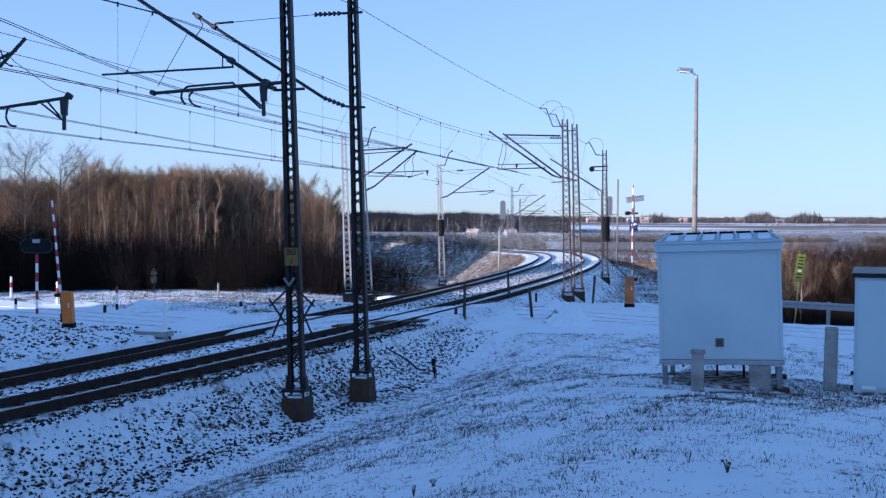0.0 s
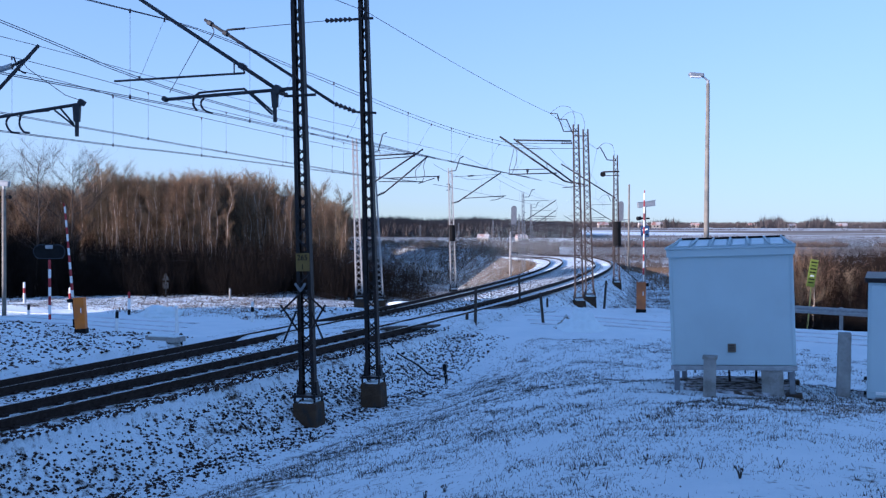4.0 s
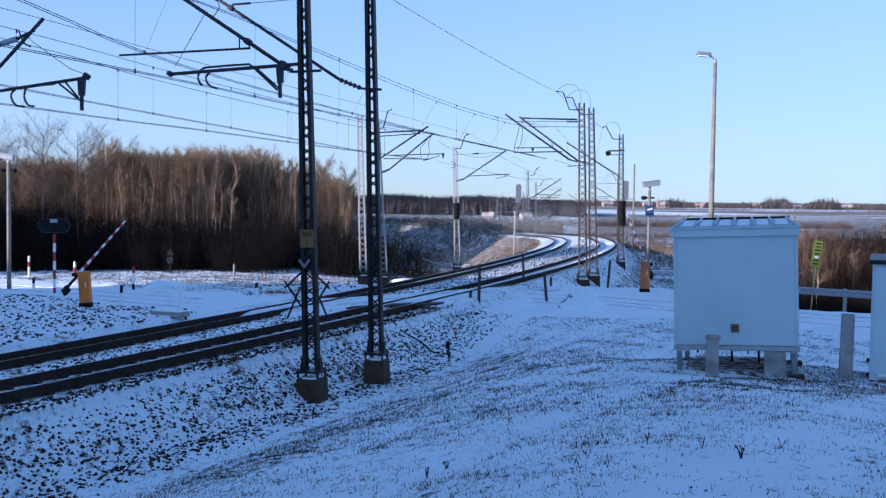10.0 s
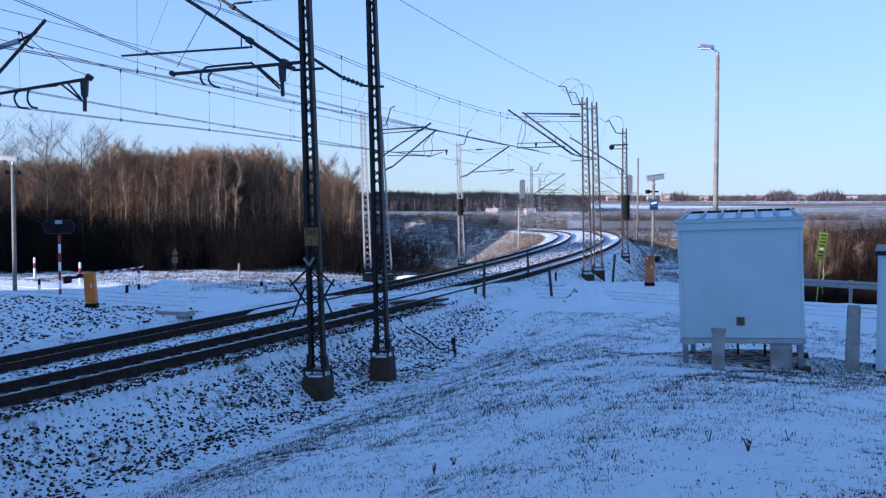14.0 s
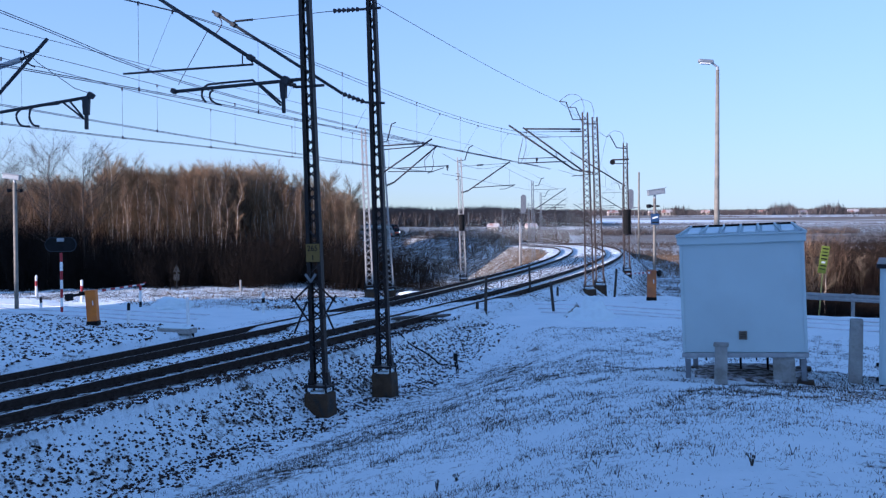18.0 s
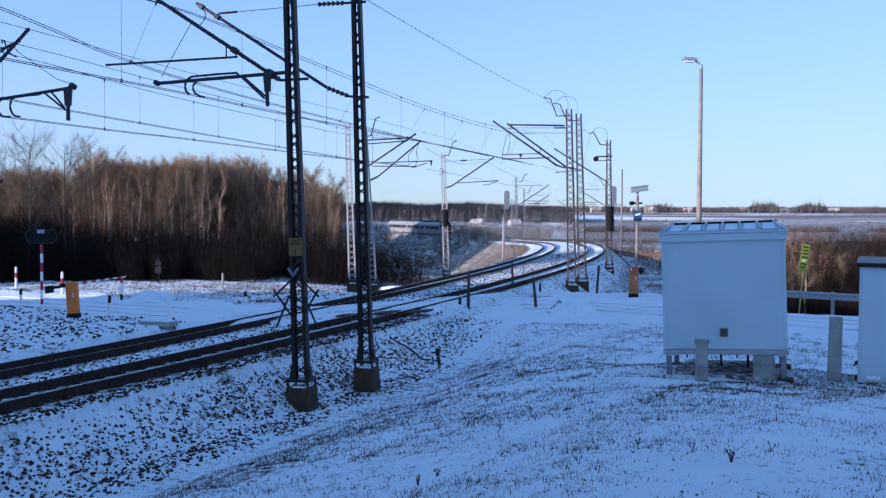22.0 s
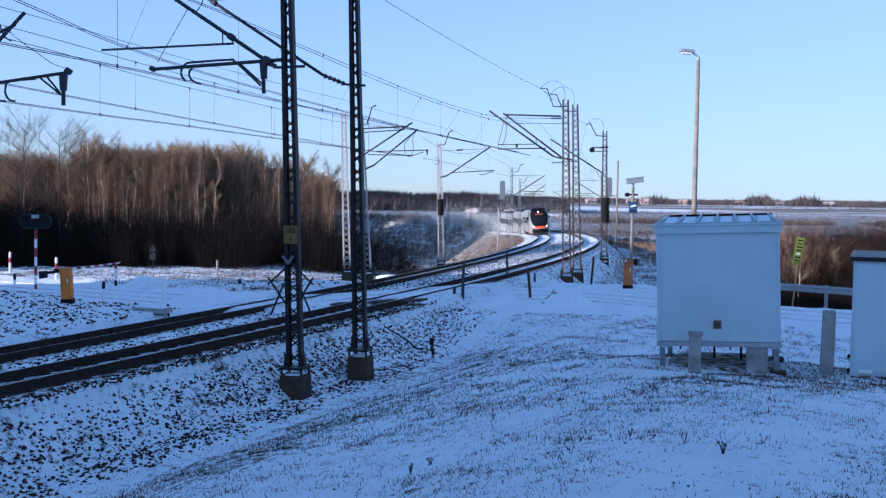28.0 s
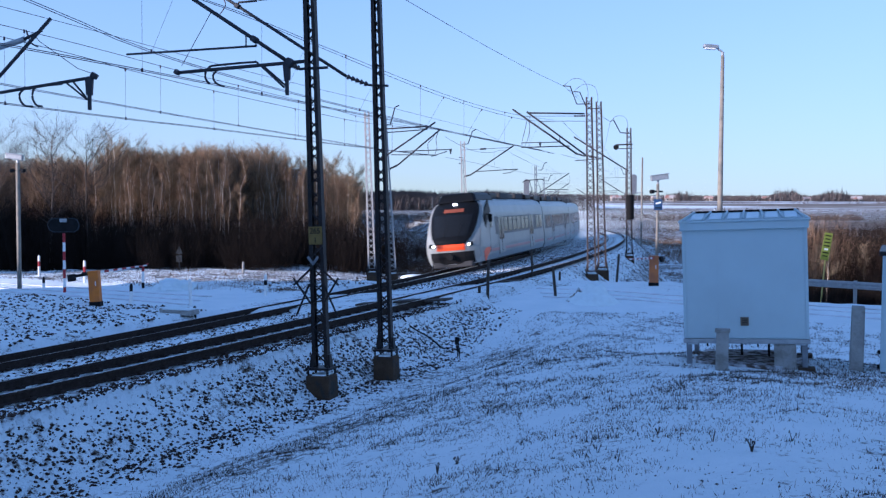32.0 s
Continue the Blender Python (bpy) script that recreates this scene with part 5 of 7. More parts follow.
def wayside_sign():
    x, y = -16.2, 55.4
    z = gz(x, y)
    t = thing("wayside_sign", (x, y, z), "small dull blue-grey wayside marker with a pointed top", "railway sign")
    bm = B()
    tube(bm, (0, 0, -0.3), (0, 0, 1.1), 0.035, n=8)
    part("post", bm, M_dullsign, t)
    bm = B()
    vs = [bm.verts.new(q) for q in ((-0.21, -0.06, 0.95), (0.21, -0.06, 0.95), (0, -0.06, 1.38), (-0.21, -0.03, 0.95), (0.21, -0.03, 0.95), (0, -0.03, 1.38))]
    for q in ((0, 1, 2), (5, 4, 3), (0, 3, 4, 1), (1, 4, 5, 2), (2, 5, 3, 0)):
        bm.faces.new([vs[k] for k in q])
    part("arrow_plate", bm, M_dullsign, t)
    bm = B()
    box(bm, (0.34, 0.03, 0.36), (0, -0.05, 0.66), bevel=0.02)
    part("plate", bm, M_dullsign, t)


wayside_sign()


def signal(at, pole_h, head_z, dx, label, thick=0.09, paint=M_mastwhite):
    x, y = at
    base = gz(x, y)
    t = thing("railway_signal", (x, y, base), label, "railway signal", "signals of the line")
    bm = B()
    tube(bm, (0, 0, -0.4), (0, 0, pole_h), thick, thick * 0.8, n=10)
    part("post", bm, paint, t, smooth=True)
    bm = B()
    box(bm, (0.56, 0.16, 1.3), (dx, 0, head_z - base))
    for k in (-0.65, 0.65):
        tube(bm, (dx, -0.085, head_z - base + k), (dx, 0.085, head_z - base + k), 0.28, n=24)
    h = part("signal_head", bm, M_mastgrey, t, "rounded grey signal head seen from behind")
    for k in range(4):
        bm = B()
        tube(bm, (dx, 0.1, head_z - base - 0.5 + 0.33 * k), (dx, 0.32, head_z - base - 0.52 + 0.33 * k), 0.12, n=12)
        part("lamp_hood", bm, M_black, h)
    bm = B()
    box(bm, (abs(dx) + 0.3, 0.08, 0.08), (dx / 2, 0, head_z - base - 0.85), bevel=0.01)
    box(bm, (0.7, 0.5, 0.05), (dx, 0.1, head_z - base - 0.95), bevel=0.01)
    part("platform", bm, M_mastgrey, t)
    bar_mesh("ladder_rail", [(dx * 0.3, -0.25, 0), (dx * 0.6, -0.2, head_z - base - 0.9)], 0.025, M_mastgrey, t)


signal((5.69, 100.2), 4.9, 4.45, 0.35, "white signal post with a rounded grey head")
signal((16.95, 96.2), 8.6, 4.85, -0.8, "tall weathered signal and line pole beside the track", 0.1, M_pole)


def guard_rail():
    t = thing("guard_rail", (0, 0, 0), "weathered grey steel guard rail along the lane", "guard rail")
    pts = [(10.2 + 1.55 * k, 36.6 - 1.35 * k) for k in range(12)]
    for p, q in zip(pts, pts[1:]):
        zc = [0.24 for r in (p, q)]
        d = Vector((q[0] - p[0], q[1] - p[1], zc[1] - zc[0]))
        bm = B()
        for zz, yy, hh in ((0.075, 0.0, 0.1), (-0.075, 0.0, 0.1), (0.0, 0.03, 0.08)):
            box(bm, (d.length + 0.1, 0.05, hh), (0, yy, zz), bevel=0.01)
        ob = part("beam", bm, M_greysteel, t)
        ob.matrix_basis = Matrix.Translation(((p[0] + q[0]) / 2, (p[1] + q[1]) / 2, sum(zc) / 2)) @ d.to_track_quat("X", "Z").to_matrix().to_4x4()
        bm = B()
        box(bm, (0.1, 0.1, 1.5), (p[0], p[1] + 0.12, zc[0] - 0.6), bevel=0.01)
        part("guard_post", bm, M_greysteel, t)


guard_rail()


def wheel_tracks():
    """Packed ruts that the traffic has pressed into the lane's snow."""
    t = thing("wheel_ruts", (0, 0, 0), "grey packed wheel ruts along the snowy lane", "wheel ruts", kind="structure")
    for off, wd in ((-1.5, 0.2), (-0.2, 0.16), (1.4, 0.22)):
        for x0, x1 in ((-34, -9.5), (2.5, 40)):
            xs = np.arange(x0, x1, 0.5)
            ys = road_y(xs) + off * (1 + 0.1 * np.sin(xs * 0.3 + off)) + 0.12 * np.sin(xs * 0.7 + off)
            v, f = [], []
            for x, y in zip(xs, ys):
                w = wd / 2 * (1 + 0.35 * math.sin(x * 3.1 + off))
                for s in (-1, 1):
                    v.append((x + 0.25 * s * w, y + s * w, gz(x + 0.25 * s * w, y + s * w) + 0.028))
                v.append((x, y, gz(x, y) - 0.1))
            for k in range(len(xs) - 1):
                a, b = 3 * k, 3 * k + 3
                f += [(a, b, b + 1, a + 1), (a + 1, b + 1, b + 2, a + 2), (a + 2, b + 2, b, a)]
            pymesh("wheel_rut", v, f, M_rut, t)


wheel_tracks()

# ---------------------------------------------------------------- the train
M_shell = mat("white_train_paint", (0.29, 0.3, 0.285), 0.32, vary=0.04, scale=1.2, spec=0.5, second=(0.25, 0.255, 0.24), mix_scale=0.7, per_object=0.02)
M_navy = mat("black_gloss_paint", (0.008, 0.009, 0.011), 0.4, vary=0.1, scale=2, spec=0.06, per_object=0.02)
M_trainorange = mat("orange_red_paint", (0.8, 0.085, 0.012), 0.35, vary=0.05, per_object=0.02)
M_trainred = mat("dull_red_paint", (0.4, 0.2, 0.19), 0.4, vary=0.1, per_object=0.02)
M_under = mat("grimy_underframe", (0.05, 0.048, 0.046), 0.9, vary=0.3, scale=5, second=(0.3, 0.3, 0.31), mix_scale=1.5, mix_at=0.6, per_object=0.02)
M_band = mat("window_band_grey", (0.06, 0.06, 0.06), 0.4, vary=0.15, scale=3, per_object=0.02)
M_roofgear = mat("roof_equipment_dark", (0.03, 0.03, 0.032), 0.7, vary=0.15, scale=3, per_object=0.02)
M_head = glow("headlight", (1.0, 0.93, 0.74), 9.0)
M_led = glow("destination_display", (0.2, 0.05, 0.02), 0.08)

PROFILE = ((1.28, 0.32), (1.40, 0.62), (1.43, 1.1), (1.43, 2.2), (1.42, 2.85), (1.36, 3.22), (1.18, 3.5), (0.8, 3.66), (0.4, 3.72), (0.0, 3.74))


def half_width(z):
    return float(np.interp(z, [q[1] for q in PROFILE], [q[0] for q in PROFILE]))


def nose(y, z, L):
    """How far forward the cab's front reaches at that height and side."""
    back = float(np.interp(z, (0.2, 0.7, 1.2, 1.6, 2.2, 2.8, 3.3, 3.6, 3.75), (0.35, 0.12, 0.02, 0.18, 0.62, 1.15, 1.75, 2.3, 2.75)))
    return L / 2 - back - 0.62 * min(abs(y) / 1.43, 1.0) ** 2.4


def front_patch(name, ys, zs, material, parent, L, lift, label="", edge=None):
    """A piece of the cab's front, a little proud of it. ys, zs: its range; edge(z): a factor on its width."""
    bm = B()
    rows = []
    for z in np.linspace(*zs, 25):
        k = edge(z) if edge else 1.0
        rows.append([bm.verts.new((nose(y * k, z, L) + lift, y * k, z)) for y in np.linspace(*ys, 11)])
    for a, b in zip(rows, rows[1:]):
        for i in range(10):
            bm.faces.new((a[i], a[i + 1], b[i + 1], b[i]))
    r = bmesh.ops.extrude_face_region(bm, geom=bm.faces[:])
    bmesh.ops.translate(bm, vec=(-0.04, 0, 0), verts=[v for v in r["geom"] if isinstance(v, bmesh.types.BMVert)])
    bmesh.ops.recalc_face_normals(bm, faces=bm.faces[:])
    return part(name, bm, material, parent, label, smooth=False)


def train_car(L, cab, label, pantograph=False):
    t = thing("train_car", (0, 0, 0), label, "train car", "cars of the electric train")
    ring = [(y, z) for y, z in PROFILE] + [(-y, z) for y, z in PROFILE[-2::-1]]
    bm = B()
    xs_back = -L / 2
    cols = []
    for y, z in ring:
        x1 = nose(y, z, L) if cab > 0 else L / 2
        cols.append([bm.verts.new((x, y, z)) for x in (xs_back, xs_back + L * 0.33, xs_back + L * 0.66, min(L / 2 - 3.2, x1 - 0.1), x1)])
    for a, b in zip(cols, cols[1:]):
        for i in range(4):
            bm.faces.new((a[i], b[i], b[i + 1], a[i + 1]))
    bm.faces.new([c[0] for c in cols][::-1])
    if cab > 0:      # closed front
        rows = []
        for z in np.linspace(0.32, 3.74, 24):
            w = half_width(z)
            rows.append([bm.verts.new((nose(y, z, L), y, z)) for y in np.linspace(-w, w, 13)])
        for a, b in zip(rows, rows[1:]):
            for i in range(12):
                bm.faces.new((a[i], a[i + 1], b[i + 1], b[i]))
    else:
        bm.faces.new([c[-1] for c in cols])
    bmesh.ops.remove_doubles(bm, verts=bm.verts[:], dist=0.002)
    bmesh.ops.recalc_face_normals(bm, faces=bm.faces[:])
    body = part("body", bm, M_shell, t, "white painted car body", smooth=False)
    front = L / 2 - (4.6 if cab > 0 else 0.7)
    # windows, doors and the painted skirt of both sides
    for s in (-1, 1):
        bm = B()
        box(bm, (front + L / 2 - 0.6, 0.03, 1.0), ((front - L / 2 + 0.6) / 2, s * 1.425, 2.12), bevel=0.01)
        band = part("window_band", bm, M_band, body, "grey window band")
        doors = [x for x in (-L * 0.27, L * 0.2)]
        x = -L / 2 + 0.95
        while x < front - 0.7:
            if all(abs(x - d) > 1.35 for d in doors):
                bm = B()
                box(bm, (1.05, 0.03, 0.8), (x, s * 1.438, 2.14), bevel=0.012)
                w = part("window", bm, M_glassdark, t)
                bm = B()
                box(bm, (1.05, 0.012, 0.03), (x, s * 1.456, 2.36))
                part("window_bar", bm, M_roofgear, w)
            x += 1.3
        for d in doors:
            bm = B()
            box(bm, (1.45, 0.04, 2.15), (d, s * 1.435, 1.62), bevel=0.012)
            door = part("door", bm, M_shell, t)
            for k in (-1, 1):
                bm = B()
                box(bm, (0.5, 0.03, 1.25), (d + 0.36 * k, s * 1.45, 1.95), bevel=0.012)
                part("door_pane", bm, M_glassdark, door)
            bm = B()
            box(bm, (0.03, 0.02, 2.1), (d, s * 1.458, 1.62))
            part("door_seam", bm, M_dark, door)
        bm = B()
        box(bm, (L - 3.4, 0.03, 0.16), (-1.4 if cab > 0 else 0, s * 1.422, 0.82), bevel=0.01)
        part("side_stripe", bm, M_trainred, body, "dull red stripe")
        if cab > 0:
            bm = B()
            box(bm, (0.7, 0.03, 1.75), (L / 2 - 3.5, s * 1.432, 1.8), bevel=0.012)
            d = part("cab_door", bm, M_shell, t)
            bm = B()
            box(bm, (0.4, 0.02, 0.55), (L / 2 - 3.5, s * 1.45, 2.3), bevel=0.01)
            part("door_pane", bm, M_glassdark, d)
            bm = B()
            box(bm, (1.5, 0.03, 0.55), (L / 2 - 2.35, s * 1.41, 0.85), rot=(0, 22, 0), bevel=0.01)
            part("red_flash", bm, M_trainorange, body, "orange-red flash beside the cab")
            bm = B()
            box(bm, (1.7, 0.07, 0.8), (L / 2 - 2.75, s * 1.405, 2.8), rot=(0, 32, 0), bevel=0.02)
            part("cab_side_mask", bm, M_navy, body, "dark paint sweeping back from the cab")
    # underframe
    bm = B()
    box(bm, (L - (5 if cab > 0 else 1), 2.5, 0.5), (-1.5 if cab > 0 else 0, 0, 0.5), bevel=0.03)
    part("underframe", bm, M_under, t)
    for bx in (-L / 2 + (1.2 if cab <= 0 else 1.4), L / 2 - (4.2 if cab > 0 else 1.2)):
        for ax in (-1.2, 1.2):
            for s in (-1, 1):
                bm = B()
                tube(bm, (bx + ax, s * 0.69, 0.42), (bx + ax, s * 0.82, 0.42), 0.42, n=20)
                part("wheel", bm, M_under, t)
        for s in (-1, 1):
            bm = B()
            box(bm, (3.2, 0.16, 0.26), (bx, s * 1.0, 0.46), bevel=0.04)
            part("bogie_frame", bm, M_under, t)
    # roof equipment
    x = -L / 2 + 1.4
    k = 0
    while x < L / 2 - (4.4 if cab > 0 else 1.4):
        bm = B()
        w = 1.9 + 0.5 * (k % 2)
        box(bm, (w, 1.7 - 0.2 * (k % 3), 0.3 + 0.1 * (k % 2)), (x + w / 2 - 0.6, 0, 3.84), bevel=0.06)
        part("roof_unit", bm, M_roofgear if k % 2 else M_navy, t)
        x += w + 0.45
        k += 1
    if pantograph:
        p = bar_mesh("pantograph", [(2.2, 0.4, 4.1), (0.6, 0.35, 4.65), (2.0, 0.3, 5.35)], 0.035, M_arm, t)
        bar_mesh("pantograph_arm", [(2.2, -0.4, 4.1), (0.6, -0.35, 4.65), (2.0, -0.3, 5.35)], 0.035, M_arm, p)
        bar_mesh("collector", [(2.0, -0.85, 5.28), (2.0, -0.6, 5.4), (2.0, 0.6, 5.4), (2.0, 0.85, 5.28)], 0.04, M_arm, p)
    if cab > 0:
        front_patch("cab_mask", (-1.15, 1.15), (1.36, 3.735), M_navy, body, L, 0.06, "glossy black cab mask",
                    edge=lambda z: float(np.interp(z, (1.36, 1.7, 2.3, 2.9, 3.3, 3.6, 3.735), (0.7, 0.92, 1.08, 1.12, 1.06, 0.84, 0.34))))
        ws = front_patch("windscreen", (-1.0, 1.0), (1.75, 2.85), M_glassdark, t, L, 0.075,
                         edge=lambda z: float(np.interp(z, (1.75, 2.85), (0.86, 1.06))))
        for s in (-0.35, 0.4):
            bar_mesh("wiper", [(nose(s, 1.72, L) + 0.09, s, 1.72), (nose(s + 0.15, 2.4, L) + 0.09, s + 0.15, 2.4)], 0.015, M_dark, ws)
        front_patch("display", (-0.55, 0.55), (2.98, 3.16), M_led, t, L, 0.08, "glowing red destination display")
        front_patch("nose_panel", (-0.74, 0.74), (1.04, 1.36), M_trainorange, body, L, 0.03, "bright orange nose panel")
        front_patch("grille", (-1.16, 1.16), (0.34, 0.95), M_dark, body, L, 0.03, "black lower grille")
        bm = B()
        box(bm, (4.4, 2.2, 0.5), (L / 2 - 4.2, 0, 3.74), bevel=0.14, taper=0.82)
        part("cab_roof_fairing", bm, M_navy, t, "black roof fairing behind the cab")
        bm = B()
        box(bm, (0.5, 2.1, 0.3), (L / 2 - 0.55, 0, 0.3), bevel=0.06)
        part("snow_plough", bm, M_roofgear, t, "grimy dark deflector")
        bm = B()
        tube(bm, (L / 2 - 0.3, 0, 0.72), (L / 2 + 0.12, 0, 0.72), 0.16, n=10)
        part("coupler", bm, M_dark, t)
        for s in (-1, 1):
            bm = B()
            box(bm, (0.12, 0.42, 0.2), (nose(s * 0.98, 1.3, L) + 0.01, s * 0.98, 1.3), rot=(s * 12, 0, s * -26), bevel=0.04)
            hl = part("headlight_housing", bm, M_navy, t)
            bm = B()
            r = bmesh.ops.create_uvsphere(bm, u_segments=14, v_segments=8, radius=0.07)
            bmesh.ops.transform(bm, matrix=pose(nose(s * 0.96, 1.3, L) + 0.05, s * 0.96, 1.3) @ Matrix.Diagonal((0.5, 1.2, 0.8, 1)), verts=r["verts"])
            part("headlight_lens", bm, M_head, hl, "glowing headlight")
        bm = B()
        r = bmesh.ops.create_uvsphere(bm, u_segments=14, v_segments=8, radius=0.11)
        bmesh.ops.transform(bm, matrix=pose(nose(0, 3.38, L) + 0.05, 0, 3.38) @ Matrix.Diagonal((0.6, 1.2, 0.75, 1)), verts=r["verts"])
        part("top_headlight", bm, M_head, t, "glowing headlight above the windscreen")
        for s in (-1, 1):
            bm = B()
            box(bm, (0.12, 0.22, 0.42), (L / 2 - 2.7, s * 1.62, 2.55), bevel=0.03)
            box(bm, (0.06, 0.25, 0.05), (L / 2 - 2.7, s * 1.5, 2.75), bevel=0.01)
            part("mirror_camera", bm, M_navy, t)
    # bellows to the next car
    bm = B()
    for k in range(4):
        box(bm, (0.09, 2.5, 3.0), (-L / 2 - 0.06 - 0.12 * k, 0, 2.1), bevel=0.03)
    part("bellows", bm, M_dark, t, "black rubber gangway bellows")
    return t


CAR_A = train_car(20.0, 1, "white electric train car with black cab and orange nose")
CAR_B = train_car(18.6, 0, "white middle car of the electric train with roof equipment", True)
CAR_C = train_car(19.0, 0, "white trailing car of the electric train with roof equipment")


def snow_cloud(name, count, half, spread, top, size, seed):
    """Powder snow whirled up by the train: countless small flakes."""
    rs = np.random.RandomState(seed)
    u = rs.rand(count)
    x = (u * 2 - 1) * half
    z = np.abs(rs.randn(count)) * top * 0.42 + 0.1
    y = rs.randn(count) * spread
    c = np.stack([x, y, z], -1)
    c = c + 0.35 * np.stack([np.sin(y * 2 + x), np.sin(x * 1.3), 0.6 * np.sin(x * 0.9 + y * 2)], -1)
    c[:, 2] = np.maximum(c[:, 2], 0.05)
    tet = np.array(((1, 1, 1), (1, -1, -1), (-1, 1, -1), (-1, -1, 1)), float) * 0.58
    s = size * (0.5 + rs.rand(count))[:, None, None]
    q = c[:, None, :] + tet[None] * s * (0.6 + 0.8 * rs.rand(count, 4, 1))
    faces = []
    for k in range(count):
        b = 4 * k
        faces += [(b, b + 1, b + 2), (b, b + 3, b + 1), (b, b + 2, b + 3), (b + 1, b + 3, b + 2)]
    ob = pymesh(name, [tuple(v) for v in q.reshape(-1, 3)], faces, M_snowcap, kind="stuff", label="cloud of powder snow whirled up behind the train")
    return tagged(ob, category="snow cloud")


def meadow_haze():
    """Haze over the low meadow behind the curve, imitated by countless pale specks."""
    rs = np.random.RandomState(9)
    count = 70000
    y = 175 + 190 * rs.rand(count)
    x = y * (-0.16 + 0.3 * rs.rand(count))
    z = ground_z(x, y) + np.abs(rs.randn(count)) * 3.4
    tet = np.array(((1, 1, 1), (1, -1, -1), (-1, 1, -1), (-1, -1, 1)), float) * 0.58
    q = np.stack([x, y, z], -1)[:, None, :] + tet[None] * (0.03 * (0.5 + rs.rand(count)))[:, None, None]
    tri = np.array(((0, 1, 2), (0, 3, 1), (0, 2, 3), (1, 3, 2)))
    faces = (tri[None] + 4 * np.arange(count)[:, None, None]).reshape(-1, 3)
    ob = pymesh("haze_specks", q.reshape(-1, 3).tolist(), faces.tolist(), M_snowcap, kind="stuff", label="haze over the low meadow imitated by small pale specks")
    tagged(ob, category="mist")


meadow_haze()
CLOUD_A = snow_cloud("snow_cloud", 30000, 26, 1.9, 1.7, 0.016, 5)
CLOUD_B = snow_cloud("snow_cloud", 75000, 75, 5.0, 4.6, 0.022, 6)


def on_track(a, dz=0.0):
    """The pose of a car whose middle is at arc place a, heading towards the crossing."""
    o = far_xy(np.array([float(a)]))[0]
    p = a / FAR_R
    z = float(plane_z(o[:1], o[1:])[0])
    return pose(o[0], o[1], z + dz, math.degrees(math.atan(CANT)), 0, math.degrees(math.atan2(-math.cos(p), math.sin(p))))


def front_at(t):
    """Where along the curve the train's front is."""
    ts = np.array((19, 22.5, 23.5, 24.5, 25.5, 28, 30, 31, 32), float)
    aa = np.array((166, 103.5, 83, 60.5, 37.5, -22.5, -71.5, -94.5, -117.5))
    if t < 19:
        return 166 + 17.5 * (19 - t)
    return float(np.interp(t, ts, aa))


def motions():
    times = [0.5 * k for k in range(65)]
    smooth = {}
    for t in times:      # even out the speed
        w = [(front_at(min(max(t + d, -1.0), 32.6)) if t + d <= 32 else front_at(32) - 23 * (t + d - 32)) for d in (-0.6, -0.3, 0, 0.3, 0.6)]
        smooth[t] = sum(w) / 5
    for ob, back in ((CAR_A, 10.0), (CAR_B, 29.8), (CAR_C, 49.1), (CLOUD_A, 44.0), (CLOUD_B, 105.0)):
        walk(ob, [(t, on_track(smooth[t] + back)) for t in times])
    left = ((0, 92), (6.9, 92), (7.5, 84), (8, 73), (8.5, 62), (9, 51), (9.5, 42), (10, 33), (10.5, 24), (11, 15), (11.5, 5), (12, 2), (12.6, 0.5), (14, 0.5), (32, 0.5))
    right = ((0, 90), (7.2, 90), (7.8, 86), (8.5, 74), (9, 60), (9.5, 46), (10, 33), (10.5, 20), (11, 9), (11.5, 3), (12, 2), (14, 2), (32, 2))
    for (boom, turn), rows, py in zip(BOOMS, (left, right), (0.27, 0.27)):
        px = -0.3 if rows is left else 0.1
        walk(boom, [(t, pose(px, py, 1.08, 0, -a, turn)) for t, a in rows])

# ---------------------------------------------------------------- trees and thickets
def spike(verts, faces, a, b, r, n=3):
    """A thin tapered stem from a to b, added to lists."""
    a, b = Vector(a), Vector(b)
    d = (b - a).normalized()
    s = d.cross(Vector((0.3, 0.2, 1))).normalized() if abs(d.z) < 0.98 else Vector((1, 0, 0))
    u = s.cross(d)
    k = len(verts)
    for i in range(n):
        t = 2 * math.pi * i / n
        verts.append(a + (s * math.cos(t) + u * math.sin(t)) * r)
    if n == 3:
        verts.append(b)
        faces.extend(((k, k + 1, k + 3), (k + 1, k + 2, k + 3), (k + 2, k, k + 3)))
        return
    for i in range(n):
        t = 2 * math.pi * i / n
        verts.append(b + (s * math.cos(t) + u * math.sin(t)) * r * 0.35)
    for i in range(n):
        j = (i + 1) % n
        faces.append((k + i, k + j, k + n + j, k + n + i))


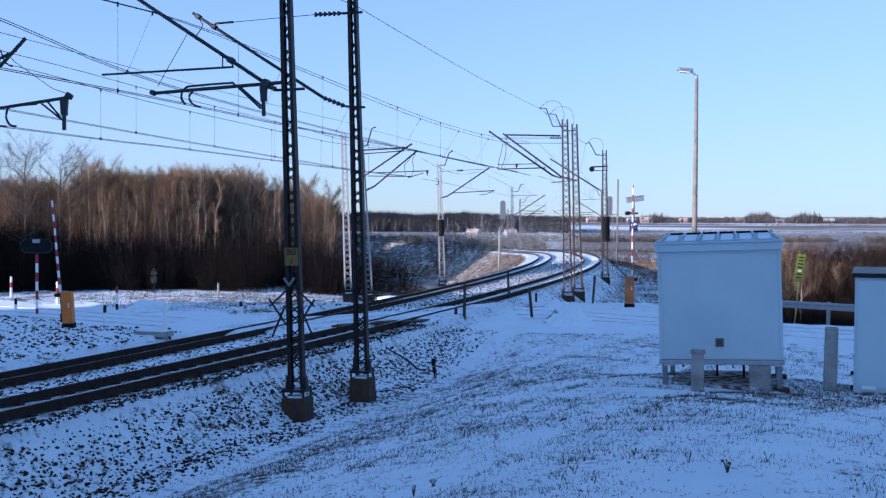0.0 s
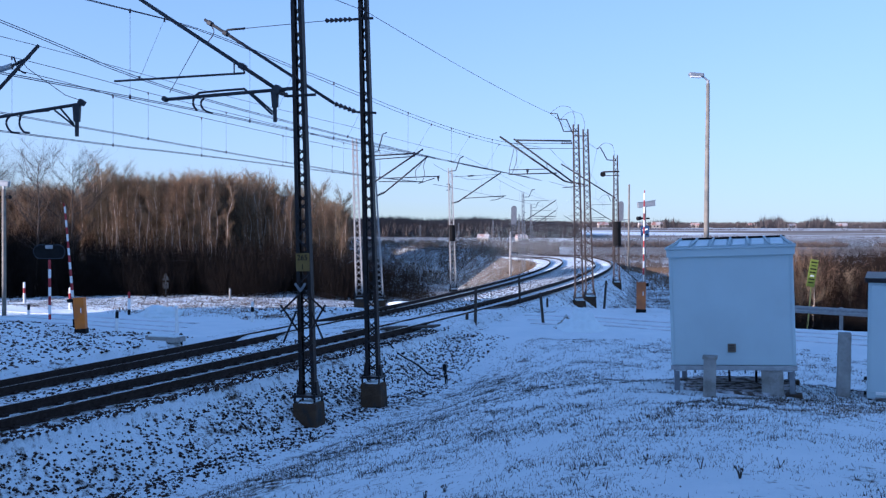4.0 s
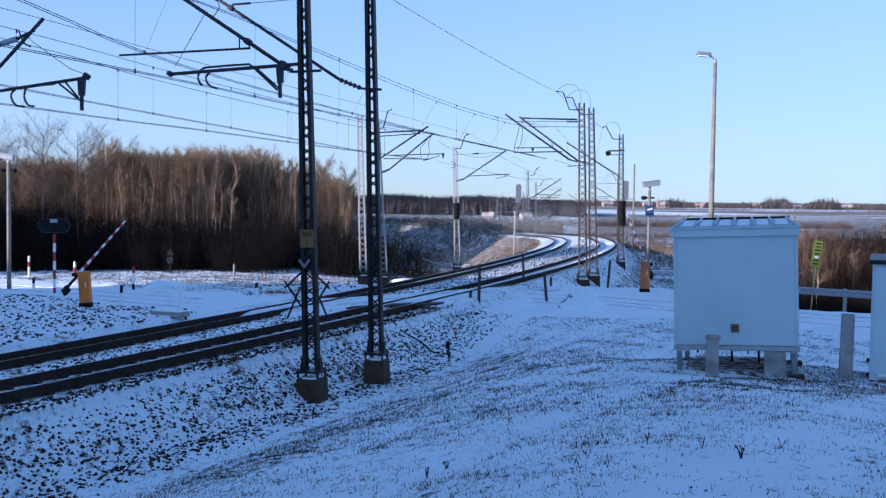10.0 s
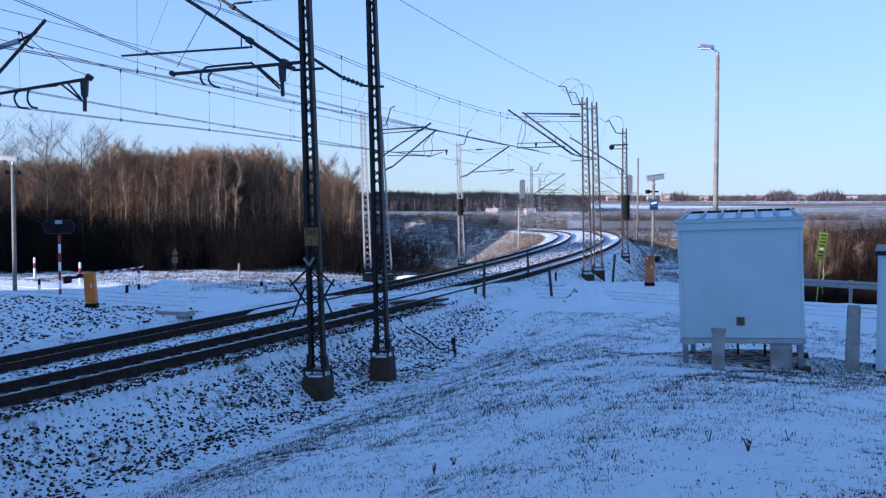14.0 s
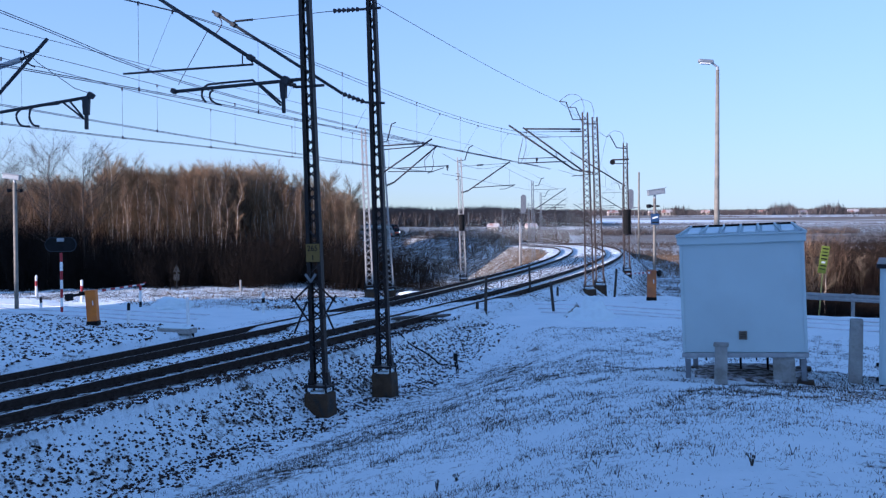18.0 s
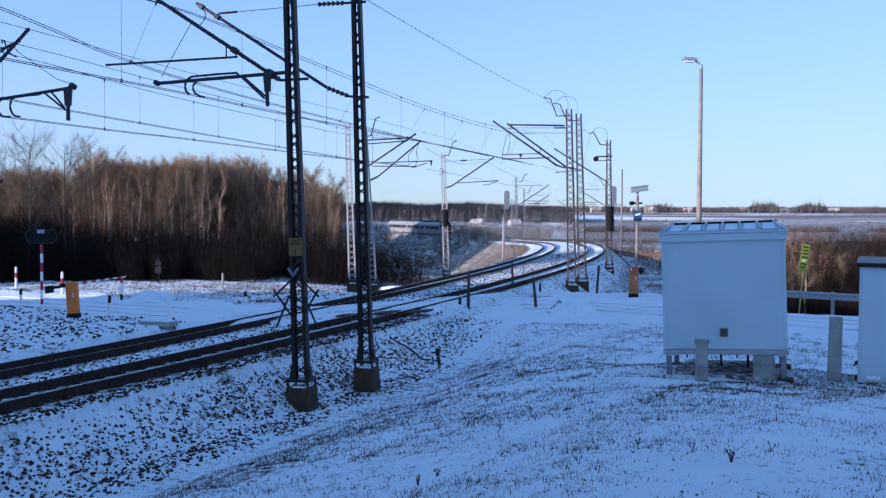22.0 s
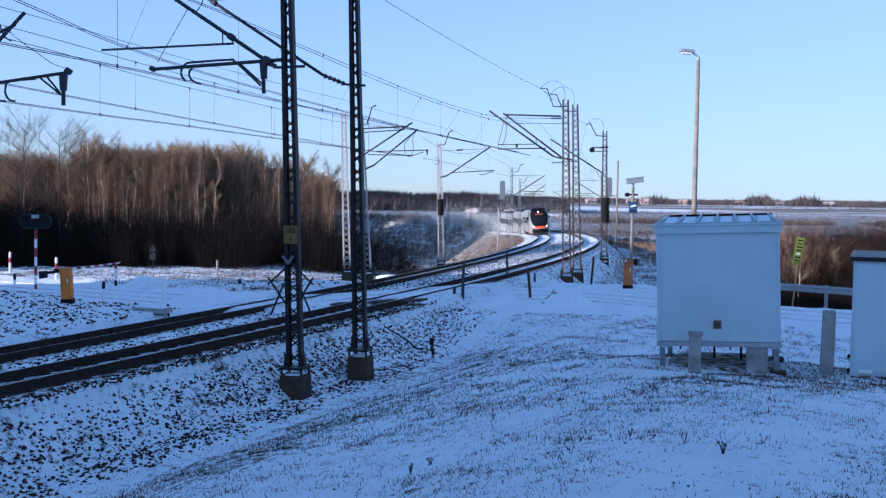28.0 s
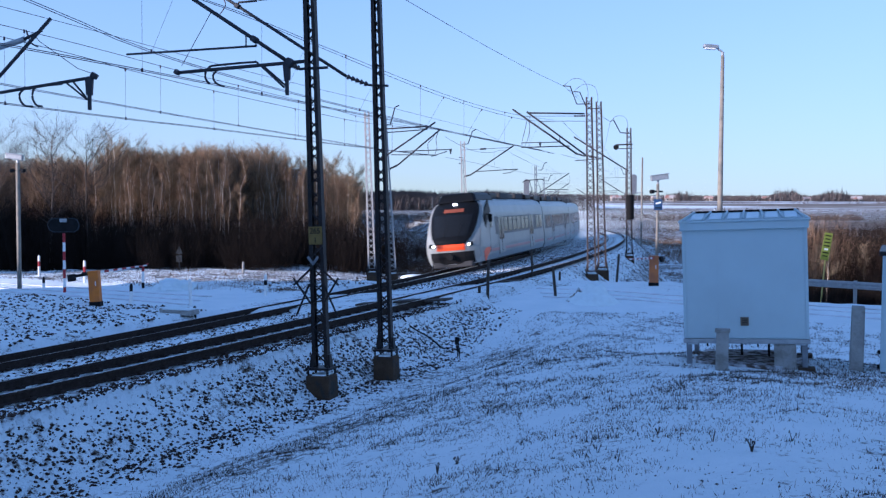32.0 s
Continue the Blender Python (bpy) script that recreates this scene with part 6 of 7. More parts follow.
def tree_template(seed, height, spread, bark, twig, name, label, limbs=16, twigs=22, first=0.35, lift=0.9, tr=0.013, bole=0.0125, dome=False):
    rs = random.Random(seed)
    t = thing(name, (0, 0, 0), label, "tree")
    v, f = [], []
    pts = [Vector((0, 0, -0.5))]
    for k in range(1, 8):
        pts.append(Vector((rs.uniform(-1, 1) * 0.12 * k * 0.3, rs.uniform(-1, 1) * 0.12 * k * 0.3, height * k / 7 * 0.92)))
    for k in range(7):
        r = height * bole * (1 - k / 7.6)
        spike(v, f, pts[k], pts[k + 1], r, 6)
        # keep the bole's taper gentle between joints
        n = 6
        for q in range(n):
            c = pts[k + 1]
            v[-n + q] = c + (v[-n + q] - c) * 2.4
    cv, cf = [], []
    for i in range(limbs):
        h = first + (1 - first) * (i + rs.random()) / limbs
        z = height * h * 0.92
        k = min(int(h * 7), 6)
        base = pts[k].lerp(pts[k + 1], h * 7 - k if h * 7 - k < 1 else 1.0)
        an = rs.uniform(0, 2 * math.pi)
        ln = spread * (1.1 - h * 0.62) * rs.uniform(0.7, 1.1)
        if dome:
            ln = spread * (0.5 + 0.62 * math.sin(math.pi * (0.2 + 0.72 * (h - first) / (1 - first)))) * rs.uniform(0.75, 1.1) * 0.8
        d = Vector((math.cos(an), math.sin(an), lift * rs.uniform(0.6, 1.3))).normalized()
        end = base + d * ln
        mid = base.lerp(end, 0.5) + Vector((rs.uniform(-0.1, 0.1), rs.uniform(-0.1, 0.1), -0.06)) * ln
        lv, lf = (cv, cf) if bark is M_birch else (v, f)
        spike(lv, lf, base, mid, height * 0.0036 * (1.3 - h), 4)
        spike(lv, lf, mid, end, height * 0.0024 * (1.3 - h), 4)
        for j in range(twigs):
            u = rs.random()
            p = base.lerp(mid, u * 2) if u < 0.5 else mid.lerp(end, u * 2 - 1)
            dd = (d * 0.7 + Vector((rs.uniform(-1, 1), rs.uniform(-1, 1), rs.uniform(-0.3, 1.0))) * 0.8).normalized()
            l2 = ln * rs.uniform(0.18, 0.5)
            q = p + dd * l2
            spike(cv, cf, p, q, tr * rs.uniform(0.7, 1.3))
            for _ in range(2):
                p2 = p.lerp(q, rs.uniform(0.3, 0.9))
                d3 = (dd + Vector((rs.uniform(-1, 1), rs.uniform(-1, 1), rs.uniform(-0.4, 0.8))) * 0.8).normalized()
                spike(cv, cf, p2, p2 + d3 * l2 * rs.uniform(0.4, 0.8), tr * 0.7)
    pymesh("trunk", v, f, bark, t)
    pymesh("crown", cv, cf, twig, t)
    return t


def shrub_template(seed, height, width, stems, material, name, label, r=0.012):
    rs = random.Random(seed)
    t = thing(name, (0, 0, 0), label, "shrub")
    v, f = [], []
    for k in range(stems):
        an, rad = rs.uniform(0, 6.283), width * 0.5 * math.sqrt(rs.random())
        a = Vector((rad * math.cos(an), rad * math.sin(an), -0.3))
        h = height * rs.uniform(0.45, 1.0)
        b = a + Vector((math.cos(an) * h * 0.18 + rs.uniform(-0.2, 0.2) * h, math.sin(an) * h * 0.18 + rs.uniform(-0.2, 0.2) * h, h))
        m = a.lerp(b, 0.5) + Vector((rs.uniform(-0.06, 0.06), rs.uniform(-0.06, 0.06), 0)) * h
        spike(v, f, a, m, r * 1.3)
        spike(v, f, m, b, r)
        for _ in range(4):
            p = a.lerp(b, rs.uniform(0.3, 0.95))
            d = Vector((rs.uniform(-1, 1), rs.uniform(-1, 1), rs.uniform(0.2, 1.4))).normalized()
            spike(v, f, p, p + d * h * rs.uniform(0.12, 0.3), r * 0.7)
    pymesh("crown", v, f, material, t)
    return t


def woods():
    rs = random.Random(11)
    T = [tree_template(k, 11.5, 2.9, (M_bark, M_bark, M_birch, M_bark, M_birch, M_bark)[k], (M_twig, M_twig, M_twiggrey, M_twig, M_twig, M_twiggrey)[k],
                       ("alder_tree", "alder_tree", "birch_tree", "alder_tree", "birch_tree", "alder_tree")[k],
                       ("bare red-brown alder in the winter wood", "bare red-brown alder in the winter wood", "bare birch with a pale trunk in the wood",
                        "bare red-brown alder in the winter wood", "bare birch with a pale trunk in the wood", "bare grey-brown alder in the winter wood")[k],
                       limbs=40, twigs=36, lift=1.2, first=0.4, tr=0.0075) for k in range(6)]
    slim = [tree_template(60 + k, 11.5, 1.5, M_birch, M_twig, "birch_tree", "slender birch with a pale trunk at the wood's edge", limbs=30, twigs=22, first=0.4, lift=1.5, tr=0.007, bole=0.0068) for k in range(3)]
    S = [shrub_template(40 + k, 3.6, 3.7, 240, (M_brush, M_twig, M_shade_brush)[k], "shrub", ("bare brown thicket shrub", "bare red-brown thicket shrub", "bare undergrowth shrub darkened as if shaded")[k], 0.0085) for k in range(3)]
    for ob in T + slim:
        tagged(ob, group="trees of the winter wood")
    for ob in S:
        tagged(ob, group="thicket shrubs")
    used = set()

    def put(src, x, y, z, s, tilt=2.0):
        m = pose(x, y, z, rs.uniform(-tilt, tilt), rs.uniform(-tilt, tilt), rs.uniform(0, 360)) @ Matrix.Diagonal((s, s, s, 1))
        if src not in used:
            used.add(src)
            src.scale = (s, s, s)
            src.matrix_basis = m
            return src
        ob = copy_thing(src, m)
        ob.matrix_basis = m
        return ob

    # the wood inside the curve
    n = 0
    while n < 380:
        y = 64 + 26 * rs.random() ** 1.4
        x = y * rs.uniform(-0.62, -0.113)
        front = 62 + 5 * math.sin(x * 0.35) + (3 if x > -14 else 0)
        if y < front or (y > 77 and x > -38):
            continue
        z = gz(x, y)
        top = 6.6 + 0.25 * math.sin(x * 0.4 + 1) + rs.uniform(-0.45, 0.15) - (0.9 if x / y < -0.37 else 0) - max(0, (x / y + 0.2) * 22) * 1.0 + (y - 70) * 0.03 + 0.1
        put(T[rs.choice((0, 2, 2, 3, 2, 4, 5, 1, 4))], x, y, z, max(0.5, (top - z) / 11.5))
        n += 1
    # slender birches along its sunny edge
    for k in range(70):
        x = -6.8 - 15.5 * rs.random()
        y = 60.5 + 5 * math.sin(x * 0.35) * (x > -14) + rs.uniform(0, 4) + (4 if x > -10 else 0)
        z = gz(x, y)
        top = 6.3 - 3.4 * rs.random() ** 1.6 - max(0, (x / y + 0.2) * 22)
        put(slim[k % 3], x, y, z, max(0.4, (top - z) / 11.5), 7)
    # unseen trees farther left, added to keep sun off the wood's foot
    for k in range(30):
        y = rs.uniform(56, 105)
        x = y * rs.uniform(-1.0, -0.6)
        z = gz(x, y)
        put(T[k % 6], x, y, z, rs.uniform(0.4, 0.55))
    # undergrowth along its edge: dark brush with shade put into its colour
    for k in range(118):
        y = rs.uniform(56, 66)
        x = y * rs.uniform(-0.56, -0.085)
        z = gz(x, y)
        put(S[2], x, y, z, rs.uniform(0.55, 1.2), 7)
    # taller near-black shrubs at the left end, in place of shade there
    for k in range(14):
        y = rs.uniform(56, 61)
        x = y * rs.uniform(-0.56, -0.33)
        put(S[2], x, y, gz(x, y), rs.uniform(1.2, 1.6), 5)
    for x, y, s in ((-4.6, 72, 1.15), (-3.7, 74, 1.0), (-5.5, 71, 1.2), (-4.0, 78, 1.1)):
        put(S[0], x, y, gz(x, y), s, 4)
    # two old trees standing over the wood's end
    big = [tree_template(90 + k, 14.5, 5.6, M_bark, M_wood, "bare_tree", "tall bare broad-crowned tree above the wood", limbs=36, twigs=26, first=0.3, lift=0.95, tr=0.0085, dome=True) for k in range(2)]
    for src, x, y, top in ((big[0], -24.3, 57.2, 7.5), (big[1], -22.6, 58.4, 7.2), (big[0], -28.6, 60, 7.3), (big[1], -33, 60, 7.2)):
        z = gz(x, y)
        put(src, x, y, z, (top - z) / 14.5)
    # pale birches at the wood's right-hand end
    for x, y, top in ((-8.9, 68, 6.3), (-8.0, 70, 5.9), (-9.8, 69, 6.4), (-22.8, 64, 7.5), (-21.9, 65, 7.2), (-23.6, 65, 7.0)):
        z = gz(x, y)
        put(T[2], x, y, z, (top - z) / 11.5)
    # unseen trees heightening the added bank that shades the foreground
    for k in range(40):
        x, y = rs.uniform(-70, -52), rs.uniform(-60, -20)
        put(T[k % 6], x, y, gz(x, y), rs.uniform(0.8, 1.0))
    # the brown thicket beyond the lane; its near-black shrubs stand in for shade
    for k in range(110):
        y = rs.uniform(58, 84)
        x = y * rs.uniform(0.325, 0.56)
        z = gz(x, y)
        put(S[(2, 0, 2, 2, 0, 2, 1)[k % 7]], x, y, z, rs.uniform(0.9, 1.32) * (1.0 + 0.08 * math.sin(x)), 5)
    # low near-black front row: the thicket's shaded foot given by colour
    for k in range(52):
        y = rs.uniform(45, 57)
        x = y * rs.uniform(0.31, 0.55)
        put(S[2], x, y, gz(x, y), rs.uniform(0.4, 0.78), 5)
    for k in range(5):
        y = rs.uniform(50, 58)
        x = y * rs.uniform(0.33, 0.5)
        put(T[5], x, y, gz(x, y), rs.uniform(0.27, 0.4))
    x, y = 19.2, 53.0
    put(T[2], x, y, gz(x, y), 0.36)
    for ob in T + S + slim + big:
        if ob not in used:
            for c in ob.children:
                bpy.data.objects.remove(c)
            bpy.data.objects.remove(ob)


woods()


def far_woods(name, places, label, seed, spikes=13, fan=0.42, thick=0.035, material=None, even=0.12):
    """A distant belt of trees, as many narrow ragged crowns."""
    rs = random.Random(seed)
    v, f = [], []
    for x, y, h in places:
        z = gz(x, y)
        for _ in range(spikes):
            an, rad = rs.uniform(0, 6.283), math.sqrt(rs.random())
            ox, oy = math.cos(an) * rad * fan * h, math.sin(an) * rad * fan * h
            zb = rs.uniform(-0.1, 0.35)
            spike(v, f, (x + ox * 0.4, y + oy * 0.4, z + h * zb), (x + ox, y + oy, z + h * (1.0 - 0.5 * rad * rad) * rs.uniform(1 - even * 1.6, 1 + even * 0.4)), thick * h * rs.uniform(0.6, 1.3))
    ob = pymesh(name, v, f, material or M_farwood, kind="stuff", label=label)
    return tagged(ob, category="woodland")


def distance():
    rs = random.Random(21)
    belt = []
    for k in range(2600):
        y = rs.uniform(500, 580)
        u = rs.uniform(-0.16, 0.125)
        belt.append((u * y, y, (10.6 + 0.5 * math.sin(u * 70) + rs.uniform(-0.8, 0.4)) * (1 - 0.3 * max(0, (u - 0.05) / 0.08))))
    far_woods("woodland_belt", belt, "dark distant belt of bare woodland", 1, 15, 0.34, 0.03)
    reeds = []
    for k in range(1500):
        y = rs.uniform(215, 400)
        u = rs.uniform(-0.14, 0.105)
        reeds.append((u * y, y, rs.uniform(1.2, 3.4)))
    for k in range(700):
        y = rs.uniform(125, 230)
        u = rs.uniform(0.13, 0.21)
        reeds.append((u * y, y, rs.uniform(0.35, 1.0)))
    far_woods("reed_thicket", reeds, "pale brown winter thicket across the low meadow", 2, 12, 0.5, 0.022, M_reed)
    hedges = []
    for y0, u0, u1, n, h0, h1 in ((365, 0.1, 0.62, 900, 2.0, 3.4), (225, 0.13, 0.6, 900, 0.5, 1.3), (170, 0.14, 0.6, 800, 0.4, 1.0), (140, 0.15, 0.6, 600, 0.3, 0.9),
                                  (520, 0.12, 0.62, 420, 0.7, 2.0), (690, 0.16, 0.62, 420, 0.8, 2.2)):
        for k in range(n):
            u = rs.uniform(u0, u1)
            if math.sin(u * 40 + y0) + math.sin(u * 97 + y0 * 0.3) < -0.9:
                continue
            y = y0 * (1 + 0.25 * (u - 0.3) * math.sin(y0)) + rs.uniform(-0.02, 0.02) * y0
            hedges.append((u * y, y, rs.uniform(h0, h1)))
    far_woods("hedgerow", hedges, "dark bare hedgerows across the snowy fields", 4, 10, 0.7, 0.026)
    village = []
    for k in range(1900):
        y = rs.uniform(800, 1050)
        u = rs.uniform(0.06, 0.62)
        h = 3.5 + 10.5 * abs(math.sin(u * 23) * math.sin(u * 61 + 1)) ** 1.5 * rs.uniform(0.3, 1.3) + (4 if rs.random() < 0.05 else 0)
        village.append((u * y, y, h * (0.7 if u < 0.25 else 1.0)))
    far_woods("village_trees", village, "distant trees round a village on the skyline", 3, 11, 0.36, 0.045)
    ridge = []
    for k in range(2600):
        y = rs.uniform(1350, 1550)
        u = rs.uniform(0.05, 0.66)
        ridge.append((u * y, y, 7.6 + 0.7 * math.sin(u * 19) + rs.uniform(-1.2, 0.5)))
    far_woods("wooded_ridge", ridge, "low brown wooded ridge on the horizon", 6, 9, 0.9, 0.06)
    # houses
    def house(x, y, w, d, h, label):
        z = gz(x, y)
        t = thing("house", (x, y, z), label, "house", "far houses", turn=rs.uniform(-25, 25))
        bm = B()
        box(bm, (w, d, h + 1), (0, 0, h / 2 - 0.5))
        wl = part("wall", bm, M_house, t)
        bm = B()
        vs = [bm.verts.new(q) for q in ((-w * 0.55, -d * 0.58, h), (w * 0.55, -d * 0.58, h), (w * 0.55, d * 0.58, h), (-w * 0.55, d * 0.58, h), (-w * 0.55, 0, h + d * 0.42), (w * 0.55, 0, h + d * 0.42))]
        for q in ((0, 1, 5, 4), (2, 3, 4, 5), (0, 4, 3), (1, 2, 5), (3, 2, 1, 0)):
            bm.faces.new([vs[k] for k in q])
        r = part("roof", bm, M_roof, t)
        bm = B()
        box(bm, (0.5, 0.5, 1.4), (w * 0.2, d * 0.15, h + d * 0.42))
        part("chimney", bm, M_house, r)
        for k in (-0.3, 0.0, 0.3):
            bm = B()
            box(bm, (w * 0.13, 0.06, 1.1), (k * w, -d / 2 - 0.02, h * 0.55))
            part("window", bm, M_glassdark, wl)
    for u, y, w in ((0.15, 840, 8), (0.19, 860, 7), (0.205, 830, 9), (0.243, 850, 7), (0.3, 860, 7), (0.34, 850, 6), (0.39, 840, 8), (0.46, 850, 7), (0.5, 860, 8)):
        house(u * y, y, w, w * 0.7, 2.2, "pale distant house with a snowy gable roof")
    for u, y, w in ((0.03, 400, 4.4), (0.068, 405, 4.2)):
        house(u * y, y, w, w * 0.8, 2.4 + 0.2 * (u > 0.3), "low house with a snowy gable roof behind the thicket")


distance()

# ---------------------------------------------------------------- ballast, grass and weeds
def stones(name, count, pick, size, seed, label, material, sink=0.35):
    rs = np.random.RandomState(seed)
    x, y = pick(rs, count)
    z = ground_z(x, y) + 0.018 * wobble(x, y, 2.2, 4) + 0.01 * wobble(x, y, 6.1, 7) * (np.hypot(x, y) < 30)
    n = len(x)
    octa = np.array(((1, 0, 0), (0, 1, 0), (-1, 0, 0), (0, -1, 0), (0, 0, 1), (0, 0, -1)), float)
    s = size * (0.45 + rs.rand(n) ** 1.5)[:, None, None]
    an = rs.rand(n) * 6.283
    c, w = np.cos(an), np.sin(an)
    q = octa[None] * (0.65 + 0.7 * rs.rand(n, 6, 1)) * np.array((1.25, 0.9, 0.8)) * s
    q = q + rs.randn(n, 6, 3) * s * 0.12
    q = np.stack([q[..., 0] * c[:, None] - q[..., 1] * w[:, None], q[..., 0] * w[:, None] + q[..., 1] * c[:, None], q[..., 2]], -1)
    q = q + np.stack([x, y, z + size * sink * 0.5], -1)[:, None]
    tri = np.array(((0, 1, 4), (1, 2, 4), (2, 3, 4), (3, 0, 4), (1, 0, 5), (2, 1, 5), (3, 2, 5), (0, 3, 5)))
    faces = (tri[None] + 6 * np.arange(n)[:, None, None]).reshape(-1, 3)
    ob = pymesh(name, q.reshape(-1, 3).tolist(), faces.tolist(), material, kind="stuff", label=label)
    return tagged(ob, category="stones")


def along(a0, a1, e0, e1, base="near", clump=0.5):
    """Places scattered along the line between two distances from an axis, in loose patches."""
    def pick(rs, count):
        m = int(count * 2.5)
        a = a0 + (a1 - a0) * rs.rand(m)
        e = e0 + (e1 - e0) * rs.rand(m)
        if base == "near":
            o = near_xy(a)
        else:
            o = far_xy(a)
        n = np.stack([np.cos(a / FAR_R), np.sin(a / FAR_R)], -1)
        p = o + n * e[:, None]
        x, y = p[:, 0], p[:, 1]
        keep = (wobble(x, y, 1.1, 3) * 0.5 + wobble(x, y, 3.3, 5) * 0.5 + rs.randn(m) * 0.6 > clump - 0.6 + 1.3 * np.clip((a - a1) / 16 + 1, 0, 1) + 0.9 * np.clip(e - e1 + 1, 0, 1)) & (np.abs(y - road_y(x)) > 3.7)
        return x[keep][:count], y[keep][:count]
    return pick


stones("ballast", 16000, along(-170, -127, 0.95, 3.6, "near", 0.2), 0.028, 1, "dark ballast stones poking through snow on the slope", M_ballast)
stones("ballast", 9000, along(-180, -60, -4.6, -0.9, "near", 0.4), 0.032, 2, "dark ballast stones between the snowy tracks", M_ballast)
stones("ballast", 3000, along(-122, -50, 1.2, 4.6, "near", 0.4), 0.036, 3, "dark ballast stones poking through snow beside the track", M_ballast)


def left_bank(rs, count):
    x = -24 + 15.5 * rs.rand(count * 3)
    y = 21 + 14 * rs.rand(count * 3)
    a, d = polar(x, y)
    k = (d < -2.6) & (y < road_y(x) - 3.4) & (wobble(x, y, 1.3, 6) + 0.7 * wobble(x, y, 3.6, 2) + rs.randn(count * 3) * 0.6 > 0.1 + 1.2 * np.clip((x + 12) / 4, 0, 1))
    return x[k][:count], y[k][:count]


stones("ballast", 3000, left_bank, 0.042, 7, "dark stones and clods poking through snow on the bank", M_ballast)
stones("ballast", 4200, along(-190, -60, -5.5, -0.9, "far", 0.4), 0.045, 4, "dark ballast stones poking through snow beside the inner track", M_ballast)


def grass(name, count, pick, height, seed, label, material, lean=0.6, r=0.006):
    rs = np.random.RandomState(seed)
    x, y = pick(rs, count)
    n = len(x)
    z = ground_z(x, y) + 0.018 * wobble(x, y, 2.2, 4) + 0.01 * wobble(x, y, 6.1, 7) * (np.hypot(x, y) < 30) - 0.01
    h = height * (0.35 + rs.rand(n) ** 2)
    an = rs.rand(n) * 6.283
    ln = lean * h * rs.rand(n)
    base = np.stack([x, y, z], -1)
    tip = base + np.stack([np.cos(an) * ln, np.sin(an) * ln, h], -1)
    rr = r * (0.7 + rs.rand(n))
    vs = [base + np.stack([np.cos(an + k * 2.094) * rr, np.sin(an + k * 2.094) * rr, 0 * rr], -1) for k in range(3)] + [tip]
    v = np.stack(vs, 1).reshape(-1, 3)
    tri = np.array(((0, 1, 3), (1, 2, 3), (2, 0, 3)))
    faces = (tri[None] + 4 * np.arange(n)[:, None, None]).reshape(-1, 3)
    ob = pymesh(name, v.tolist(), faces.tolist(), material, kind="stuff", label=label)
    return tagged(ob, category="grass")


def on_field(x0, x1, y0, y1, level, tuft=0.12, per=9):
    """Tufts scattered over the field before the camera, denser in patches."""
    def pick(rs, count):
        m = count // per * 4
        cx, cy = x0 + (x1 - x0) * rs.rand(m), y0 + (y1 - y0) * rs.rand(m) ** 1.0
        a, d = polar(cx, cy)
        e = d - gap_at(a)
        keep = (wobble(cx, cy, 0.5, 2) + 0.8 * wobble(cx, cy, 1.7, 6) + rs.randn(m) * 0.6 > level) & (e > 4.2) & (np.abs(cy - road_y(cx)) > 3.6)
        cx, cy = cx[keep][:count // per], cy[keep][:count // per]
        x = (cx[:, None] + rs.randn(len(cx), per) * tuft).ravel()
        y = (cy[:, None] + rs.randn(len(cx), per) * tuft).ravel()
        return x, y
    return pick


grass("dry_grass", 52000, on_field(-7, 10, 4.5, 14, 0.05, 0.045, 8), 0.034, 11, "dry brown grass tips poking through the snow", M_grass, 1.0, 0.0038)
grass("dry_grass", 42000, on_field(-6, 13, 12, 29, 0.1, 0.06, 7), 0.05, 12, "dry brown grass tips poking through the snow", M_grass, 0.9, 0.006)
grass("dry_grass", 9000, on_field(-5, 11, 5, 26, 0.65, 0.1, 28), 0.06, 18, "dark matted grass clumps in the snow", M_wood, 1.0, 0.005)
grass("straw_grass", 16000, on_field(-6, 10, 4.5, 16, 0.1, 0.12, 5), 0.06, 22, "thin bleached grass stems standing in the snow", M_straw, 0.9, 0.0022)
grass("weed_stalks", 700, on_field(-3, 9, 6, 22, 0.5, 0.04, 7), 0.1, 13, "dark dead weed stalks standing in the snow", M_wood, 0.5, 0.0035)
grass("dry_grass", 26000, on_field(-7, 11, 4.5, 20, 0.3, 0.16, 5), 0.022, 19, "short dead stems and leaf tips just clear of the snow", M_wood, 1.6, 0.0035)
stones("dead_leaves", 3600, on_field(-6, 11, 4.5, 26, 0.3, 0.2, 3), 0.01, 20, "small dark dead leaves and clods on the snow", M_wood)


def dead_weed(at, h, stems, seed):
    """A dead weed: stiff stems forking from one root, with small dark seed heads."""
    rs = random.Random(seed)
    x, y = at
    t = thing("dead_weed", (x, y, gz(x, y)), "dark dead weed with stiff stems standing in snow", "weed", "dead weeds in the field")
    for k in range(stems):
        an = rs.uniform(0, 6.283)
        out = h * rs.uniform(0.1, 0.5)
        tip = Vector((math.cos(an) * out, math.sin(an) * out, h * rs.uniform(0.55, 1.0)))
        bend = tip * 0.5 + Vector((rs.uniform(-1, 1), rs.uniform(-1, 1), 0)) * h * 0.06
        st = bar_mesh("stem", rounded([(0, 0, -0.03), bend, tip], 3), 0.003, M_wood, t, n=4)
        bm = B()
        box(bm, (0.009, 0.009, 0.024), tip, rot=(rs.uniform(-20, 20), rs.uniform(-20, 20), 0), bevel=0.003)
        part("seed_head", bm, M_wood, st)


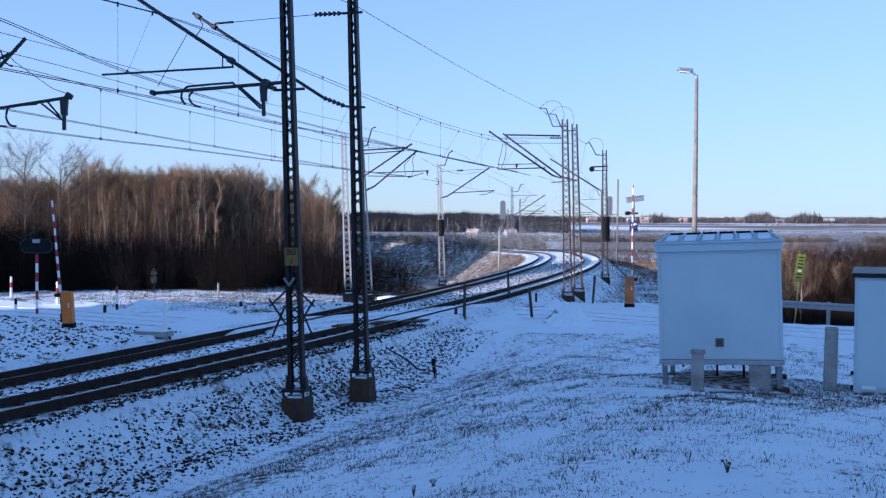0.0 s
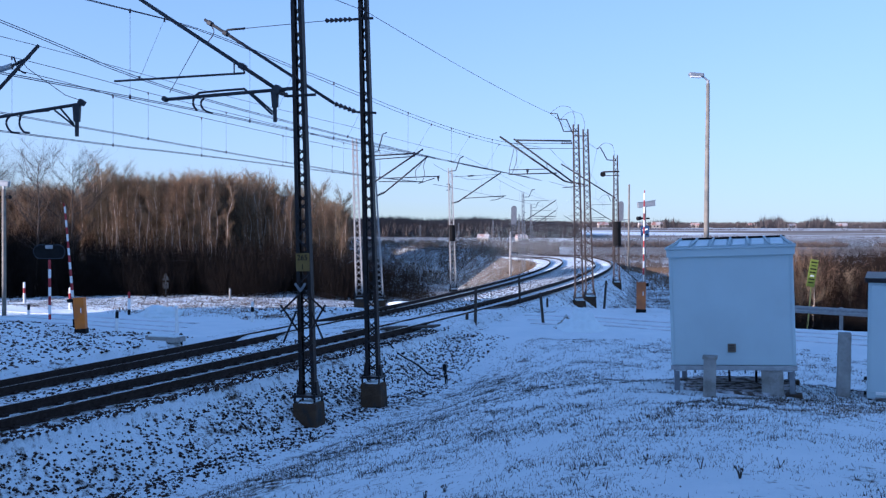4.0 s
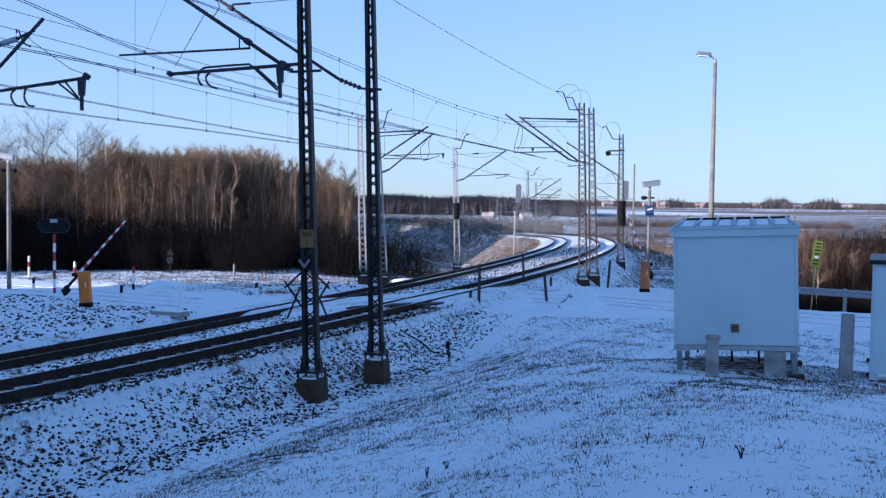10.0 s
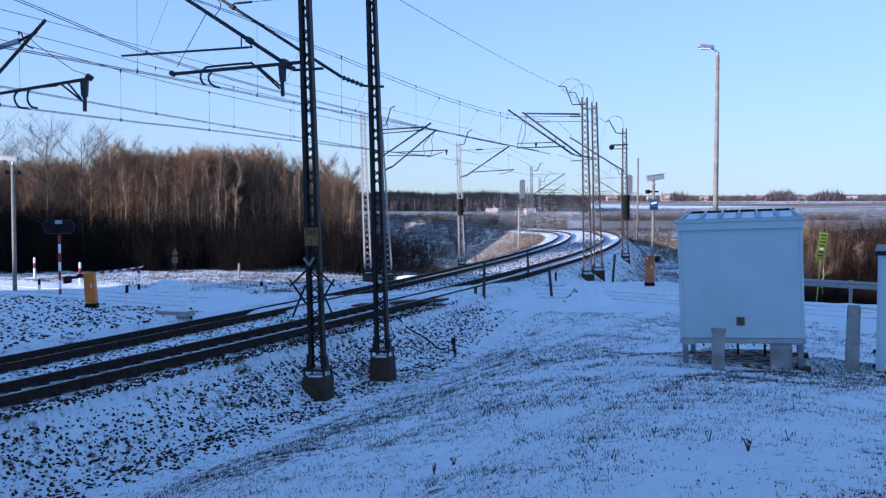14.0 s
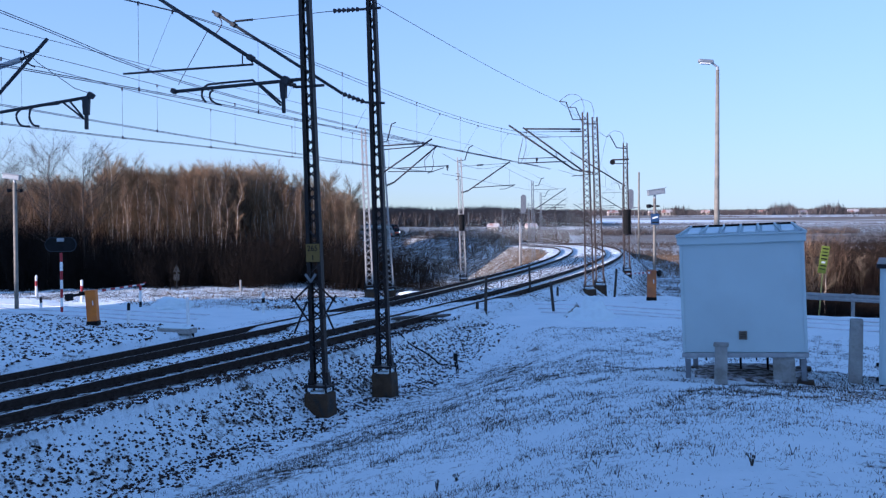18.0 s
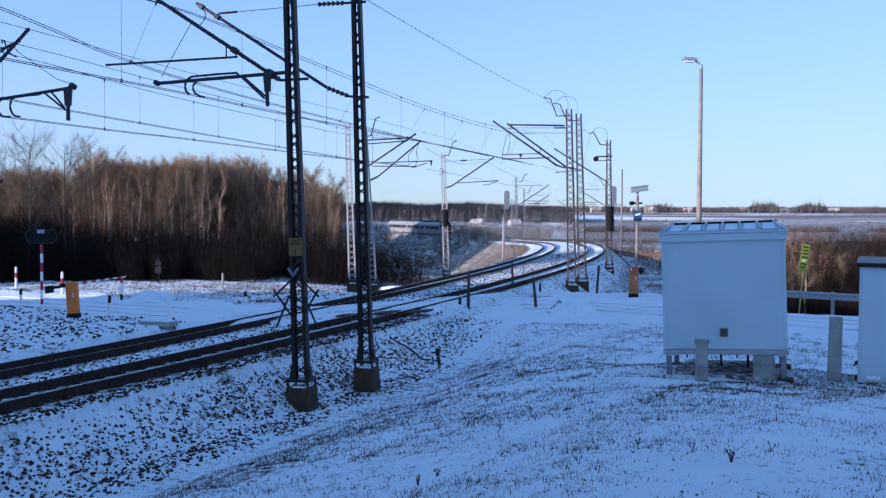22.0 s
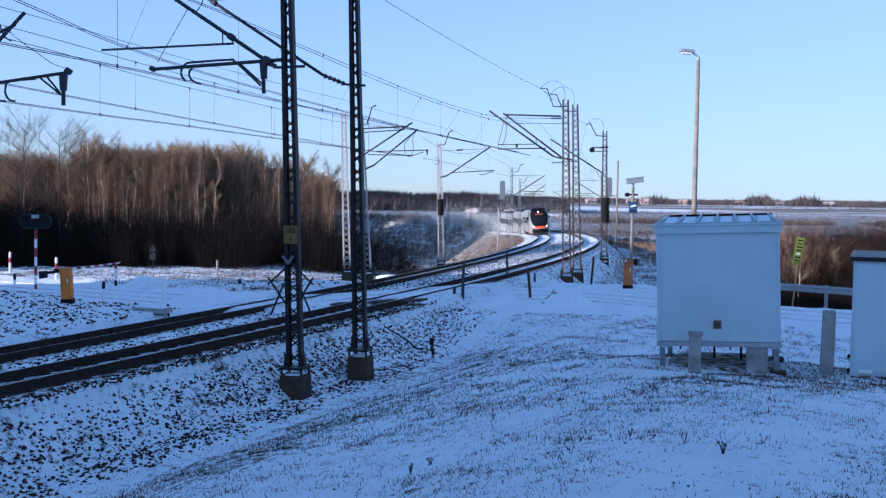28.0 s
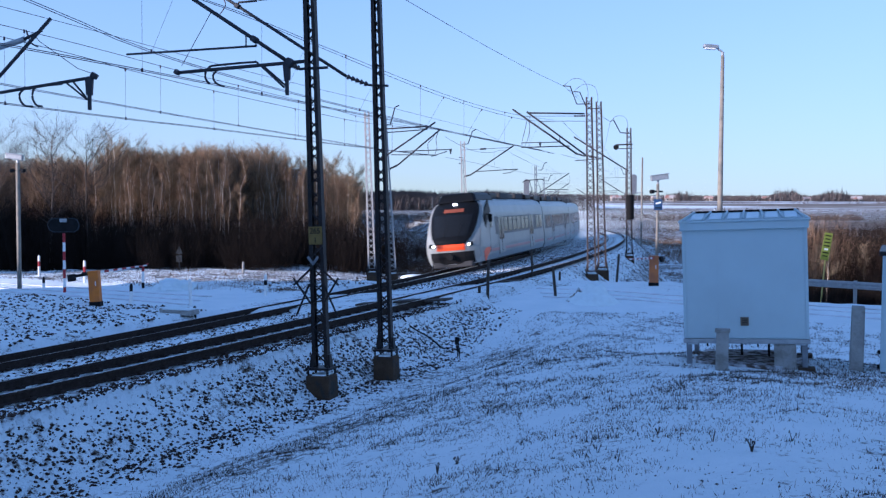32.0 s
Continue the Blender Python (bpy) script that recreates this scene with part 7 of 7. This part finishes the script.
for k, (at, h, n) in enumerate((((2.24, 7.7), 0.1, 9), ((2.09, 8.31), 0.075, 3), ((1.15, 8.5), 0.085, 2), ((2.71, 8.19), 0.08, 2), ((-0.26, 9.3), 0.09, 10), ((-0.08, 9.66), 0.07, 6),
                                ((1.77, 9.04), 0.07, 4), ((0.65, 11.75), 0.08, 5), ((0.64, 15.5), 0.1, 5))):
    dead_weed(at, h, n, 300 + k)


def ditch_places(rs, count):
    a = -190 + 52 * rs.rand(count * 2)
    e = 4.8 + 1.5 * rs.randn(count * 2)
    o = near_xy(a)
    n = np.stack([np.cos(a / FAR_R), np.sin(a / FAR_R)], -1)
    p = o + n * e[:, None]
    k = (e > 3) & (wobble(p[:, 0], p[:, 1], 1.4, 8) + rs.randn(count * 2) * 0.5 > 0)
    return p[k, 0][:count], p[k, 1][:count]


grass("ditch_grass", 19000, ditch_places, 0.055, 14, "matted grey-brown grass in the ditch", M_grass, 0.5, 0.005)


def verge_places(rs, count):
    x = -24 + 24 * rs.rand(count * 2)
    y = 20 + 38 * rs.rand(count * 2)
    a, d = polar(x, y)
    k = (d < -3) & (y > road_y(x) + 3.4) & (wobble(x, y, 0.9, 4) + rs.randn(count * 2) * 0.5 > 0.35)
    return x[k][:count], y[k][:count]


grass("verge_grass", 4500, verge_places, 0.16, 15, "dry grass on the snowy verge before the wood", M_grass, 0.8, 0.012)


def slope_places(rs, count):
    a = -85 + 260 * rs.rand(count)
    d = -2.6 - 9 * rs.rand(count)
    k = (np.sin(1.15 * (a + 0.9 * d) + 1.3 * wobble(a, d, 0.3, 2)) + 0.5 * rs.randn(count) > 0.0) | (a < -50)
    a, d = a[k], d[k]
    p = far_xy(a) + np.stack([np.cos(a / FAR_R), np.sin(a / FAR_R)], -1) * d[:, None]
    return p[:, 0], p[:, 1]


grass("embankment_grass", 18000, slope_places, 0.35, 16, "dry brown grass on the snow-streaked embankment", M_straw, 0.9, 0.03)


def curve_verge(rs, count):
    y = 56 + 90 * rs.rand(count)
    x = y * (0.165 + 0.14 * rs.rand(count))
    a, d = polar(x, y)
    k = (d - gap_at(a) > 4.0) & (wobble(x, y, 0.35, 3) + rs.randn(count) * 0.5 > np.where(y < 82, 0.75, -0.7))
    return x[k], y[k]


grass("verge_grass", 16000, curve_verge, 0.42, 21, "brown winter grass on the verge outside the curve", M_straw, 0.9, 0.02)


def right_places(rs, count):
    y = 29 + 44 * rs.rand(count)
    x = y * (0.29 + 0.29 * rs.rand(count))
    a, d = polar(x, y)
    k = (d - gap_at(a) > 4.5) & ((y > 43) | ((x > 10) & (y - road_y(x) > 3.4)))
    return x[k], y[k]


def strip_places(rs, count):
    u = rs.rand(count)
    x = 4.2 + 2.6 * u + 0.1 * rs.randn(count)
    y = 12.1 + 2.1 * u + 0.28 * rs.randn(count)
    k = wobble(x, y, 2.3, 3) + 0.6 * rs.randn(count) > 0.1
    return x[k], y[k]


grass("dry_grass", 2600, strip_places, 0.045, 23, "strip of matted brown grass beside the cabins", M_straw, 1.1, 0.004)


def mound_places(rs, count):
    x = -15.5 + 9.5 * rs.rand(count)
    y = 39.6 + 14 * rs.rand(count) ** 1.5
    k = (wobble(x, y, 0.8, 9) + 0.6 * wobble(x, y, 2.1, 5) + 0.5 * rs.randn(count) > 0.55) & (y > road_y(x) + 3.2)
    return x[k], y[k]


grass("verge_grass", 15000, mound_places, 0.13, 24, "matted brown grass breaking through the snow by the lane", M_straw, 1.1, 0.011)
# brush-dark blades paint the shaded dip below the guard rail
grass("rough_grass", 14000, right_places, 0.4, 17, "tall rough grass beyond the lane, near-black in place of shade", M_shade_brush, 0.8, 0.012)

motions()
